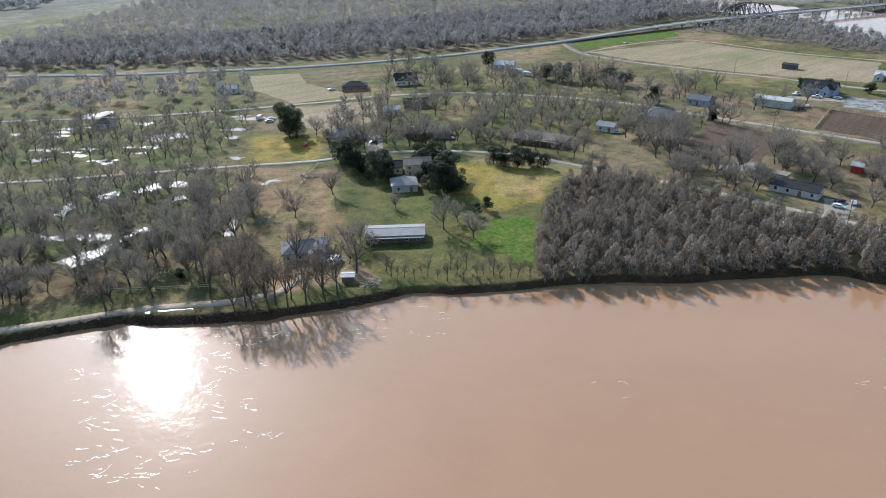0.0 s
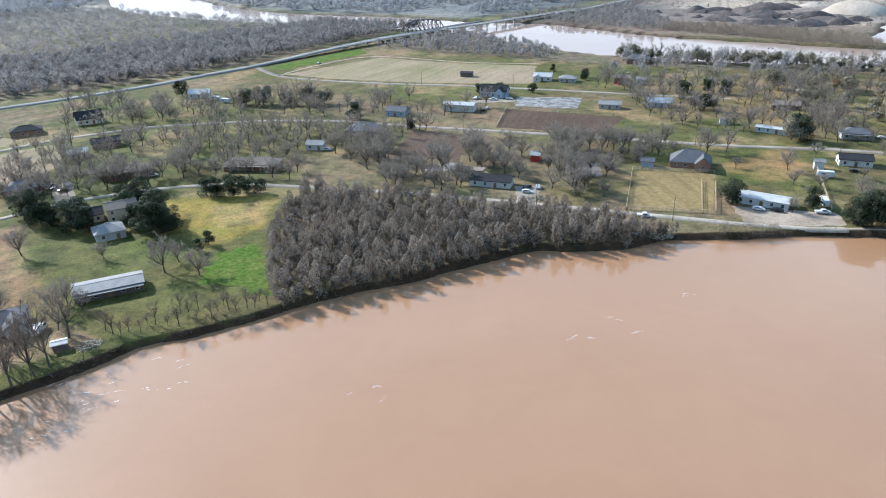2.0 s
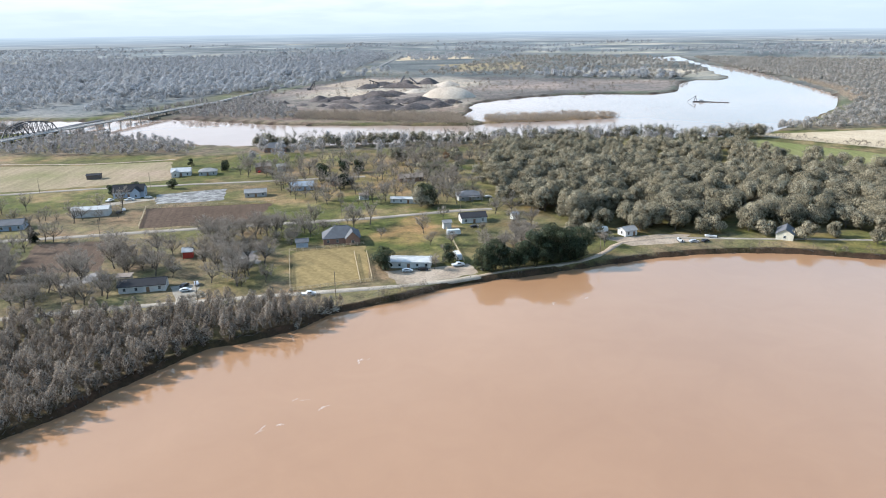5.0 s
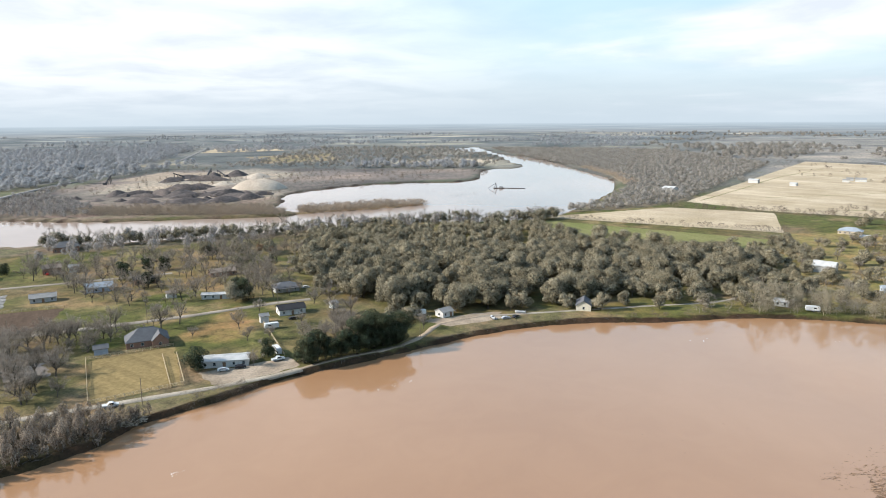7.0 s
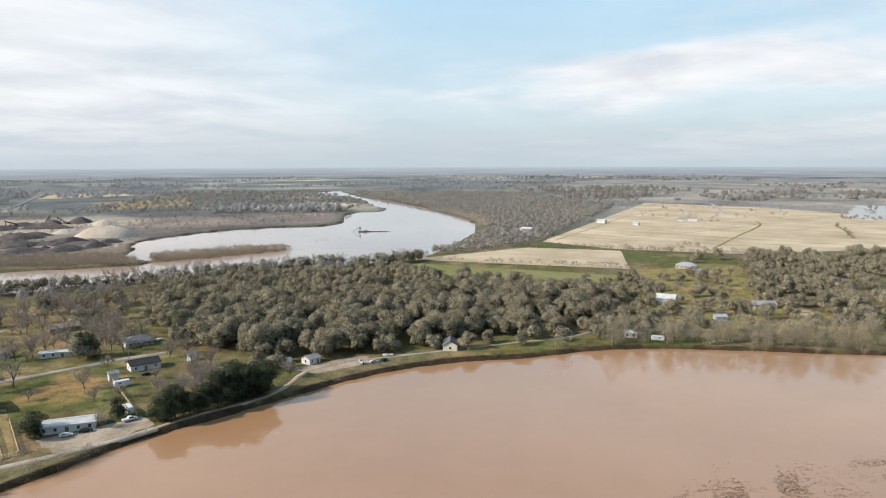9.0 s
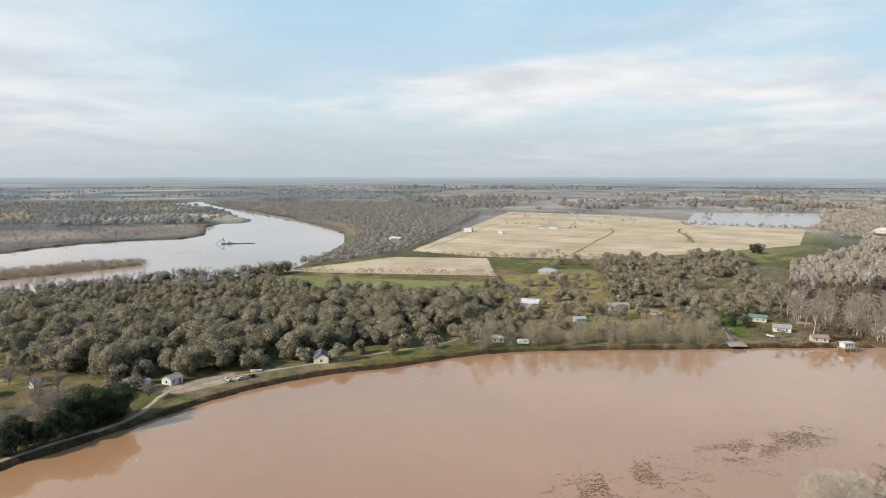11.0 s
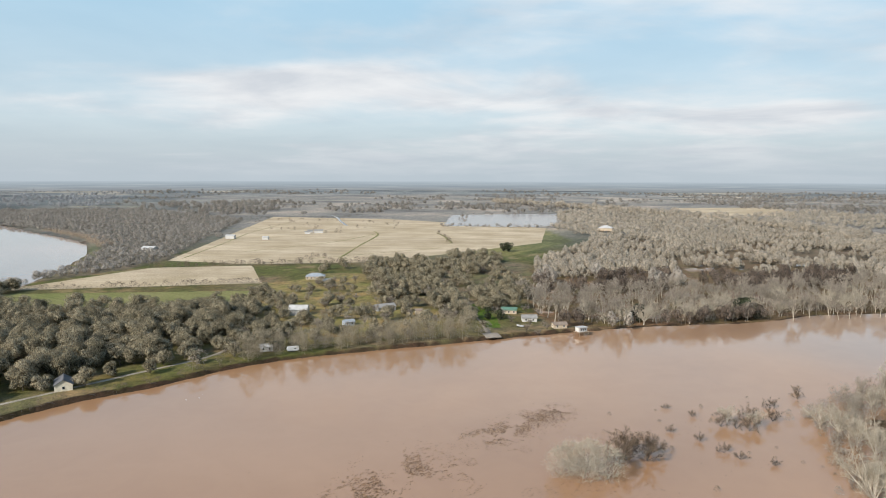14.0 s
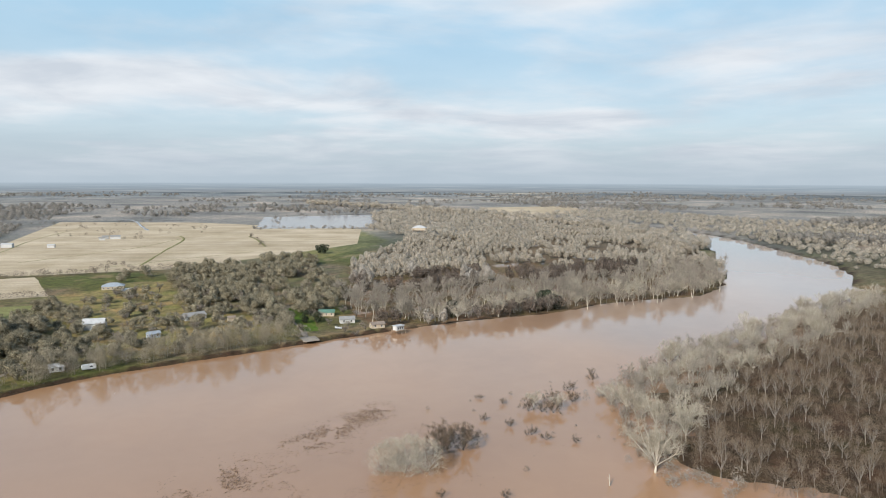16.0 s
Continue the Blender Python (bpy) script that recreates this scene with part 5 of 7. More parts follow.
def puff(t, c, r, h, rnd, seg=6, rings=3):
    """An uneven rounded lump, r wide and h high from its middle."""
    o = len(t.v)
    for i in range(rings):
        f = -0.72 + 1.5 * i / (rings - 1)
        q = math.sqrt(max(0.08, 1 - f * f))
        for k in range(seg):
            a, w = 6.283 * (k + 0.5 * (i % 2)) / seg, r * q * rnd.uniform(0.78, 1.22)
            t.v.append((c.x + w * math.cos(a), c.y + w * math.sin(a), c.z + h * f + h * rnd.uniform(-0.12, 0.12)))
    t.v += [(c.x, c.y, c.z - h), (c.x + r * rnd.uniform(-0.2, 0.2), c.y + r * rnd.uniform(-0.2, 0.2), c.z + h * 1.05)]
    for i in range(rings - 1):
        for k in range(seg):
            a, b = o + i * seg + k, o + i * seg + (k + 1) % seg
            t.f += [(a, b, b + seg), (a, b + seg, a + seg)]
    low_, top_ = len(t.v) - 2, len(t.v) - 1
    for k in range(seg):
        j = (k + 1) % seg
        t.f += [(low_, o + j, o + k), (top_, o + (rings - 1) * seg + k, o + (rings - 1) * seg + j)]


def bare_tree(seed, height, spread=0.75, limbs=5, subs=4, subsubs=4, twigs=6, lean=0.06, fork=0.28, thick=0.022, twig_w=0.09):
    """Leafless tree: trunk, limbs and branches in one set, fine twigs in the other."""
    rnd = random.Random(seed)
    wood, fine = Tris(), Tris()
    top = Vector((rnd.uniform(-lean, lean) * height, rnd.uniform(-lean, lean) * height, height * fork))
    r0 = height * thick
    wood.tube((0, 0, -0.4), top, r0 * 1.25, r0 * 0.8, 6)

    def twig(p, d, l):
        side = d.cross(rand_dir(rnd))
        if side.length < 1e-3:
            return
        side.normalize()
        w = twig_w * rnd.uniform(0.7, 1.3)
        fine.tri(p - side * w / 2, p + side * w / 2, p + d * l)

    for i in range(limbs):
        az_ = 2 * math.pi * (i + rnd.uniform(-0.3, 0.3)) / limbs
        tilt = rnd.uniform(0.3, 1.0) * spread if i else 0.1
        d = Vector((math.sin(tilt) * math.cos(az_), math.sin(tilt) * math.sin(az_), math.cos(tilt)))
        s = top * rnd.uniform(0.75, 1.0)
        l1 = height * (1 - fork) * rnd.uniform(0.5, 0.68)
        e1 = s + d * l1
        wood.tube(s, e1, r0 * 0.55, r0 * 0.25, 4)
        for j in range(subs):
            f = rnd.uniform(0.2, 1.0)
            d2 = (d + rand_dir(rnd) * 0.6 + Vector((0, 0, 0.15))).normalized()
            s2 = s + d * l1 * f
            l2 = height * rnd.uniform(0.16, 0.27)
            e2 = s2 + d2 * l2
            wood.tube(s2, e2, r0 * 0.24, r0 * 0.10, 3)
            for k in range(subsubs):
                d3 = (d2 + rand_dir(rnd) * 0.9 + Vector((0, 0, 0.1))).normalized()
                s3 = s2 + d2 * l2 * rnd.uniform(0.3, 1.0)
                l3 = height * rnd.uniform(0.08, 0.15)
                e3 = s3 + d3 * l3
                fine.tri(s3 + Vector((r0 * 0.1, 0, 0)), s3 - Vector((r0 * 0.1, 0, 0)), e3)
                for _ in range(twigs):
                    twig(s3 + d3 * l3 * rnd.uniform(0.1, 1.0), (d3 + rand_dir(rnd) * 1.1).normalized(), height * rnd.uniform(0.05, 0.11))
    return wood.arrays(), fine.arrays()


def leafy_tree(seed, height, width, leaves=620, lobes=9, base=0.22, size=0.75, thick=0.03, cone=0.0, core=(8, 4)):
    """Evergreen tree: forked trunk, crown of many small leaf sprays in uneven lobes."""
    rnd = random.Random(seed)
    wood, fine = Tris(), Tris()
    fork = Vector((rnd.uniform(-.04, .04) * height, rnd.uniform(-.04, .04) * height, height * max(base, 0.12) * 1.2))
    wood.tube((0, 0, -0.4), fork, height * thick * 1.2, height * thick * 0.8, 6)
    blobs = []
    for i in range(lobes):
        a, q = rnd.uniform(0, 2 * math.pi), math.sqrt(rnd.random())
        z = base + (1 - base) * rnd.uniform(0.15, 0.86)
        taper = (1 - cone * (z - base) / (1 - base)) * math.sqrt(max(0.1, 1 - ((z - 0.5) / 0.62) ** 2))
        c = Vector((math.cos(a) * q * width * 0.36 * taper, math.sin(a) * q * width * 0.36 * taper, z * height))
        s = width * rnd.uniform(0.17, 0.26) * (0.6 + 0.4 * taper)
        blobs.append((c, s))
        wood.tube(fork, c, height * thick * 0.45, height * thick * 0.12, 3)
        puff(fine, c, s * 0.94, s * 0.76, rnd, core[0], core[1])
    for i in range(leaves):
        c, s = blobs[i % lobes]
        d = rand_dir(rnd)
        d.z = abs(d.z) * 0.9 if rnd.random() < 0.7 else d.z
        p = c + Vector((d.x * s, d.y * s, d.z * s * 0.8)) * rnd.uniform(0.72, 1.1)
        n = (d + rand_dir(rnd) * 0.33).normalized()
        u = n.orthogonal().normalized()
        u.rotate(Matrix.Rotation(rnd.uniform(0, 6.28), 3, n))
        w = n.cross(u)
        h = size * rnd.uniform(0.6, 1.25)
        fine.tri(p - u * h * 0.6 - w * h * 0.4, p + u * h * 0.6 - w * h * 0.35, p + w * h * 0.7)
    return wood.arrays(), fine.arrays()


def simple_tree(seed, height, width, bits, bit, low=0.25, wood_r=0.012, lift=0.0, lumps=0, cut=(5, 3)):
    """Cheap tree for the joined woods: a thin trunk, lumps of fine branchwork and loose sprays, all in one set."""
    rnd = random.Random(seed)
    t = Tris()
    if wood_r:
        t.tube((0, 0, -0.5), (rnd.uniform(-.3, .3), rnd.uniform(-.3, .3), height * 0.85), height * wood_r, height * wood_r * 0.3, 3)
    for k in range(lumps):
        a, z = 6.283 * (k + rnd.uniform(-0.3, 0.3)) / lumps, low + (1 - low) * (0.36 + 0.44 * (k + rnd.random()) / lumps)
        off = 0.0 if lumps == 1 else width * rnd.uniform(0.08, 0.24)
        r = width * (0.46 if lumps == 1 else rnd.uniform(0.27, 0.38))
        puff(t, Vector((math.cos(a) * off, math.sin(a) * off, z * height)), r, min(height * (1 - low) * rnd.uniform(0.26, 0.40), (z - low * 0.4) * height), rnd, *cut)
    for _ in range(bits):
        a, q, z = rnd.uniform(0, 6.283), math.sqrt(rnd.uniform(0.2, 1)), rnd.random() ** 0.8
        env = math.sin(math.pi * min(1, 0.12 + z * 0.86)) ** 0.6
        p = Vector((math.cos(a) * q * env * width / 2, math.sin(a) * q * env * width / 2, height * (low + (1 - low) * z)))
        d = (Vector((math.cos(a) * 0.7, math.sin(a) * 0.7, 0.55)) + rand_dir(rnd) * 1.0).normalized()
        face = (Vector((math.cos(a) * q, math.sin(a) * q, 0.55 + lift)) + rand_dir(rnd) * 0.55).normalized()
        side = face.cross(d).normalized()
        w, l = bit
        w, l = w * rnd.uniform(0.6, 1.4), l * rnd.uniform(0.6, 1.4)
        t.tri(p - side * w, p + side * w, p + d * l)
    return t.arrays()


def scatter(poly, gap, seed, keep=None):
    """Jittered points inside a polygon."""
    rs = np.random.RandomState(seed)
    xs, ys = [p[0] for p in poly], [p[1] for p in poly]
    X, Y = np.meshgrid(np.arange(min(xs), max(xs), gap), np.arange(min(ys), max(ys), gap))
    X, Y = X.ravel() + rs.uniform(-.48, .48, X.size) * gap, Y.ravel() + rs.uniform(-.48, .48, X.size) * gap
    ok = inside(poly, X, Y) & (rs.rand(X.size) < (keep if keep else 1.0))
    return np.stack([X[ok], Y[ok]], 1)


def clear_of(pts, road_gap=4.0):
    ok = np.ones(len(pts), bool)
    for line in (STREET_A, STREET_B, STREET_C, HIGHWAY, RIVER_TRACK):
        ok &= edge_distance(line, pts[:, 0], pts[:, 1], False) > (road_gap if line is not HIGHWAY else 17)
    for x, y, r in KEEP_CLEAR:
        ok &= np.hypot(pts[:, 0] - x, pts[:, 1] - y) > r
    return pts[ok]


def joined_wood(name, protos, pts, material_, label, scale=(0.75, 1.25), seed=1, category="woodland", sink=0.0):
    """One object of many trees."""
    rs = np.random.RandomState(seed)
    V, F, o = [], [], 0
    zs = land_height(pts[:, 0], pts[:, 1])
    for (x, y), z in zip(pts, zs):
        v, f = protos[rs.randint(len(protos))]
        a, s, h = rs.uniform(0, 6.283), rs.uniform(*scale), rs.uniform(0.85, 1.15)
        c, sn = math.cos(a) * s, math.sin(a) * s
        V.append(np.stack([v[:, 0] * c - v[:, 1] * sn + x, v[:, 0] * sn + v[:, 1] * c + y, v[:, 2] * s * h + max(z, -0.3) - sink], 1))
        F.append(f + o)
        o += len(v)
    me = mesh_of(name, np.concatenate(V), np.concatenate(F), [M[material_]], True)
    return tagged(new(name, me), label, category, kind="stuff")


def tree_kind(name, protos, bark, leaf, label, category="tree", group=""):
    """Prototype trees, each an empty with trunk and crown, kept for copying."""
    kinds = []
    for wood, fine in protos:
        kinds.append((mesh_of("trunk", *wood, [M[bark]]), mesh_of("crown", *fine, [M[leaf]])))
    return name, kinds, label, category, group


def plant(kind, pts, scale=(0.8, 1.2), seed=1):
    """Single trees at the points."""
    rs = np.random.RandomState(seed)
    name, kinds, label, category, group = kind
    zs = land_height(np.array([p[0] for p in pts]), np.array([p[1] for p in pts]))
    for (x, y, *own), z in zip(pts, zs):
        trunk, crown = kinds[rs.randint(len(kinds))]
        s = own[0] if own else rs.uniform(*scale)
        ob = tagged(new(name), label, category, group)
        ob.matrix_world = pose(x, y, max(z, -0.3), 0, 0, rs.uniform(0, 360)) @ Matrix.Diagonal((s, s, s * rs.uniform(0.9, 1.1), 1))
        for part_name, me in (("trunk", trunk), ("crown", crown)):
            p = new(part_name, me)
            p.parent = ob


OAK = tree_kind("oak_tree", [leafy_tree(s, 13, 16.5, 900, 20, 0.14, 0.5) for s in range(6)], "bark_dark", "leaf_oak", "grey-green live oak with a broad uneven crown", group="oaks of the river wood")
YARD = tree_kind("bare_tree", [bare_tree(20 + s, 12.5, 1.0, 9, 5, 5, 12, 0.06, 0.22, 0.019, 0.06) for s in range(6)], "bark_dark", "twigs_grey", "leafless grey-brown deciduous tree in a grassy yard", group="bare yard trees")
SLIM = tree_kind("riverside_tree", [bare_tree(40 + s, 13, 0.75, 6, 5, 4, 8, 0.05, 0.3, 0.016, 0.055) for s in range(6)], "bark_dark", "twigs_brown", "tall thin leafless tree on the bank", group="bare bank trees")
PALE = tree_kind("cottonwood_tree", [bare_tree(60 + s, 19, 0.85, 9, 6, 5, 11, 0.05, 0.16, 0.019, 0.085) for s in range(5)], "bark_bleached", "twigs_pale", "pale leafless cottonwood standing in flood water", group="pale flooded trees")
EVER = tree_kind("evergreen_tree", [leafy_tree(80 + s, 10, 10.5, 900, 14, 0.0, 0.42, 0.03, 0.2) for s in range(4)], "bark_dark", "leaf_evergreen", "dense dark green evergreen tree", group="dark evergreens")
RUST = tree_kind("rusty_tree", [bare_tree(75, 11, 0.8, 6, 5, 5, 8, 0.05, 0.22, 0.02, 0.2)], "bark_dark", "twigs_rust", "tree with rusty brown dead leaves")
BUSH = tree_kind("flooded_bush", [bare_tree(90 + s, 9, 1.2, 9, 5, 5, 11, 0.03, 0.06, 0.012, 0.06) for s in range(3)], "bark_dark", "twigs_russet", "bare brown bush standing in flood water", "bush", "flooded bushes")
PALE_BUSH = tree_kind("pale_bush", [(bare_tree(96 + s, 11, 1.3, 12, 4, 1, 1, 0.03, 0.05, 0.011, 0.1)[0], simple_tree(96 + s, 11, 12, 1300, (0.04, 2.1), 0.0, 0.004)) for s in range(2)], "bark_pale", "twigs_pale", "broad pale leafless bush standing in flood water", "bush")
def dry(pts, gap=2.0):
    return pts[river_side(pts[:, 0], pts[:, 1]) > gap]


def few(kind, pts, n, scale, seed):
    """Plants at most n single trees, those nearest the river stretch in front."""
    order_ = np.argsort(np.hypot(pts[:, 0], pts[:, 1]))[:n]
    plant(kind, pts[order_], scale, seed)
    return pts[np.argsort(np.hypot(pts[:, 0], pts[:, 1]))[n:]]


thin = [simple_tree(s, 6.8, 4.0, 80, (0.03, 1.1), 0.0, 0.012, 0.2, 2, (6, 4)) for s in range(8)]
wide = [simple_tree(10 + s, 9.5, 9.0, 210, (0.11, 1.1), 0.25) for s in range(6)]
scrubby = [simple_tree(80 + s, 9.5, 8.0, 190, (0.05, 1.9), 0.08) for s in range(6)]
mid = [simple_tree(50 + s, 10.5, 8.5, 26, (0.1, 1.6), 0.06, 0.012, 0.3, 3) for s in range(8)]
midtall = [simple_tree(60 + s, 15.5, 11.5, 22, (0.13, 2.0), 0.12, 0.014, 0.3, 3) for s in range(8)]
tall = [simple_tree(15 + s, 17, 10.0, 250, (0.12, 1.5), 0.22) for s in range(6)]
oakish = [(np.concatenate([w[0], f[0]]), np.concatenate([w[1], f[1] + len(w[0])])) for w, f in (leafy_tree(20 + s, 11.5, 14, 150, 13, 0.14, 0.9, core=(6, 3)) for s in range(5))]
farbits = [simple_tree(30 + s, 9, 9.5, 5, (0.25, 1.6), 0.0, 0, 0.6, 1) for s in range(8)]
shrubby = [simple_tree(36 + s, 3.2, 3.4, 90, (0.07, 0.9), 0.05) for s in range(4)]
reeds = [simple_tree(40 + s, 4.5, 5, 40, (0.14, 2.6), 0.0, 0.003) for s in range(4)]

branchy = [bare_tree(120 + k, 11, 1.05, 7, 4, 4, 7, 0.06, 0.22, 0.018, 0.085) for k in range(5)]


def grove(pts, label, scale=(0.75, 1.25), seed=1, crown="twigs_grey", kinds=None):
    """Bare trees too many to count: all trunks and limbs, and all crowns."""
    joined_wood("tree_trunks", [w for w, f in kinds or branchy], pts, "bark_dark", "trunks and limbs of " + label, scale, seed)
    joined_wood("tree_crowns", [f for w, f in kinds or branchy], pts, crown, "twigs of " + label, scale, seed)


# woods
BRIDGE_WEST = [(215, 672), (325, 742), (350, 670), (358, 590), (362, 556), (344, 520), (325, 505), (262, 600)]
joined_wood("thicket", thin, dry(clear_of(scatter(THICKET, 2.9, 1), 5), 0.8), "twigs_thicket", "dense leafless grey-brown thicket on the bank", (0.45, 1.15))
west = dry(clear_of(scatter(WEST_WOOD, 11, 2), 4))
west = few(YARD, west, 60, (0.7, 1.4), 2)
grove(np.concatenate([west, dry(clear_of(scatter(WEST_WOOD, 13, 3, 0.7)))]), "bare trees over a wet meadow", (0.75, 1.3))
grove(clear_of(scatter(WEST_WOOD_NORTH, 9, 4, 0.85)), "bare trees between the wet yards", (0.7, 1.15), 4)
joined_wood("wood", mid, clear_of(scatter([(-330, 395), (-112, 408), (-150, 500), (-330, 500)], 12, 44, 0.6)), "twigs_mid", "bare trees between the yards")
joined_wood("wood", mid, clear_of(scatter(HIGHWAY_WOOD, 7.2, 5)), "twigs_mid", "dense bare wood behind the highway", (0.65, 1.15))
joined_wood("wood", farbits, dry(clear_of(scatter([(-420, 640), (-160, 690), (40, 800), (230, 860), (300, 770), (240, 880), (130, 1010), (20, 1220), (-30, 1300), (-420, 1300)], 10.5, 55, 0.9)), 1.0), "twigs_mid", "bare wood behind the highway", (0.6, 1.1))
joined_wood("wood", mid, dry(clear_of(scatter(BRIDGE_WEST, 7.5, 6))), "twigs_mid", "bare wood beside the bridge", (0.45, 0.8))
joined_wood("wood", mid, dry(clear_of(scatter(FAR_BANK_STRIP, 9, 66))), "twigs_mid", "bare wood on the far bank", (0.5, 0.85))
nw = scatter(NORTH_WOODS, 15, 67)
joined_wood("far_wood", farbits, nw[fbm(nw[:, 0], nw[:, 1], 200, 41) > 0.36], "twigs_far_haze", "far haze-grey woods across the upper river", (0.8, 1.7))
joined_wood("wood", mid, dry(clear_of(scatter(NORTH_TREES, 13, 7, 0.45))), "twigs_mid", "bare trees along the upper river")
low = scatter(LOW_WOOD, 8.6, 13)
low = low[fbm(low[:, 0], low[:, 1], 45, 33) > 0.44]
dusky = (low[:, 0] < 620) & (fbm(low[:, 0], low[:, 1], 70, 35) > 0.52)
FLOOD_FRONT = [(412, -232), (385, -268), (386, -341), (378, -372), (360, -400), (349, -460), (342, -544), (420, -680), (480, -700), (450, -560), (470, -420), (500, -300), (520, -262)]
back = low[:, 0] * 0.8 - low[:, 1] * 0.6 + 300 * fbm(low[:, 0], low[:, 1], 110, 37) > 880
front = inside(FLOOD_FRONT, low[:, 0], low[:, 1])
# the back part takes the colour with painted sunlight
joined_wood("wood", midtall, low[back], "twigs_sunlit_beige", "bare wood in flood water with sunlight painted into its beige", (0.45, 0.85))
joined_wood("wood", midtall, low[~back & ~dusky & ~front], "twigs_drowned", "bare pale wood standing in flood water", (0.55, 1.05))
joined_wood("wood", midtall, low[~back & dusky & ~front], "brush_brown", "darker bare trees in the flooded wood", (0.6, 1.0))
flood_trees = [bare_tree(150 + k, 18, 0.7, 6, 4, 3, 6, 0.06, 0.36, 0.014, 0.24) for k in range(5)]
fp = scatter(FLOOD_FRONT, 11, 39, 0.85)
joined_wood("flooded_trunks", [w for w, f in flood_trees], fp, "bark_pale", "pale forked trunks of trees standing in flood water", (0.55, 1.2), 21)
joined_wood("flooded_crowns", [f for w, f in flood_trees], fp, "twigs_flood", "grey leafless crowns over the flood water", (0.55, 1.2), 21)
# dark brown brush, also painting the shaded gaps between the trees
fp = scatter(FLOOD_FRONT, 12, 40, 0.6)
joined_wood("undergrowth", wide, fp[fbm(fp[:, 0], fp[:, 1], 60, 43) > 0.47], "twigs_brown", "dark brown undergrowth in the flooded wood", (0.4, 0.8))
south = scatter(SOUTH_WOOD, 5.2, 19)
depth = edge_distance(SOUTH_BANK, south[:, 0], south[:, 1], False)
joined_wood("wood", scrubby, south[(depth > 6)], "twigs_russet", "brown undergrowth on the flooded shore", (0.3, 0.75))
rim = scatter(SOUTH_WOOD, 8, 20, 0.85)
depth = edge_distance(SOUTH_BANK, rim[:, 0], rim[:, 1], False) + 40 * fbm(rim[:, 0], rim[:, 1], 30, 51)
shore_kind = [bare_tree(160 + k, 17, 0.75, 7, 4, 4, 7, 0.05, 0.3, 0.014, 0.085) for k in range(5)]
pale_side = (depth < 58) & (rim[:, 0] > 142)
joined_wood("tree_trunks", [w for w, f in shore_kind], rim[pale_side], "bark_pale", "pale trunks of bare trees on the flooded shore", (0.4, 0.85), 31)
joined_wood("tree_crowns", [f for w, f in shore_kind], rim[pale_side], "twigs_flood", "pale twigs of bare trees on the flooded shore", (0.4, 0.85), 31)
joined_wood("tree_trunks", [w for w, f in shore_kind], rim[~pale_side], "bark_grey", "brown trunks of bare trees behind the flooded shore", (0.3, 0.85), 32)
joined_wood("tree_crowns", [f for w, f in shore_kind], rim[~pale_side], "twigs_bush", "brown twigs of bare trees behind the flooded shore", (0.3, 0.85), 32)
joined_wood("wood", farbits, scatter(UPPER_WOOD, 8.6, 16), "twigs_upper", "far bare wood along the river", (0.5, 1.0))
bank_line = [p for p in smooth_line(NORTH_BANK, 5) if -130 < p[0] < 700 and p[1] > -700]
rs = np.random.RandomState(31)


def bank_strip(y0, y1, per, inner, outer, seed):
    """Points on land along a stretch of the bank."""
    r_ = np.random.RandomState(seed)
    pts = np.array([(x + r_.normal(0, 3) + r_.uniform(inner, outer) * 0.9, y + r_.normal(0, 3) + r_.uniform(0, outer) * 0.3) for x, y in bank_line if y0 <= y <= y1 and x > 300 for _ in range(per)])
    return dry(pts, 1.2)


sapling = [simple_tree(70 + s, 11, 5.5, 330, (0.05, 2.0), 0.03, 0.014, -0.1) for s in range(6)]
joined_wood("bank_trees", sapling, clear_of(bank_strip(-172, -30, 4, 2, 26, 5), 3), "twigs_bank", "dense row of bare saplings along the river bank", (0.6, 1.35))
joined_wood("bank_shrubs", wide, clear_of(bank_strip(-190, 0, 1, 2, 18, 55), 4), "twigs_grey", "bare shrubs along the river bank", (0.4, 0.9))
joined_wood("bank_shrubs", shrubby, bank_strip(-30, 120, 2, 0, 5, 15), "twigs_brown", "low brown shrubs on the cut bank", (0.4, 0.9))
joined_wood("bank_shrubs", tall, bank_strip(-620, -262, 2, 2, 30, 6), "twigs_grey", "bare trees along the flooded bank", (0.35, 0.95))
edge = np.array([(x + rs.normal(0, 1.5), y + rs.uniform(-1.0, 3.5)) for x, y in bank_line if 24 < x < 165 and y > 150 for _ in range(7)])
joined_wood("bank_shrubs", thin, dry(edge, 0.1), "twigs_thicket", "bare saplings leaning over the cut bank", (0.35, 0.8), 3)
joined_wood("bank_shrubs", shrubby, np.array([(178 + 22 * t + rs.normal(0, 1.2), 167 - 11 * t + rs.normal(0, 1.2)) for t in np.linspace(0, 1, 45)]), "twigs_thicket", "low bare shrubs beside the lane")

# bare trees on the bank and in the yards
near_bank = np.array([(-60, 166.5), (-55, 167), (-51, 168), (-46, 169), (-41, 170.5), (-36, 173), (-98, 170), (-58, 170), (-54, 175), (-50, 171), (-46, 174), (-43, 178), (-60, 178), (-38, 181), (-33, 176), (-66, 184), (-36, 188), (-29, 190), (-41, 186), (-70, 176), (-62, 190), (-56, 186), (-48, 192), (-75, 186)])
plant(SLIM, near_bank, (1.0, 1.5), 8)
plant(SLIM, np.array([(-14, 186), (-9, 188), (-4, 185), (2, 187), (8, 184), (13, 186), (18, 185), (22, 187), (-20, 190), (5, 190), (-16, 184), (-11, 184), (-7, 187), (-1, 183), (4, 184), (10, 187), (15, 184), (20, 184), (-18, 187), (12, 190), (0, 191), (24, 185)]), (0.3, 0.65), 9)
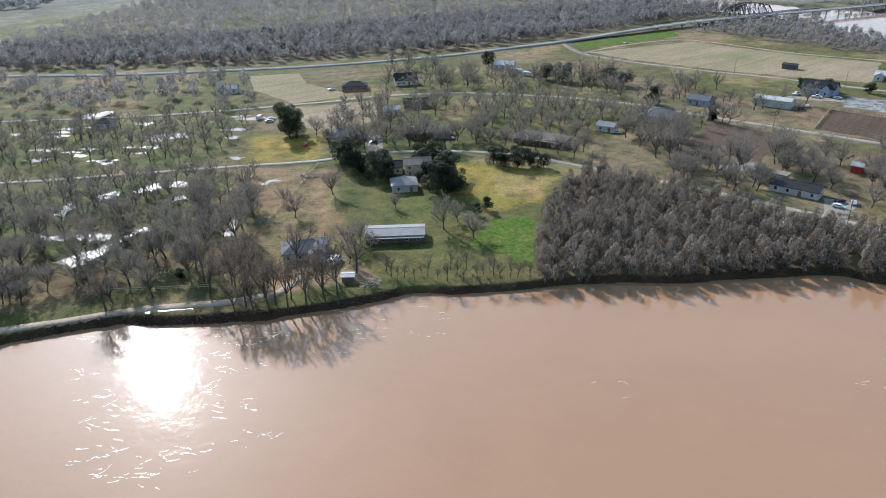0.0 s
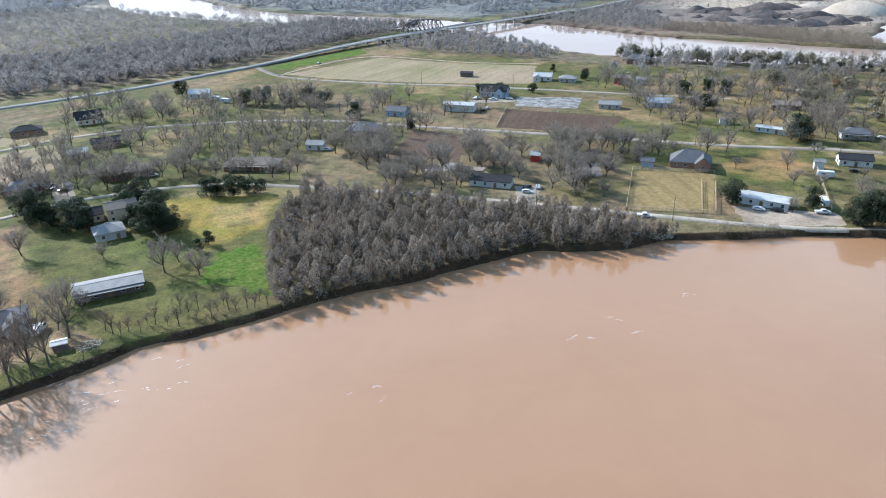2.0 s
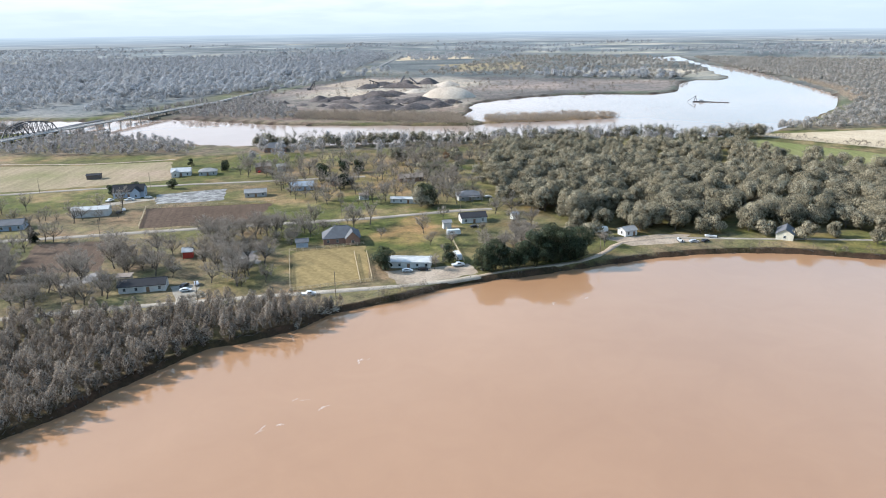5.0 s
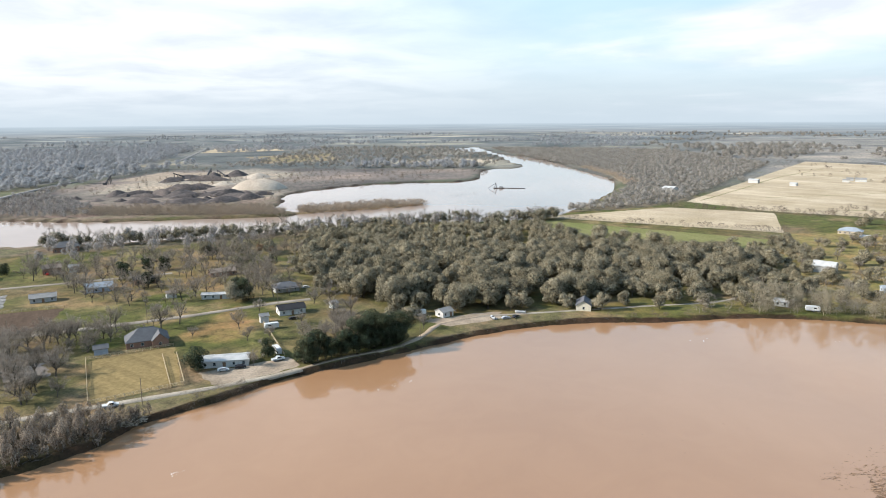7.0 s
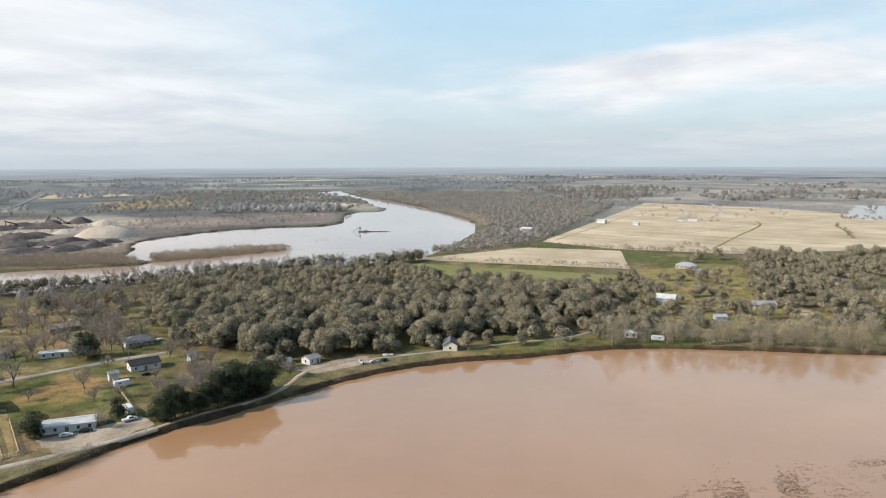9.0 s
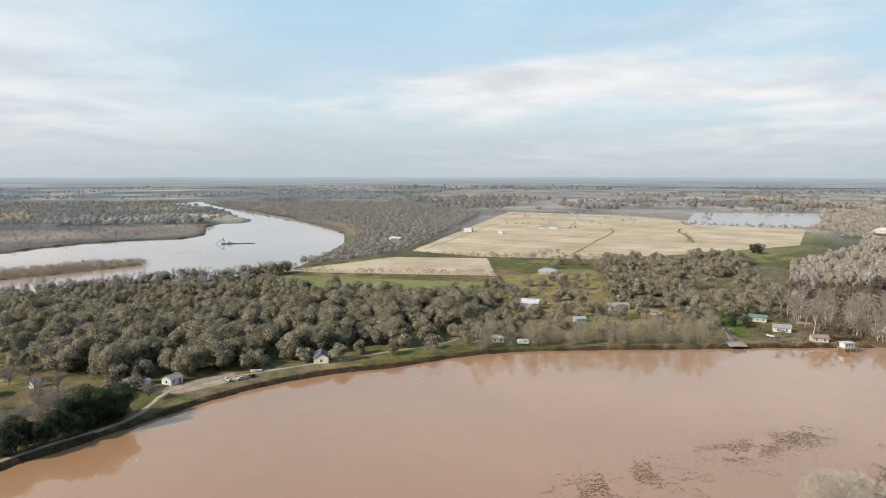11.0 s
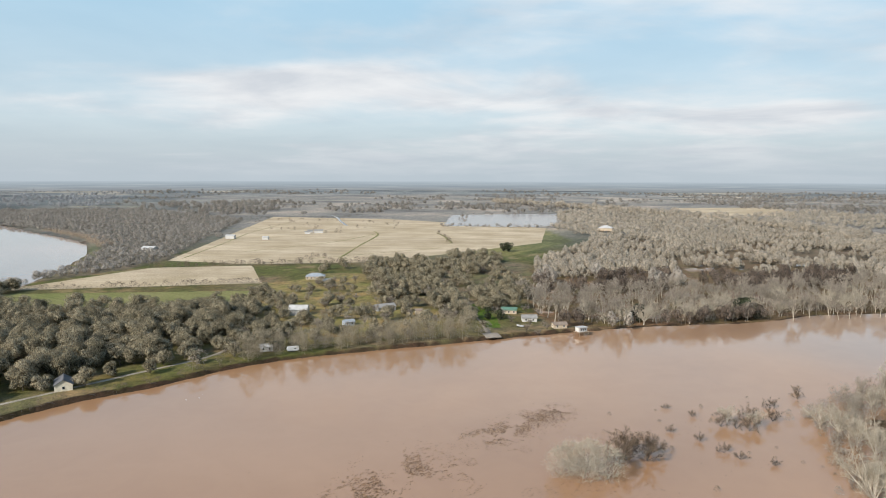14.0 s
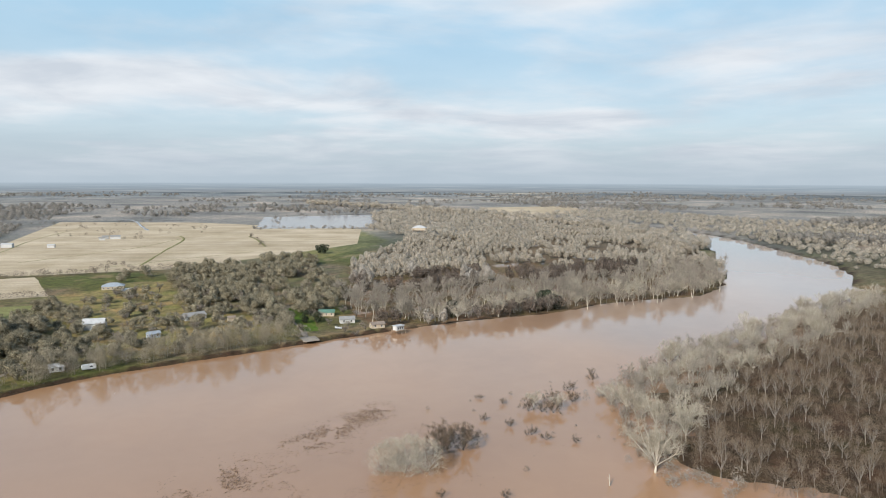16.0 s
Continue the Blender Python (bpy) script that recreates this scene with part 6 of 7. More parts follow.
plant(YARD, np.array([(-2, 221, 1.05), (8, 214, 0.95), (3, 228, 0.7), (-46, 258, 1.0), (-67, 343, 0.95), (-54, 338, 0.9), (-20, 242, 0.6), (-26, 207, 0.55), (-32, 196, 0.7), (-34, 206, 0.8), (-30, 211, 0.75), (-72, 235, 0.7), (-64, 250, 0.6),
                      (-80, 245, 0.7), (-57, 236, 0.8), (-88, 228, 0.9), (34, 312, 0.9), (41, 309, 1.0), (50, 303, 0.9), (27, 318, 0.9), (56, 297, 0.8), (62, 306, 0.9), (20, 322, 0.8)]))
VILLAGE = [(-60, 316), (30, 316), (70, 285), (130, 236), (163, 207), (200, 245), (222, 245), (262, 232), (250, 250), (190, 310), (120, 385), (60, 410), (-60, 412)]
v_pts = clear_of(scatter(VILLAGE, 8.5, 8, 0.9), 5)
v_pts = v_pts[fbm(v_pts[:, 0], v_pts[:, 1], 45, 91) > 0.39]
v_pts = v_pts[~inside([(137, 350), (160, 326), (134, 285), (110, 312)], v_pts[:, 0], v_pts[:, 1]) & ~inside([(199, 236), (226, 216), (192, 181), (166, 199)], v_pts[:, 0], v_pts[:, 1])]
few(YARD, v_pts, 120, (0.5, 1.35), 3)
brush_v = clear_of(scatter(VILLAGE, 7.0, 98, 0.8), 4)
joined_wood("yard_shrubs", shrubby, brush_v[fbm(brush_v[:, 0], brush_v[:, 1], 40, 93) > 0.55], "twigs_grey", "grey bare shrubs between the yards", (0.5, 1.6), 28)
EAST_YARDS = [(262, 290), (300, 236), (330, 205), (345, 240), (420, 330), (350, 400), (300, 420), (285, 360)]
e_pts = clear_of(scatter(EAST_YARDS, 9.0, 18, 0.8), 5)
UPTOWN = [(-40, 440), (60, 430), (130, 392), (186, 348), (200, 380), (130, 470), (80, 470), (40, 490), (-40, 520)]
u_pts = clear_of(scatter(UPTOWN, 8.5, 9, 0.85), 5)
u_pts = u_pts[fbm(u_pts[:, 0], u_pts[:, 1], 50, 92) > 0.46]
grove(np.concatenate([u_pts, e_pts, v_pts[np.argsort(np.hypot(v_pts[:, 0], v_pts[:, 1]))[120:]]]), "bare grey trees in the farther yards", (0.55, 1.35), 4)
plant(YARD, np.array([(258, 205, 0.85), (248, 160, 0.7), (255, 165, 0.75), (262, 160, 0.7), (246, 150, 0.6), (270, 158, 0.65), (276, 150, 0.6), (218, 168, 0.6), (286, 214, 0.6), (288, 122, 0.7), (262, 172, 0.6), (236, 176, 0.5), (240, 218, 0.5), (254, 150, 0.9), (262, 148, 1.0), (268, 154, 1.05), (274, 162, 0.95), (258, 158, 0.8), (280, 158, 0.9), (284, 166, 0.8), (244, 190, 0.6), (250, 182, 0.65), (300, 168, 0.9), (296, 176, 0.8), (310, 196, 0.9), (318, 190, 1.0), (276, 182, 0.55)]))
edge_pts = clear_of(scatter(OAK_EDGE, 11, 94, 0.8), 5)
grove(edge_pts[np.arange(len(edge_pts)) % 5 > 0], "bare grey trees at the edge of the oak wood", (0.75, 1.3), 24)
shore = [p for p in smooth_line(UPPER_NEAR, 7) if 395 < p[0] < 690 and p[1] < 500]
shore_pts = np.array([(x - q * 0.75, y - q * 0.65) for (x, y) in shore for q in (5 + 4 * random.Random(x).random(), 16 + 6 * random.Random(y).random())])
shore_pts = shore_pts[river_side(shore_pts[:, 0], shore_pts[:, 1]) > 3]
grove(shore_pts[::2], "tall bare trees along the upper river", (0.9, 1.5), 26)
joined_wood("oak_wood", oakish, shore_pts[1::2], "leaf_oak", "grey-green trees along the upper river", (0.6, 1.05), 27)
joined_wood("oak_wood", oakish, edge_pts[::5], "leaf_oak", "live oaks among bare trees at the wood edge", (0.6, 1.0), 25)
plant(YARD, np.array([(425, -232, 0.6), (404, -238, 0.75), (398, -211, 0.5), (432, -207, 0.6), (384, -217, 0.45), (396, -221, 0.4), (440, -230, 0.7), (380, -208, 0.45), (386, -203, 0.5), (412, -204, 0.5)]), seed=33)
plant(RUST, np.array([(414, 306, 0.9), (420, 300, 0.7)]))
meadow = clear_of(scatter([(600, -60), (470, -60), (420, -20), (395, -110), (400, -170), (430, -215), (520, -150), (640, -150)], 13.5, 61, 0.7), 5)
plant(YARD, meadow[::2], (0.45, 0.8), 6)
clump = clear_of(scatter([(380, -30), (416, -10), (563, -10), (590, -61), (520, -75), (473, -64), (400, -62)], 13, 62, 0.8), 4)
joined_wood("oak_wood", oakish, clump, "leaf_oak", "grey live oaks round the pasture", (0.55, 0.9), 5)
joined_wood("oak_wood", oakish, meadow[1::2], "leaf_oak", "scattered live oaks in the pasture", (0.45, 0.8))

# oaks
oak_pts = dry(clear_of(scatter(OAK_WOOD, 12.0, 10)), 5)
oak_pts = oak_pts[~inside([(330, 102), (300, 122), (300, 140), (318, 128), (352, 92), (344, 60), (372, 40), (400, 0), (392, -14)], oak_pts[:, 0], oak_pts[:, 1])]
rest = few(OAK, oak_pts, 240, (0.75, 1.25), 5)
glade = np.concatenate([scatter([(686, -168), (759, -198), (752, -246), (692, -252), (483, -202), (422, -178), (428, -160), (512, -140)], 9.5, 11, 0.92),
                        scatter([(692, -248), (793, -312), (733, -351), (632, -323), (470, -244), (458, -217), (450, -200)], 9.5, 12, 0.95),
                        scatter([(640, -120), (760, -130), (800, -200), (690, -165)], 24, 13, 0.6)])
glade = glade[edge_distance([(383, -177), (430, -188), (720, -257), (820, -281)], glade[:, 0], glade[:, 1], False) > 3.5]
glade = glade[fbm(glade[:, 0], glade[:, 1], 45, 63) > 0.37]
grove(glade[::4], "grey bare trees among the oaks", (0.7, 1.1), 14)
glade = glade[np.arange(len(glade)) % 4 > 0]
joined_wood("oak_wood", oakish, np.concatenate([rest, glade]), "leaf_oak", "grey-green live oak wood", (0.7, 1.15))
plant(OAK, np.array([(334, 92, 0.55), (349, 66, 0.6), (352, 48, 0.7), (365, 38, 0.55), (364, 20, 0.55), (378, 14, 0.6), (376, -2, 0.5), (390, 2, 0.7), (384, -22, 0.55), (398, -30, 0.7), (392, -44, 0.5), (368, 62, 0.8), (362, 74, 0.7), (383, 20, 0.7), (76, 456, 0.9), (66, 463, 0.8), (103, 445, 0.9), (112, 440, 0.8), (90, 450, 0.7), (300, 240, 0.9), (392, 335, 0.9), (400, 0, 0.7), (412, -30, 0.6), (430, -60, 0.7), (455, -50, 0.7),
                     (395, -18, 0.7), (404, -14, 0.6), (418, -6, 0.7), (388, 4, 0.6), (425, -40, 0.8), (440, -24, 0.8), (452, -72, 0.7), (414, -48, 0.7), (405, -70, 0.6), (420, -82, 0.6), (436, -84, 0.6), (450, -128, 0.8), (462, -112, 0.7), (500, -112, 0.6), (520, -100, 0.7), (474, -148, 0.8), (492, -158, 0.8), (505, -148, 0.8), (300, 134, 0.7), (288, 140, 0.6), (333, 104, 0.8), (322, 118, 0.8), (342, 88, 0.7), (306, 144, 0.8), (330, 128, 0.9)]))

# evergreens
plant(EVER, np.array([(-42, 289, 1.25), (-48, 300, 1.1), (-37, 284, 1.1), (-29, 275, 1.2), (-25, 270, 0.9), (-10, 288, 1.2), (-5, 290, 1.1), (-4, 257, 1.25), (-9, 268, 0.8), (-1, 266, 1.2), (2, 258, 1.1), (1, 276, 1.0), (14, 238, 0.45), (10, 234, 0.4),
                      (20, 292, 0.75), (24, 290, 0.8), (30, 286, 0.85), (36, 288, 0.8), (41, 285, 0.6), (31, 514, 1.1), (-80, 341, 1.5), (-77, 344, 1.3), (117, 391, 0.9), (-83, 189, 0.35), (205, 185, 1.0), (229, 168, 0.8),
                      (228, 150, 1.0), (232, 146, 1.15), (238, 143, 0.95), (244, 139, 1.05), (250, 136, 1.3), (256, 132, 1.5), (262, 128, 1.55), (267, 124, 1.3), (259, 138, 1.4), (266, 132, 1.2), (230, 149, 0.7), (235, 144, 0.75), (241, 140, 0.75), (247, 136, 0.8), (253, 133, 0.9), (259, 129, 0.9), (264, 125, 0.9), (304, 238, 1.3), (320, 340, 1.0), (309, 310, 0.9), (329, 352, 0.8),
                      (307, 430, 0.7), (302, 424, 0.6), (246, 404, 0.7), (213, 417, 0.7), (226, 414, 0.7), (398, -296, 1.1), (402, -300, 1.0), (381, -370, 1.3), (384, -377, 1.4), (377, -382, 1.2), (388, -384, 1.3), (430, -196, 0.8), (427, -202, 0.7), (826, -398, 1.3), (832, -394, 1.1),
                      (345, 345, 0.9), (352, 338, 0.9), (-113, 222, 0.6), (300, 462, 0.5), (138, 353, 0.6)]) * np.array([1, 1, 1.1]), seed=12)

# south shore: pale cottonwoods and flooded bushes
rim = scatter(SOUTH_WOOD, 11, 15, 0.9)
rim = rim[edge_distance(SOUTH_BANK, rim[:, 0], rim[:, 1], False) + 40 * fbm(rim[:, 0], rim[:, 1], 30, 51) < 52]
plant(PALE, rim[rim[:, 0] > 140][::2][:55], (0.45, 0.95), 6)
plant(PALE, bank_strip(-600, -262, 2, 1, 45, 26)[::3], (0.45, 1.05), 16)
plant(PALE, np.array([(138, -196, 1.2), (142, -201, 0.9), (156, -238, 1.0), (150, -230, 0.8), (166, -232, 0.8), (176, -236, 0.75), (186, -238, 0.75), (206, -216, 0.5), (213, -208, 0.5), (196, -240, 0.7)]))
plant(PALE_BUSH, np.array([(192, -118, 1.0), (187, -124, 1.1), (184, -131, 1.1), (192, -130, 1.0), (195, -123, 0.9)]), seed=4)
plant(BUSH, np.array([(193, -142, 1.2), (196, -147, 1.5), (192, -153, 1.3), (197, -158, 1.1), (201, -150, 1.3), (203, -210, 0.9), (211, -203, 0.8), (207, -207, 0.7), (201, -184, 0.5), (189, -185, 0.55), (182, -186, 0.5), (174, -194, 0.45), (225, -200, 0.4), (237, -196, 0.4), (213, -180, 0.45), (165, -124, 0.4), (153, -141, 0.45), (206, -166, 0.5),
                      (216, -222, 0.8), (209, -228, 0.8), (222, -240, 0.7), (228, -262, 0.6), (236, -270, 0.5)]), seed=3)

brush_pts = np.array([(x + rs.normal(0, 5), y + rs.normal(0, 5)) for x, y in smooth_line([(112, -206), (136, -199), (156, -216), (186, -238), (208, -255), (216, -300), (230, -390)], 2.2) for _ in range(2)])
under = scatter(SOUTH_WOOD, 6, 92, 0.8)
under = under[edge_distance(SOUTH_BANK, under[:, 0], under[:, 1], False) < 26]
joined_wood("undergrowth", scrubby, under, "twigs_bush", "brown undergrowth below the pale trees on the shore", (0.3, 0.65), 6)
joined_wood("brushwood", shrubby, brush_pts, "twigs_flood", "pale brushwood standing in the flooded margin", (0.6, 1.6), 8)
joined_wood("brushwood", shrubby, np.array([(rs.uniform(160, 245), rs.uniform(-300, -140)) for _ in range(46)]), "twigs_bush", "tips of drowned bushes above the flood", (0.25, 0.6), 9)

# far woods
rs = np.random.RandomState(77)
r_, a_ = 1150 * (4700 / 1150) ** rs.rand(40000), np.radians(rs.uniform(-45, 170, 40000))
fx, fy = r_ * np.sin(a_), r_ * np.cos(a_)
good = (fbm(fx, fy, 300, 8) < 0.52) & (fbm(fx, fy, 620, 21) > 0.46) & (river_side(fx, fy) > 6) & ~inside(LAKE, fx, fy)
MINE = [(467, 750), (620, 420), (971, 500), (1100, 380), (1300, 425), (1250, 700), (1150, 1050), (900, 960), (560, 800)]
for poly in ([(862, 26), (1724, -190), (1560, -430), (1189, -651), (922, -499), (771, -205), (800, -60)], UPPER_WOOD, MINE):
    good &= ~inside(poly, fx, fy)
good &= edge_distance(HIGHWAY, fx, fy, False) > 18
joined_wood("far_wood", farbits, np.stack([fx, fy], 1)[good & (fy > 250)], "twigs_far_haze", "far bare woods to the horizon", (0.8, 1.9))
joined_wood("far_wood", farbits, np.stack([fx, fy], 1)[good & (fy <= 250)], "twigs_upper", "far brown woods to the horizon", (0.8, 1.9))
bend = np.array([p for p in smooth_line([p for p in NORTH_BANK if p[0] >= 469 and p[1] < -700], 7) for _ in range(4)])
bend = bend + np.stack([rs.uniform(-10, 25, len(bend)), rs.uniform(4, 70, len(bend))], 1)
bend = bend[(river_side(bend[:, 0], bend[:, 1]) > 4) & (bend[:, 0] > 560)]
joined_wood("far_wood", farbits, bend, "twigs_sunlit_beige", "tall pale bare wood along the lower bend", (1.3, 2.1), 43)
near_far = clear_of(scatter([(700, -1130), (950, -1230), (1400, -1330), (1500, -1700), (500, -1500), (300, -900), (340, -800), (500, -970)], 15, 71, 0.8))
joined_wood("far_wood", farbits, near_far, "twigs_sunlit_beige", "pale bare wood across the river", (0.8, 1.3))
low_far = scatter([(930, -600), (1190, -660), (1250, -720), (1700, -960), (1700, -1150), (1300, -1170), (1060, -1060)], 15, 72)
joined_wood("far_wood", farbits, low_far, "twigs_sunlit_beige", "pale bare wood in flood water", (0.9, 1.4))
lake_trees = scatter([(1240, -500), (1400, -560), (1680, -640), (1660, -900), (1300, -480), (1220, -640), (1250, -720)], 26, 73)
joined_wood("far_wood", farbits, np.concatenate([lake_trees[edge_distance(LAKE, lake_trees[:, 0], lake_trees[:, 1]) < 45], np.array(smooth_line([(1205, -700), (1200, -640), (1290, -470)], 5)) + rs.normal(0, 5, (len(smooth_line([(1205, -700), (1200, -640), (1290, -470)], 5)), 2))]), "twigs_upper", "bare trees round the flooded lake", (0.45, 0.9))
beyond = scatter([(1310, 430), (1560, 450), (1870, 600), (2250, 850), (2100, 1300), (1350, 1000), (1180, 1000), (1260, 700)], 21, 74, 0.85)
beyond = beyond[river_side(beyond[:, 0], beyond[:, 1]) > 8]
joined_wood("far_wood", farbits, beyond, "twigs_upper", "far brown bare wood beyond the pit", (0.6, 1.3))
hedge = [(800, 42), (798, 8), (785, -64), (772, -200)]
hp = np.array([p for p in smooth_line(hedge, 3.5)])
joined_wood("hedge", shrubby, np.concatenate([hp + rs.normal(0, 2, hp.shape), np.array([p for p in smooth_line([(680, 160), (660, 60), (652, -62)], 4)])]), "twigs_brown", "ragged bare hedge between the fields", (0.7, 2.0))
spots = np.stack([rs.uniform(1250, 1750, 70), rs.uniform(-420, -130, 70)], 1)
joined_wood("hedge", shrubby, spots, "twigs_brown", "scattered bushes behind the hay field", (0.8, 1.8))


def driftwood():
    """Roots, branches and logs washed along the foot of the bank."""
    t, g = Tris(), random.Random(12)
    spots_ = []
    line = [p for p in smooth_line(NORTH_BANK, 1.1) if -125 < p[0] < 400 and -200 < p[1] < 200]
    for x, y in line:
        if g.random() > 0.35 + 0.9 * float(fbm(np.array([x]), np.array([y]), 18, 71)[0]) - 0.25:
            continue
        for _ in range(2):
            a, l, q = g.uniform(0, 6.28), g.uniform(0.5, 2.2), g.uniform(0.06, 0.16)
            px, py = x + g.gauss(0, 0.6), y + g.gauss(0.3, 0.6)
            spots_.append((px, py, a, l, q))
    where = np.array(spots_)
    for (px, py, a, l, q), z in zip(spots_, np.maximum(land_height(where[:, 0], where[:, 1]), 0.0)):
        dx, dy = math.cos(a) * l / 2, math.sin(a) * l / 2
        t.tube((px - dx, py - dy, z), (px + dx, py + dy, z + g.uniform(0, 0.7)), q, q * 0.5, 4)
    tagged(new("driftwood", mesh_of("driftwood", *t.arrays(), [M["bark_dark"]])), "roots and dark driftwood along the muddy bank foot", "driftwood", kind="stuff")


driftwood()


def ivy_trunk(x, y):
    """Broken trunk wrapped in dead ivy."""
    t = Tris()
    t.tube((0, 0, -0.4), (0.2, 0, 5.5), 1.5, 1.0, 8)
    t.tube((0.2, 0, 5.5), (0.1, 0.2, 9.0), 1.0, 0.3, 8)
    t.tube((0.2, 0, 5.0), (2.4, 0.4, 7.0), 0.35, 0.15, 5)
    g = random.Random(4)
    for _ in range(260):
        a, z = g.uniform(0, 6.28), g.uniform(0, 8.6)
        q = (1.7 - z * 0.13) * g.uniform(0.9, 1.35)
        p = Vector((math.cos(a) * q, math.sin(a) * q, z))
        d, e = rand_dir(g) * 0.55, rand_dir(g) * 0.5
        t.tri(p - d, p + d, p + e)
    ob = tagged(new("ivy_snag", mesh_of("ivy_snag", *t.arrays(), [M["bark_dark"]])), "tall broken trunk wrapped in dead ivy beside the street", "dead tree")
    ob.matrix_world = pose(x, y, 2.0)


ivy_trunk(137, 354)


def brush_pile(x, y, r0, seed, label):
    t, g = Tris(), random.Random(seed)
    for _ in range(90):
        a, q = g.uniform(0, 6.28), r0 * math.sqrt(g.random())
        z = (1 - q / r0) * r0 * 0.5
        d = rand_dir(g)
        d.z *= 0.35
        l = g.uniform(0.6, 1.6) * r0 * 0.35
        c = Vector((math.cos(a) * q, math.sin(a) * q, max(z * g.random(), 0.1)))
        t.tube(c - d * l, c + d * l, 0.10, 0.05, 3)
    ob = tagged(new("brush_pile", mesh_of("brush_pile", *t.arrays(), [M["bark_pale"]])), label, "brush pile", kind="stuff")
    ob.matrix_world = pose(x, y, 2.0)


brush_pile(141, 226, 4.0, 1, "pale heap of cut branches beside a drive")
brush_pile(160, 174, 4.5, 2, "bleached driftwood caught on the bank")
brush_pile(-68, 233, 3.0, 3, "heap of brown cut brush in a bare yard")
brush_pile(-60, 280, 4.0, 4, "pale heap of branches beside a fence")
brush_pile(-24, 183, 3.0, 5, "pale driftwood heap on the bank")
brush_pile(231, 151, 2.5, 6, "heap of cut branches on the bank")

# ---- sand pit across the upper river ----
def heap(name, x, y, r, h, material_, label, seed, sharp=1.2, squash=0.7, yaw=0.0):
    """A rounded uneven heap."""
    rings, seg = 9, 28
    verts, faces = [(0, 0, h)], []
    rnd = np.random.RandomState(seed)
    lump = rnd.uniform(0.8, 1.2, seg)
    lump = (lump + np.roll(lump, 1) + np.roll(lump, -1)) / 3
    for i in range(1, rings + 1):
        t = i / rings
        for k in range(seg):
            a = 2 * math.pi * k / seg
            q = r * t * lump[k]
            z = h * (1 - t ** sharp) * (1 + rnd.uniform(-0.07, 0.07)) - 0.3
            verts.append((q * math.cos(a), q * math.sin(a) * squash, z))
    for k in range(seg):
        faces.append((0, 1 + k, 1 + (k + 1) % seg))
    for i in range(rings - 1):
        for k in range(seg):
            a, b = 1 + i * seg + k, 1 + i * seg + (k + 1) % seg
            faces += [(a, a + seg, b + seg), (a, b + seg, b)]
    ob = tagged(new(name, mesh_of(name, verts, faces, [M[material_]], True)), label, "heap")
    ob.matrix_world = pose(x, y, 2.0, 0, 0, yaw)
    return ob


heap("sand_mound", 840, 615, 42, 14, "sand", "large pale heap of quarried sand", 1, 2.6, 0.75, 120)
heap("sand_mound", 1010, 740, 30, 8, "sand", "pale sand heap behind the pit", 2, 1.2, 0.8)
heap("sand_mound", 880, 710, 22, 5, "sand", "low pale sand heap", 3, 1.2, 0.8)
rnd = random.Random(9)
for k, (sx, sy) in enumerate([(713, 716), (700, 740), (727, 688), (735, 665), (723, 640), (790, 706), (826, 712), (815, 740), (750, 598), (742, 575), (732, 552), (760, 620), (700, 690), (770, 560), (900, 830), (960, 850), (1000, 826), (1030, 800), (930, 780), (650, 650), (670, 600), (690, 560)]):
    heap("spoil_mound", sx, sy, rnd.uniform(22, 44), rnd.uniform(5, 10), "spoil", "dark brown heap of dug earth", 20 + k, 1.5, rnd.uniform(0.35, 0.7), rnd.uniform(0, 180))
for k in range(26):
    heap("spoil_mound", rnd.uniform(640, 800), rnd.uniform(560, 760), rnd.uniform(7, 14), rnd.uniform(2, 4.5), "spoil", "low dark mound of dug earth", 60 + k, 1.0, rnd.uniform(0.5, 0.9), rnd.uniform(0, 180))


def conveyor(x, y, yaw, length, rise):
    root = tagged(new("conveyor"), "long dark steel conveyor at the sand pit", "conveyor", "pit machines")
    root.matrix_world = pose(x, y, 2.0, 0, 0, yaw)
    bm = bmesh.new()
    bar(bm, (0, 0, 1.2), (length, 0, rise), 1.6)
    part("belt_frame", bm, "steel_dark", root)
    for f in (0.35, 0.7, 0.95):
        for s in (-1.6, 1.6):
            bm = bmesh.new()
            bar(bm, (length * f, s, -0.3), (length * f, 0, 1.2 + (rise - 1.2) * f), 0.5)
            part("leg", bm, "steel_dark", root)
    part("hopper", boxes((-2.5, 2.5, -2.2, 2.2, 0, 3.4)), "steel_dark", root)


conveyor(985, 830, 25, 34, 13)
conveyor(1000, 800, 70, 28, 11)
conveyor(815, 885, 10, 16, 14)
conveyor(955, 845, 160, 26, 10)


def dredge(x, y, yaw):
    root = tagged(new("dredge_barge"), "dark steel dredge barge with a mast on the flooded pit", "barge")
    root.matrix_world = pose(x, y, 0, 0, 0, yaw) @ Matrix.Diagonal((0.6, 0.6, 0.6, 1))
    part("hull", boxes((-14, 14, -4, 4, -0.5, 1.6)), "steel_dark", root)
    part("cabin", boxes((-9, 0, -2.6, 2.6, 1.6, 5.0)), "wall_grey", root)
    for sx in (6, 11):
        bm = bmesh.new()
        bar(bm, (sx, -2.5, 1.6), (8.5, 0, 14), 0.8)
        bar(bm, (sx, 2.5, 1.6), (8.5, 0, 14), 0.8)
        part("mast", bm, "steel_dark", root)
    bm = bmesh.new()
    bar(bm, (8.5, 0, 13), (26, 0, 1), 0.8)
    part("boom", bm, "steel_dark", root)
    bm = bmesh.new()
    bar(bm, (-14, 0, 1), (-62, 10, 0.3), 1.4)
    part("pipe", bm, "steel_dark", root)


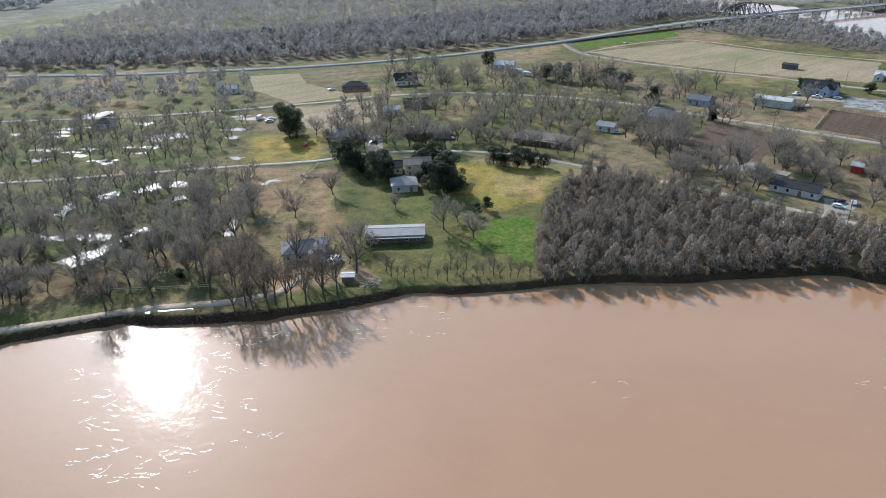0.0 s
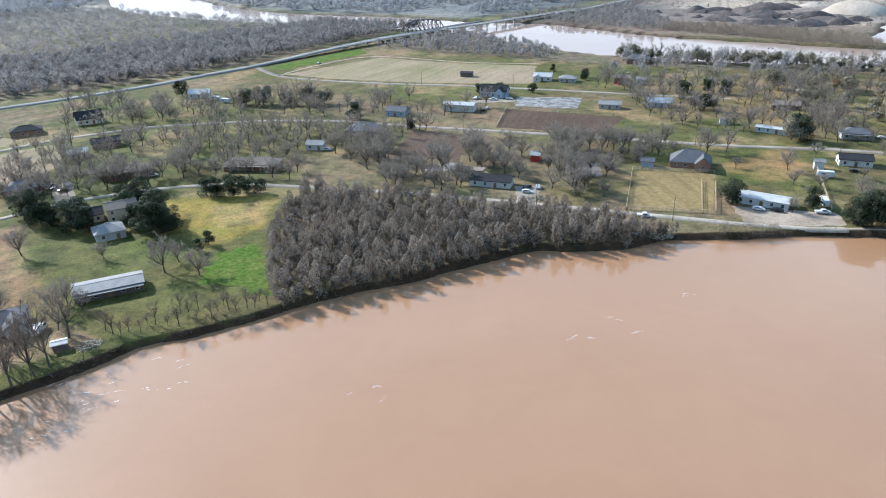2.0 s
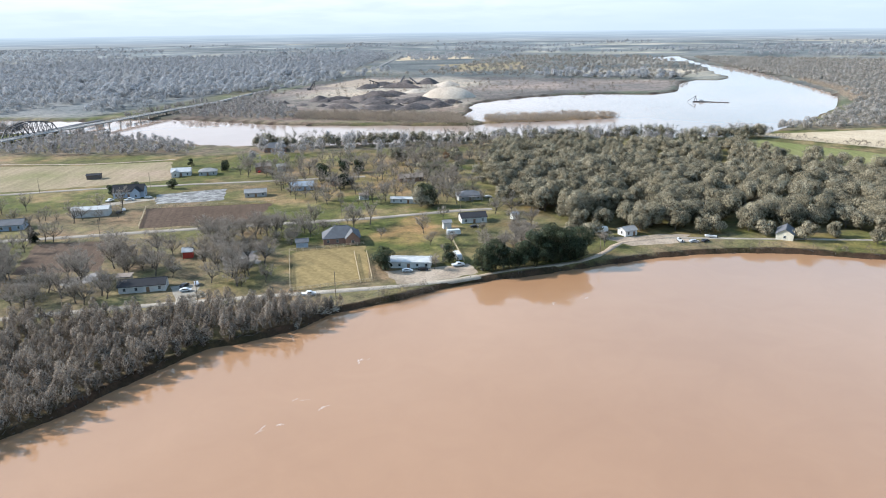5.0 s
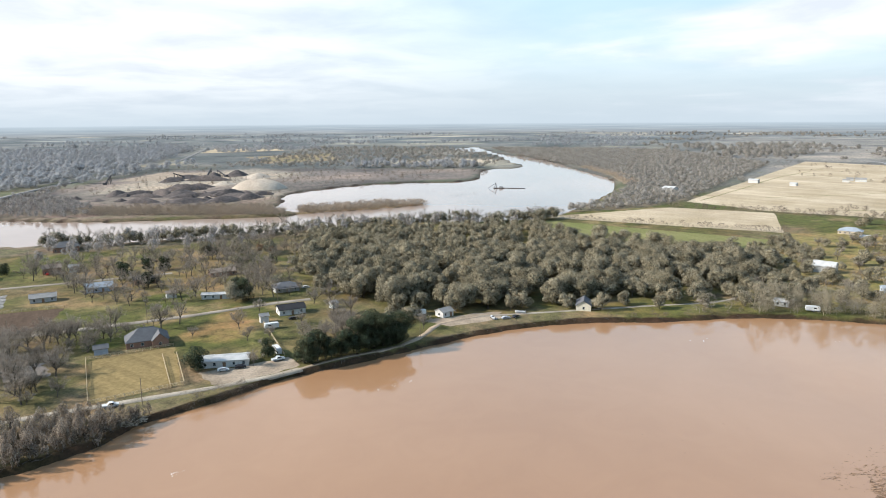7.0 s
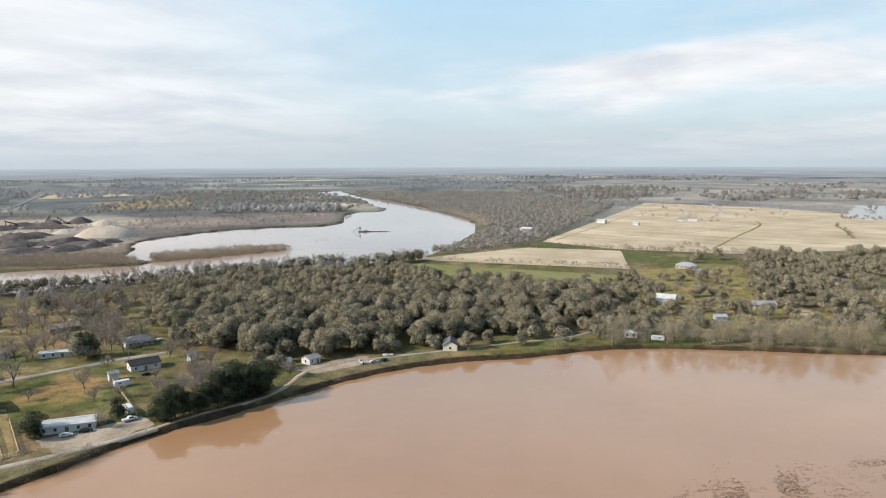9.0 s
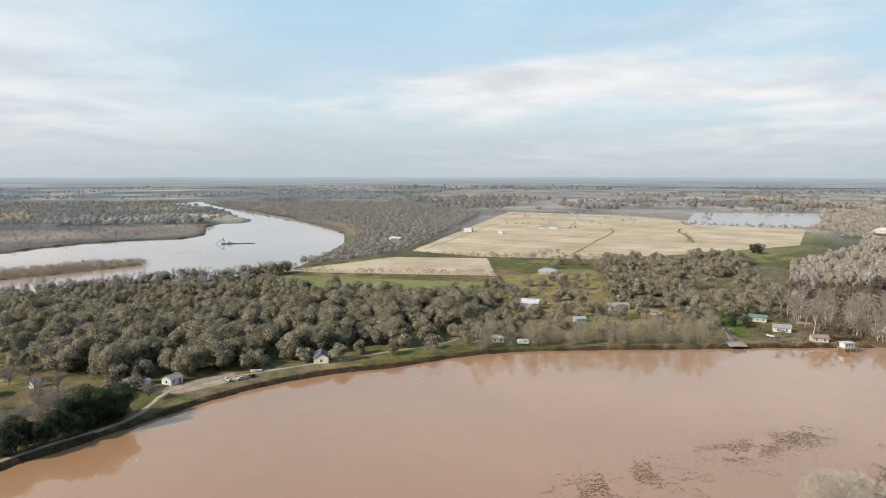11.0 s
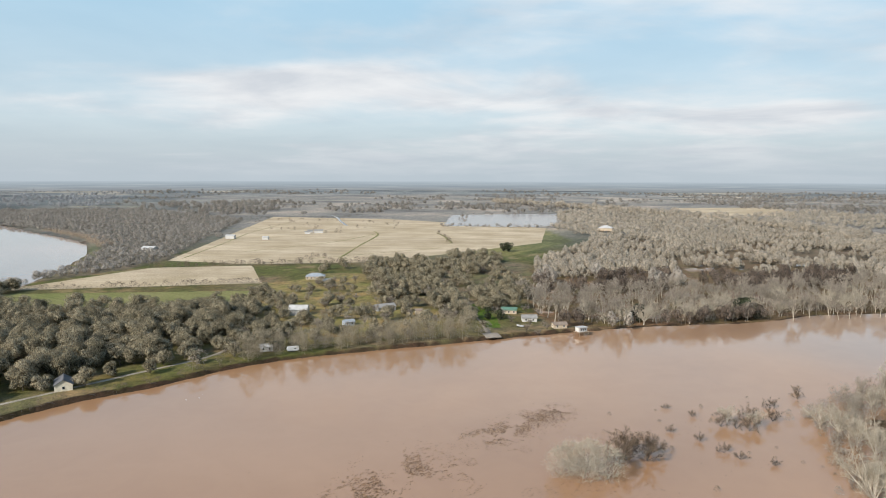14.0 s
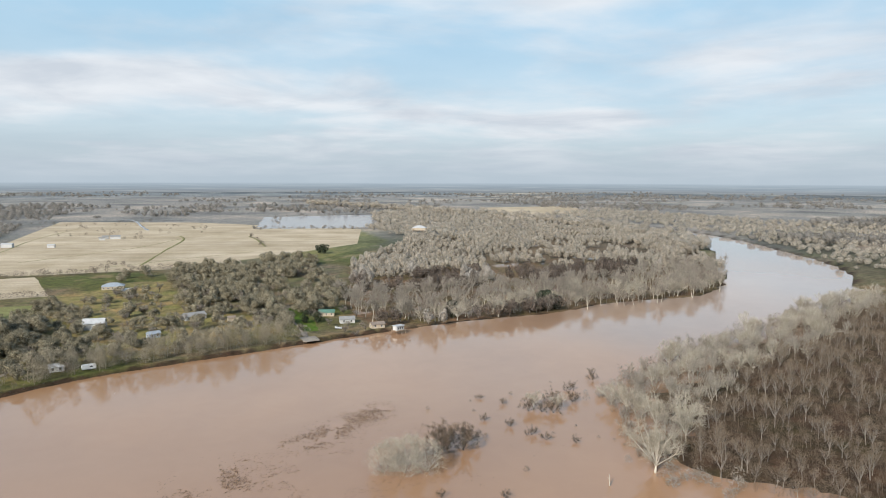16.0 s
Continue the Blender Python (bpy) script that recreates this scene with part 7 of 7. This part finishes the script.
dredge(967, 288, 110)
bar_line = np.array(smooth_line([(760, 352), (830, 322), (900, 300), (948, 290), (990, 262)], 2.5))
bar_pts = bar_line + np.random.RandomState(88).normal(0, 4.5, bar_line.shape)
bar_pts = bar_pts[fbm(bar_pts[:, 0], bar_pts[:, 1], 30, 89) > 0.47]
joined_wood("drift_bar", shrubby, bar_pts, "brush_brown", "dark low bars of stranded brush on the flooded pit", (0.25, 0.6), 34, category="driftwood")
reed_a = scatter([(535, 615), (608, 412), (632, 432), (655, 470), (640, 520), (600, 600), (560, 660)], 4.5, 81)
joined_wood("reeds", reeds, np.concatenate([reed_a, scatter(REED_ISLAND, 4.5, 82)]), "reed", "dense brown reeds on the flooded pit margin", (0.8, 1.3), category="reeds")
joined_wood("reeds", reeds, scatter([(1050, 120), (1200, 158), (1390, 248), (1400, 225), (1200, 130), (1060, 100)], 6, 83), "reed", "brown reeds along the outer river bend", (0.8, 1.3), category="reeds")


# ditches, hedges and scrub on the hay field and round the pit
for k, line in enumerate([[(826, -171), (970, -230), (1130, -298), (1211, -313)], [(1148, -411), (1067, -396), (955, -367)], [(930, -58), (1032, -202), (1154, -300)], [(880, 10), (1065, -47), (1258, -102), (1488, -197)], [(1373, -62), (1300, -180), (1254, -233)], [(800, -60), (850, -190), (900, -330)]]):
    road("field_ditch", line, 3.2 if k < 2 else 1.8, "pasture", "dark grassy ditch across the hay field", z=2.07, jitter=0.7)
ditch_pts = np.array([p for p in smooth_line([(1148, -411), (1067, -396), (955, -367)], 9)] + [p for p in smooth_line([(799, -35), (813, -65), (774, -101), (844, -145), (772, -166), (783, -192)], 6)])
joined_wood("hedge", shrubby, ditch_pts + rs.normal(0, 2.5, ditch_pts.shape), "twigs_brown", "ragged bushes along the field ditches", (0.6, 1.7), 3)
joined_wood("hedge", shrubby, np.array([(rs.uniform(1180, 1290), rs.uniform(-270, -180)) for _ in range(9)]), "twigs_brown", "bushes round the field barns", (0.9, 1.8), 4)
road("field_stream", [(1789, -309), (1718, -339), (1509, -313), (1373, -297)], 6, "pond", "pale winding stream across the hay field", z=2.06, jitter=1.5)
pit_scrub = scatter(MINE, 19, 84, 0.7)
pit_scrub = pit_scrub[(river_side(pit_scrub[:, 0], pit_scrub[:, 1]) > 8) & (fbm(pit_scrub[:, 0], pit_scrub[:, 1], 120, 47) > 0.47) & (np.hypot(pit_scrub[:, 0] - 846, pit_scrub[:, 1] - 622) > 75)]
joined_wood("scrub", shrubby, pit_scrub, "twigs_brown", "low brown scrub round the sand pit", (0.7, 1.7), 5)


# ---- water's edge: pools, foam, flotsam, posts ----
POOLS = [[(-129, 200), (-125, 206), (-117, 216), (-115, 212), (-119, 198)], [(-116, 218), (-111, 229), (-107, 226), (-114, 217)], [(-147, 223), (-120, 224), (-119, 219), (-143, 219)],
         [(-150, 242), (-150, 255), (-145, 251), (-146, 241)], [(-78, 218), (-81, 231), (-79, 236), (-75, 224)], [(-87, 170), (-74, 172.5), (-73, 170), (-86, 168)], [(-80, 272), (-73, 279), (-71, 276), (-78, 270)],
         [(-142, 262), (-137, 269), (-134, 263), (-139, 256)], [(-118, 276), (-110, 278), (-109, 271), (-115, 270)], [(-213, 394), (-198, 406), (-193, 399), (-206, 384)], [(-145, 350), (-136, 354), (-133, 345), (-142, 342)],
         [(-129, 267), (-123, 277), (-119, 271), (-127, 264)], [(-111, 258), (-105, 261), (-104, 256), (-110, 254)], [(115, 288), (132, 284), (131, 275), (115, 278)], [(179, 264), (191, 253), (181, 236), (170, 248)], [(560, 668), (580, 660), (570, 630), (556, 640)]]
for k in range(26):
    bx, by = rnd.uniform(-230, -95), rnd.uniform(300, 385)
    w, d = rnd.uniform(4, 10), rnd.uniform(1.5, 4)
    POOLS.append([(bx - w, by), (bx, by + d), (bx + w, by + d * 0.4), (bx + w * 0.3, by - d)])
for poly in POOLS:
    patch("flood_pool", poly, "pond", "shallow pool of flood water in the grass", z=2.022, jitter=1.3, category="pool", step=1.6)
road("road", [(378, -175), (390, -178), (404, -182)], 3.6, "asphalt", "short grey lane down to the river bank", z=2.06)
road("road", [(404, -182), (430, -188), (560, -219), (720, -257), (820, -281)], 1.5, "dirt", "straight narrow track through the oaks", z=2.05)
patch("field", [(404, -184), (430, -191), (490, -206), (486, -214), (430, -202), (402, -192)], "bright_grass", "bright green grass beside the track", z=2.03, step=3)
patch("boat_ramp", [(380, -172), (392, -174), (390, -184), (379, -182)], "asphalt", "concrete boat ramp head", z=2.09, jitter=0.1, category="ramp")
patch("yard", [(300, 128), (322, 108), (330, 96), (318, 92), (296, 112)], "dirt", "pale gravel yard under the oaks", z=2.04, category="yard", jitter=1.2)
patch("driveway", [(141, 243), (150, 236), (138, 222), (132, 226)], "gravel", "pale gravel drive to the lane", z=2.035, category="drive", jitter=0.5)
patch("driveway", [(204, 184), (224, 166), (232, 160), (226, 150), (204, 160), (196, 170)], "dirt", "bare earth drive in front of a house", z=2.035, category="drive", jitter=1.0)
patch("driveway", [(-42, 338), (-33, 340), (-30, 312), (-38, 312)], "gravel", "pale gravel drive to the lane", z=2.035, category="drive", jitter=0.4)
patch("driveway", [(198, 402), (226, 392), (222, 386), (196, 394)], "gravel", "pale gravel yard before a house", z=2.035, category="drive", jitter=0.6)


def swirl(t, x, y, size, r_):
    """A thin curved strip of foam or painted sun glint lying on the water."""
    a0, bend = r_.uniform(-0.5, 0.5), r_.uniform(-1.0, 1.0)
    px, py, pts = x, y, []
    for k in range(7):
        pts.append((px, py))
        px, py = px + math.cos(a0) * size / 6, py + math.sin(a0) * size / 6
        a0 += bend / 6 + r_.uniform(-0.35, 0.35)
    for k in range(6):
        if r_.random() < 0.3:
            continue
        (ax, ay), (bx, by) = pts[k], pts[k + 1]
        w0, w1 = (0.03 + 0.16 * r_.random() * math.sin(math.pi * (k + s) / 6) for s in (0, 1))
        t.tri((ax, ay - w0, 0.03), (bx, by - w1, 0.03), (bx, by + w1, 0.03))
        t.tri((ax, ay - w0, 0.03), (bx, by + w1, 0.03), (ax, ay + w0, 0.03))


foam = Tris()
# bright strips put in as sun sparkle on the ripples
for k in range(34):
    fx_, fy_ = rnd.gauss(-68, 17), rnd.uniform(104, 160)
    for _ in range(rnd.randint(2, 9)):
        swirl(foam, fx_ + rnd.gauss(0, 3.2), fy_ + rnd.gauss(0, 1.3), rnd.uniform(0.8, 4.0), rnd)
for k in range(26):
    swirl(foam, rnd.uniform(-35, -2), rnd.uniform(155, 172), rnd.uniform(1, 3.5), rnd)
for x, y in [(34, 134), (94, 133), (138, 139), (142, 138), (111, 136), (111, 128), (98, 131), (38, 134), (38, 129), (216, 110), (223, 106), (229, 103), (318, 3), (322, -4), (341, -60)]:
    for _ in range(2):
        swirl(foam, x + rnd.gauss(0, 1), y + rnd.gauss(0, 0.7), rnd.uniform(1.2, 3.0), rnd)
tagged(new("foam", mesh_of("foam", *foam.arrays(), [M["foam"]])), "thin strips of pale foam and painted sun glints on the river", "foam", kind="stuff")

flotsam = Tris()
DRIFT = smooth_line([(198, -42), (209, -63), (224, -91), (236, -118), (252, -151)], 0.3)


def drift_piece(px, py, q):
    """A thin raft of twigs lying with the current."""
    a = -1.12 + rnd.gauss(0, 0.45)
    ux, uy, w = math.cos(a) * q, math.sin(a) * q, rnd.uniform(0.06, 0.2)
    flotsam.tri((px - ux, py - uy, 0.02), (px + ux, py + uy, 0.03), (px - uy * w, py + ux * w, 0.07))
    flotsam.tri((px - ux, py - uy, 0.02), (px + uy * w, py - ux * w, 0.05), (px + ux, py + uy, 0.03))


for x, y in DRIFT:
    for _ in range(16):
        px, py = x + rnd.gauss(0, 5.0), y + rnd.gauss(0, 4.0)
        if fbm(np.array([px]), np.array([py]), 9, 4)[0] > 0.5:
            drift_piece(px, py, rnd.uniform(0.2, 1.0))
for _ in range(6000):
    px, py = rnd.gauss(203, 16), rnd.gauss(-108, 34)
    if fbm(np.array([px]), np.array([py]), 12, 6)[0] > 0.55:
        drift_piece(px, py, rnd.uniform(0.15, 0.7))
tagged(new("flotsam", mesh_of("flotsam", *flotsam.arrays(), [M["debris"]])), "brown drifting debris on the flood water", "debris", kind="stuff")


def snag(x, y, height, lean, label="bleached broken tree stub standing in the flood"):
    t = Tris()
    t.tube((0, 0, -0.6), (lean * 0.5, 0, height * 0.6), 0.28, 0.2, 6)
    t.tube((lean * 0.5, 0, height * 0.6), (lean, 0.1, height), 0.2, 0.09, 6)
    t.tube((lean * 0.4, 0, height * 0.5), (lean * 0.4 + 0.7, 0.5, height * 0.75), 0.1, 0.04, 4)
    ob = tagged(new("tree_stub", mesh_of("tree_stub", *t.arrays(), [M["bark_pale"]])), label, "tree stub", "flooded stubs")
    ob.matrix_world = pose(x, y, 0)


for x, y, h, l in [(140, -175, 4.0, 0.4), (130, -226, 7.0, 0.8), (150, -215, 5.5, -0.5), (379, -357, 8.0, 2.0), (167, -250, 6, 0.6)]:
    snag(x, y, h, l)


def boathouse(x, y, yaw):
    root = tagged(new("boathouse"), "small white boathouse on posts at the water", "boathouse")
    root.matrix_world = pose(x, y, 0, 0, 0, yaw)
    part("cabin", boxes((-3.2, 3.2, -2, 2, 2.6, 5.2)), "wall_white", root)
    part("roof", boxes((-3.6, 3.6, -2.5, 2.5, 5.2, 5.45)), "roof_white", root)
    part("deck", boxes((-4.2, 4.2, -3.2, 2.6, 2.3, 2.6)), "timber", root)
    for sx in (-3.8, 0, 3.8):
        for sy in (-2.8, 2.2):
            part("post", boxes((sx - 0.14, sx + 0.14, sy - 0.14, sy + 0.14, -3, 2.3)), "timber", root)
    for wx in (-1.8, 0, 1.8):
        fit_window(root, wx, -2, 3.3, 0)


boathouse(374, -236, -80)


def boat(x, y, yaw, label):
    root = tagged(new("boat"), label, "boat")
    root.matrix_world = pose(x, y, 2.05, 0, 0, yaw)
    bm = bmesh.new()
    prof = [(-2.6, 0.9, 0.95), (-1.0, 1.0, 0.95), (1.0, 0.9, 1.0), (2.2, 0.5, 1.1), (2.9, 0.05, 1.25)]
    rows_ = [[bm.verts.new(p) for p in ((px, -w, z), (px, -w * 0.6, 0.25), (px, w * 0.6, 0.25), (px, w, z))] for px, w, z in prof]
    for a, b in zip(rows_, rows_[1:]):
        for k in range(3):
            bm.faces.new((a[k], b[k], b[k + 1], a[k + 1]))
        bm.faces.new((a[3], b[3], b[0], a[0]))
    bm.faces.new(rows_[0])
    bm.faces.new(rows_[-1][::-1])
    part("hull", bm, "paint_white", root)
    part("motor", boxes((-3.0, -2.62, -0.2, 0.2, 0.3, 1.5)), "steel_dark", root)
    part("windshield", boxes((0.2, 0.3, -0.7, 0.7, 1.0, 1.45)), "glass", root)
    for s in (-0.7, 0.7):
        part("trailer_skid", boxes((-2.2, 2.2, s - 0.06, s + 0.06, -0.06, 0.27)), "steel_dark", root)


boat(401, -206, 30, "white motor boat parked in a yard")
for bx_, by_, ba_ in ((331, 86, 100),):
    boat(bx_, by_, ba_, "white motor boat stored under the oaks")
boat(389, -366, 60, "white motor boat on the flooded bank")
boat(316, 96, 40, "white motor boat in the gravel yard")
# far skyline: glowing backdrop ring with painted haze
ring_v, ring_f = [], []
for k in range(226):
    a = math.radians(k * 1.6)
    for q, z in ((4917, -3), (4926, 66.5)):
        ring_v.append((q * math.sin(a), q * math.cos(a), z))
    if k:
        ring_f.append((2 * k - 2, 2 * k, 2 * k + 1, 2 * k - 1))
structure("backdrop", mesh_of("backdrop", ring_v, ring_f, [M["distance"]]), "glowing hazy backdrop of far woods and fields", "skyline")
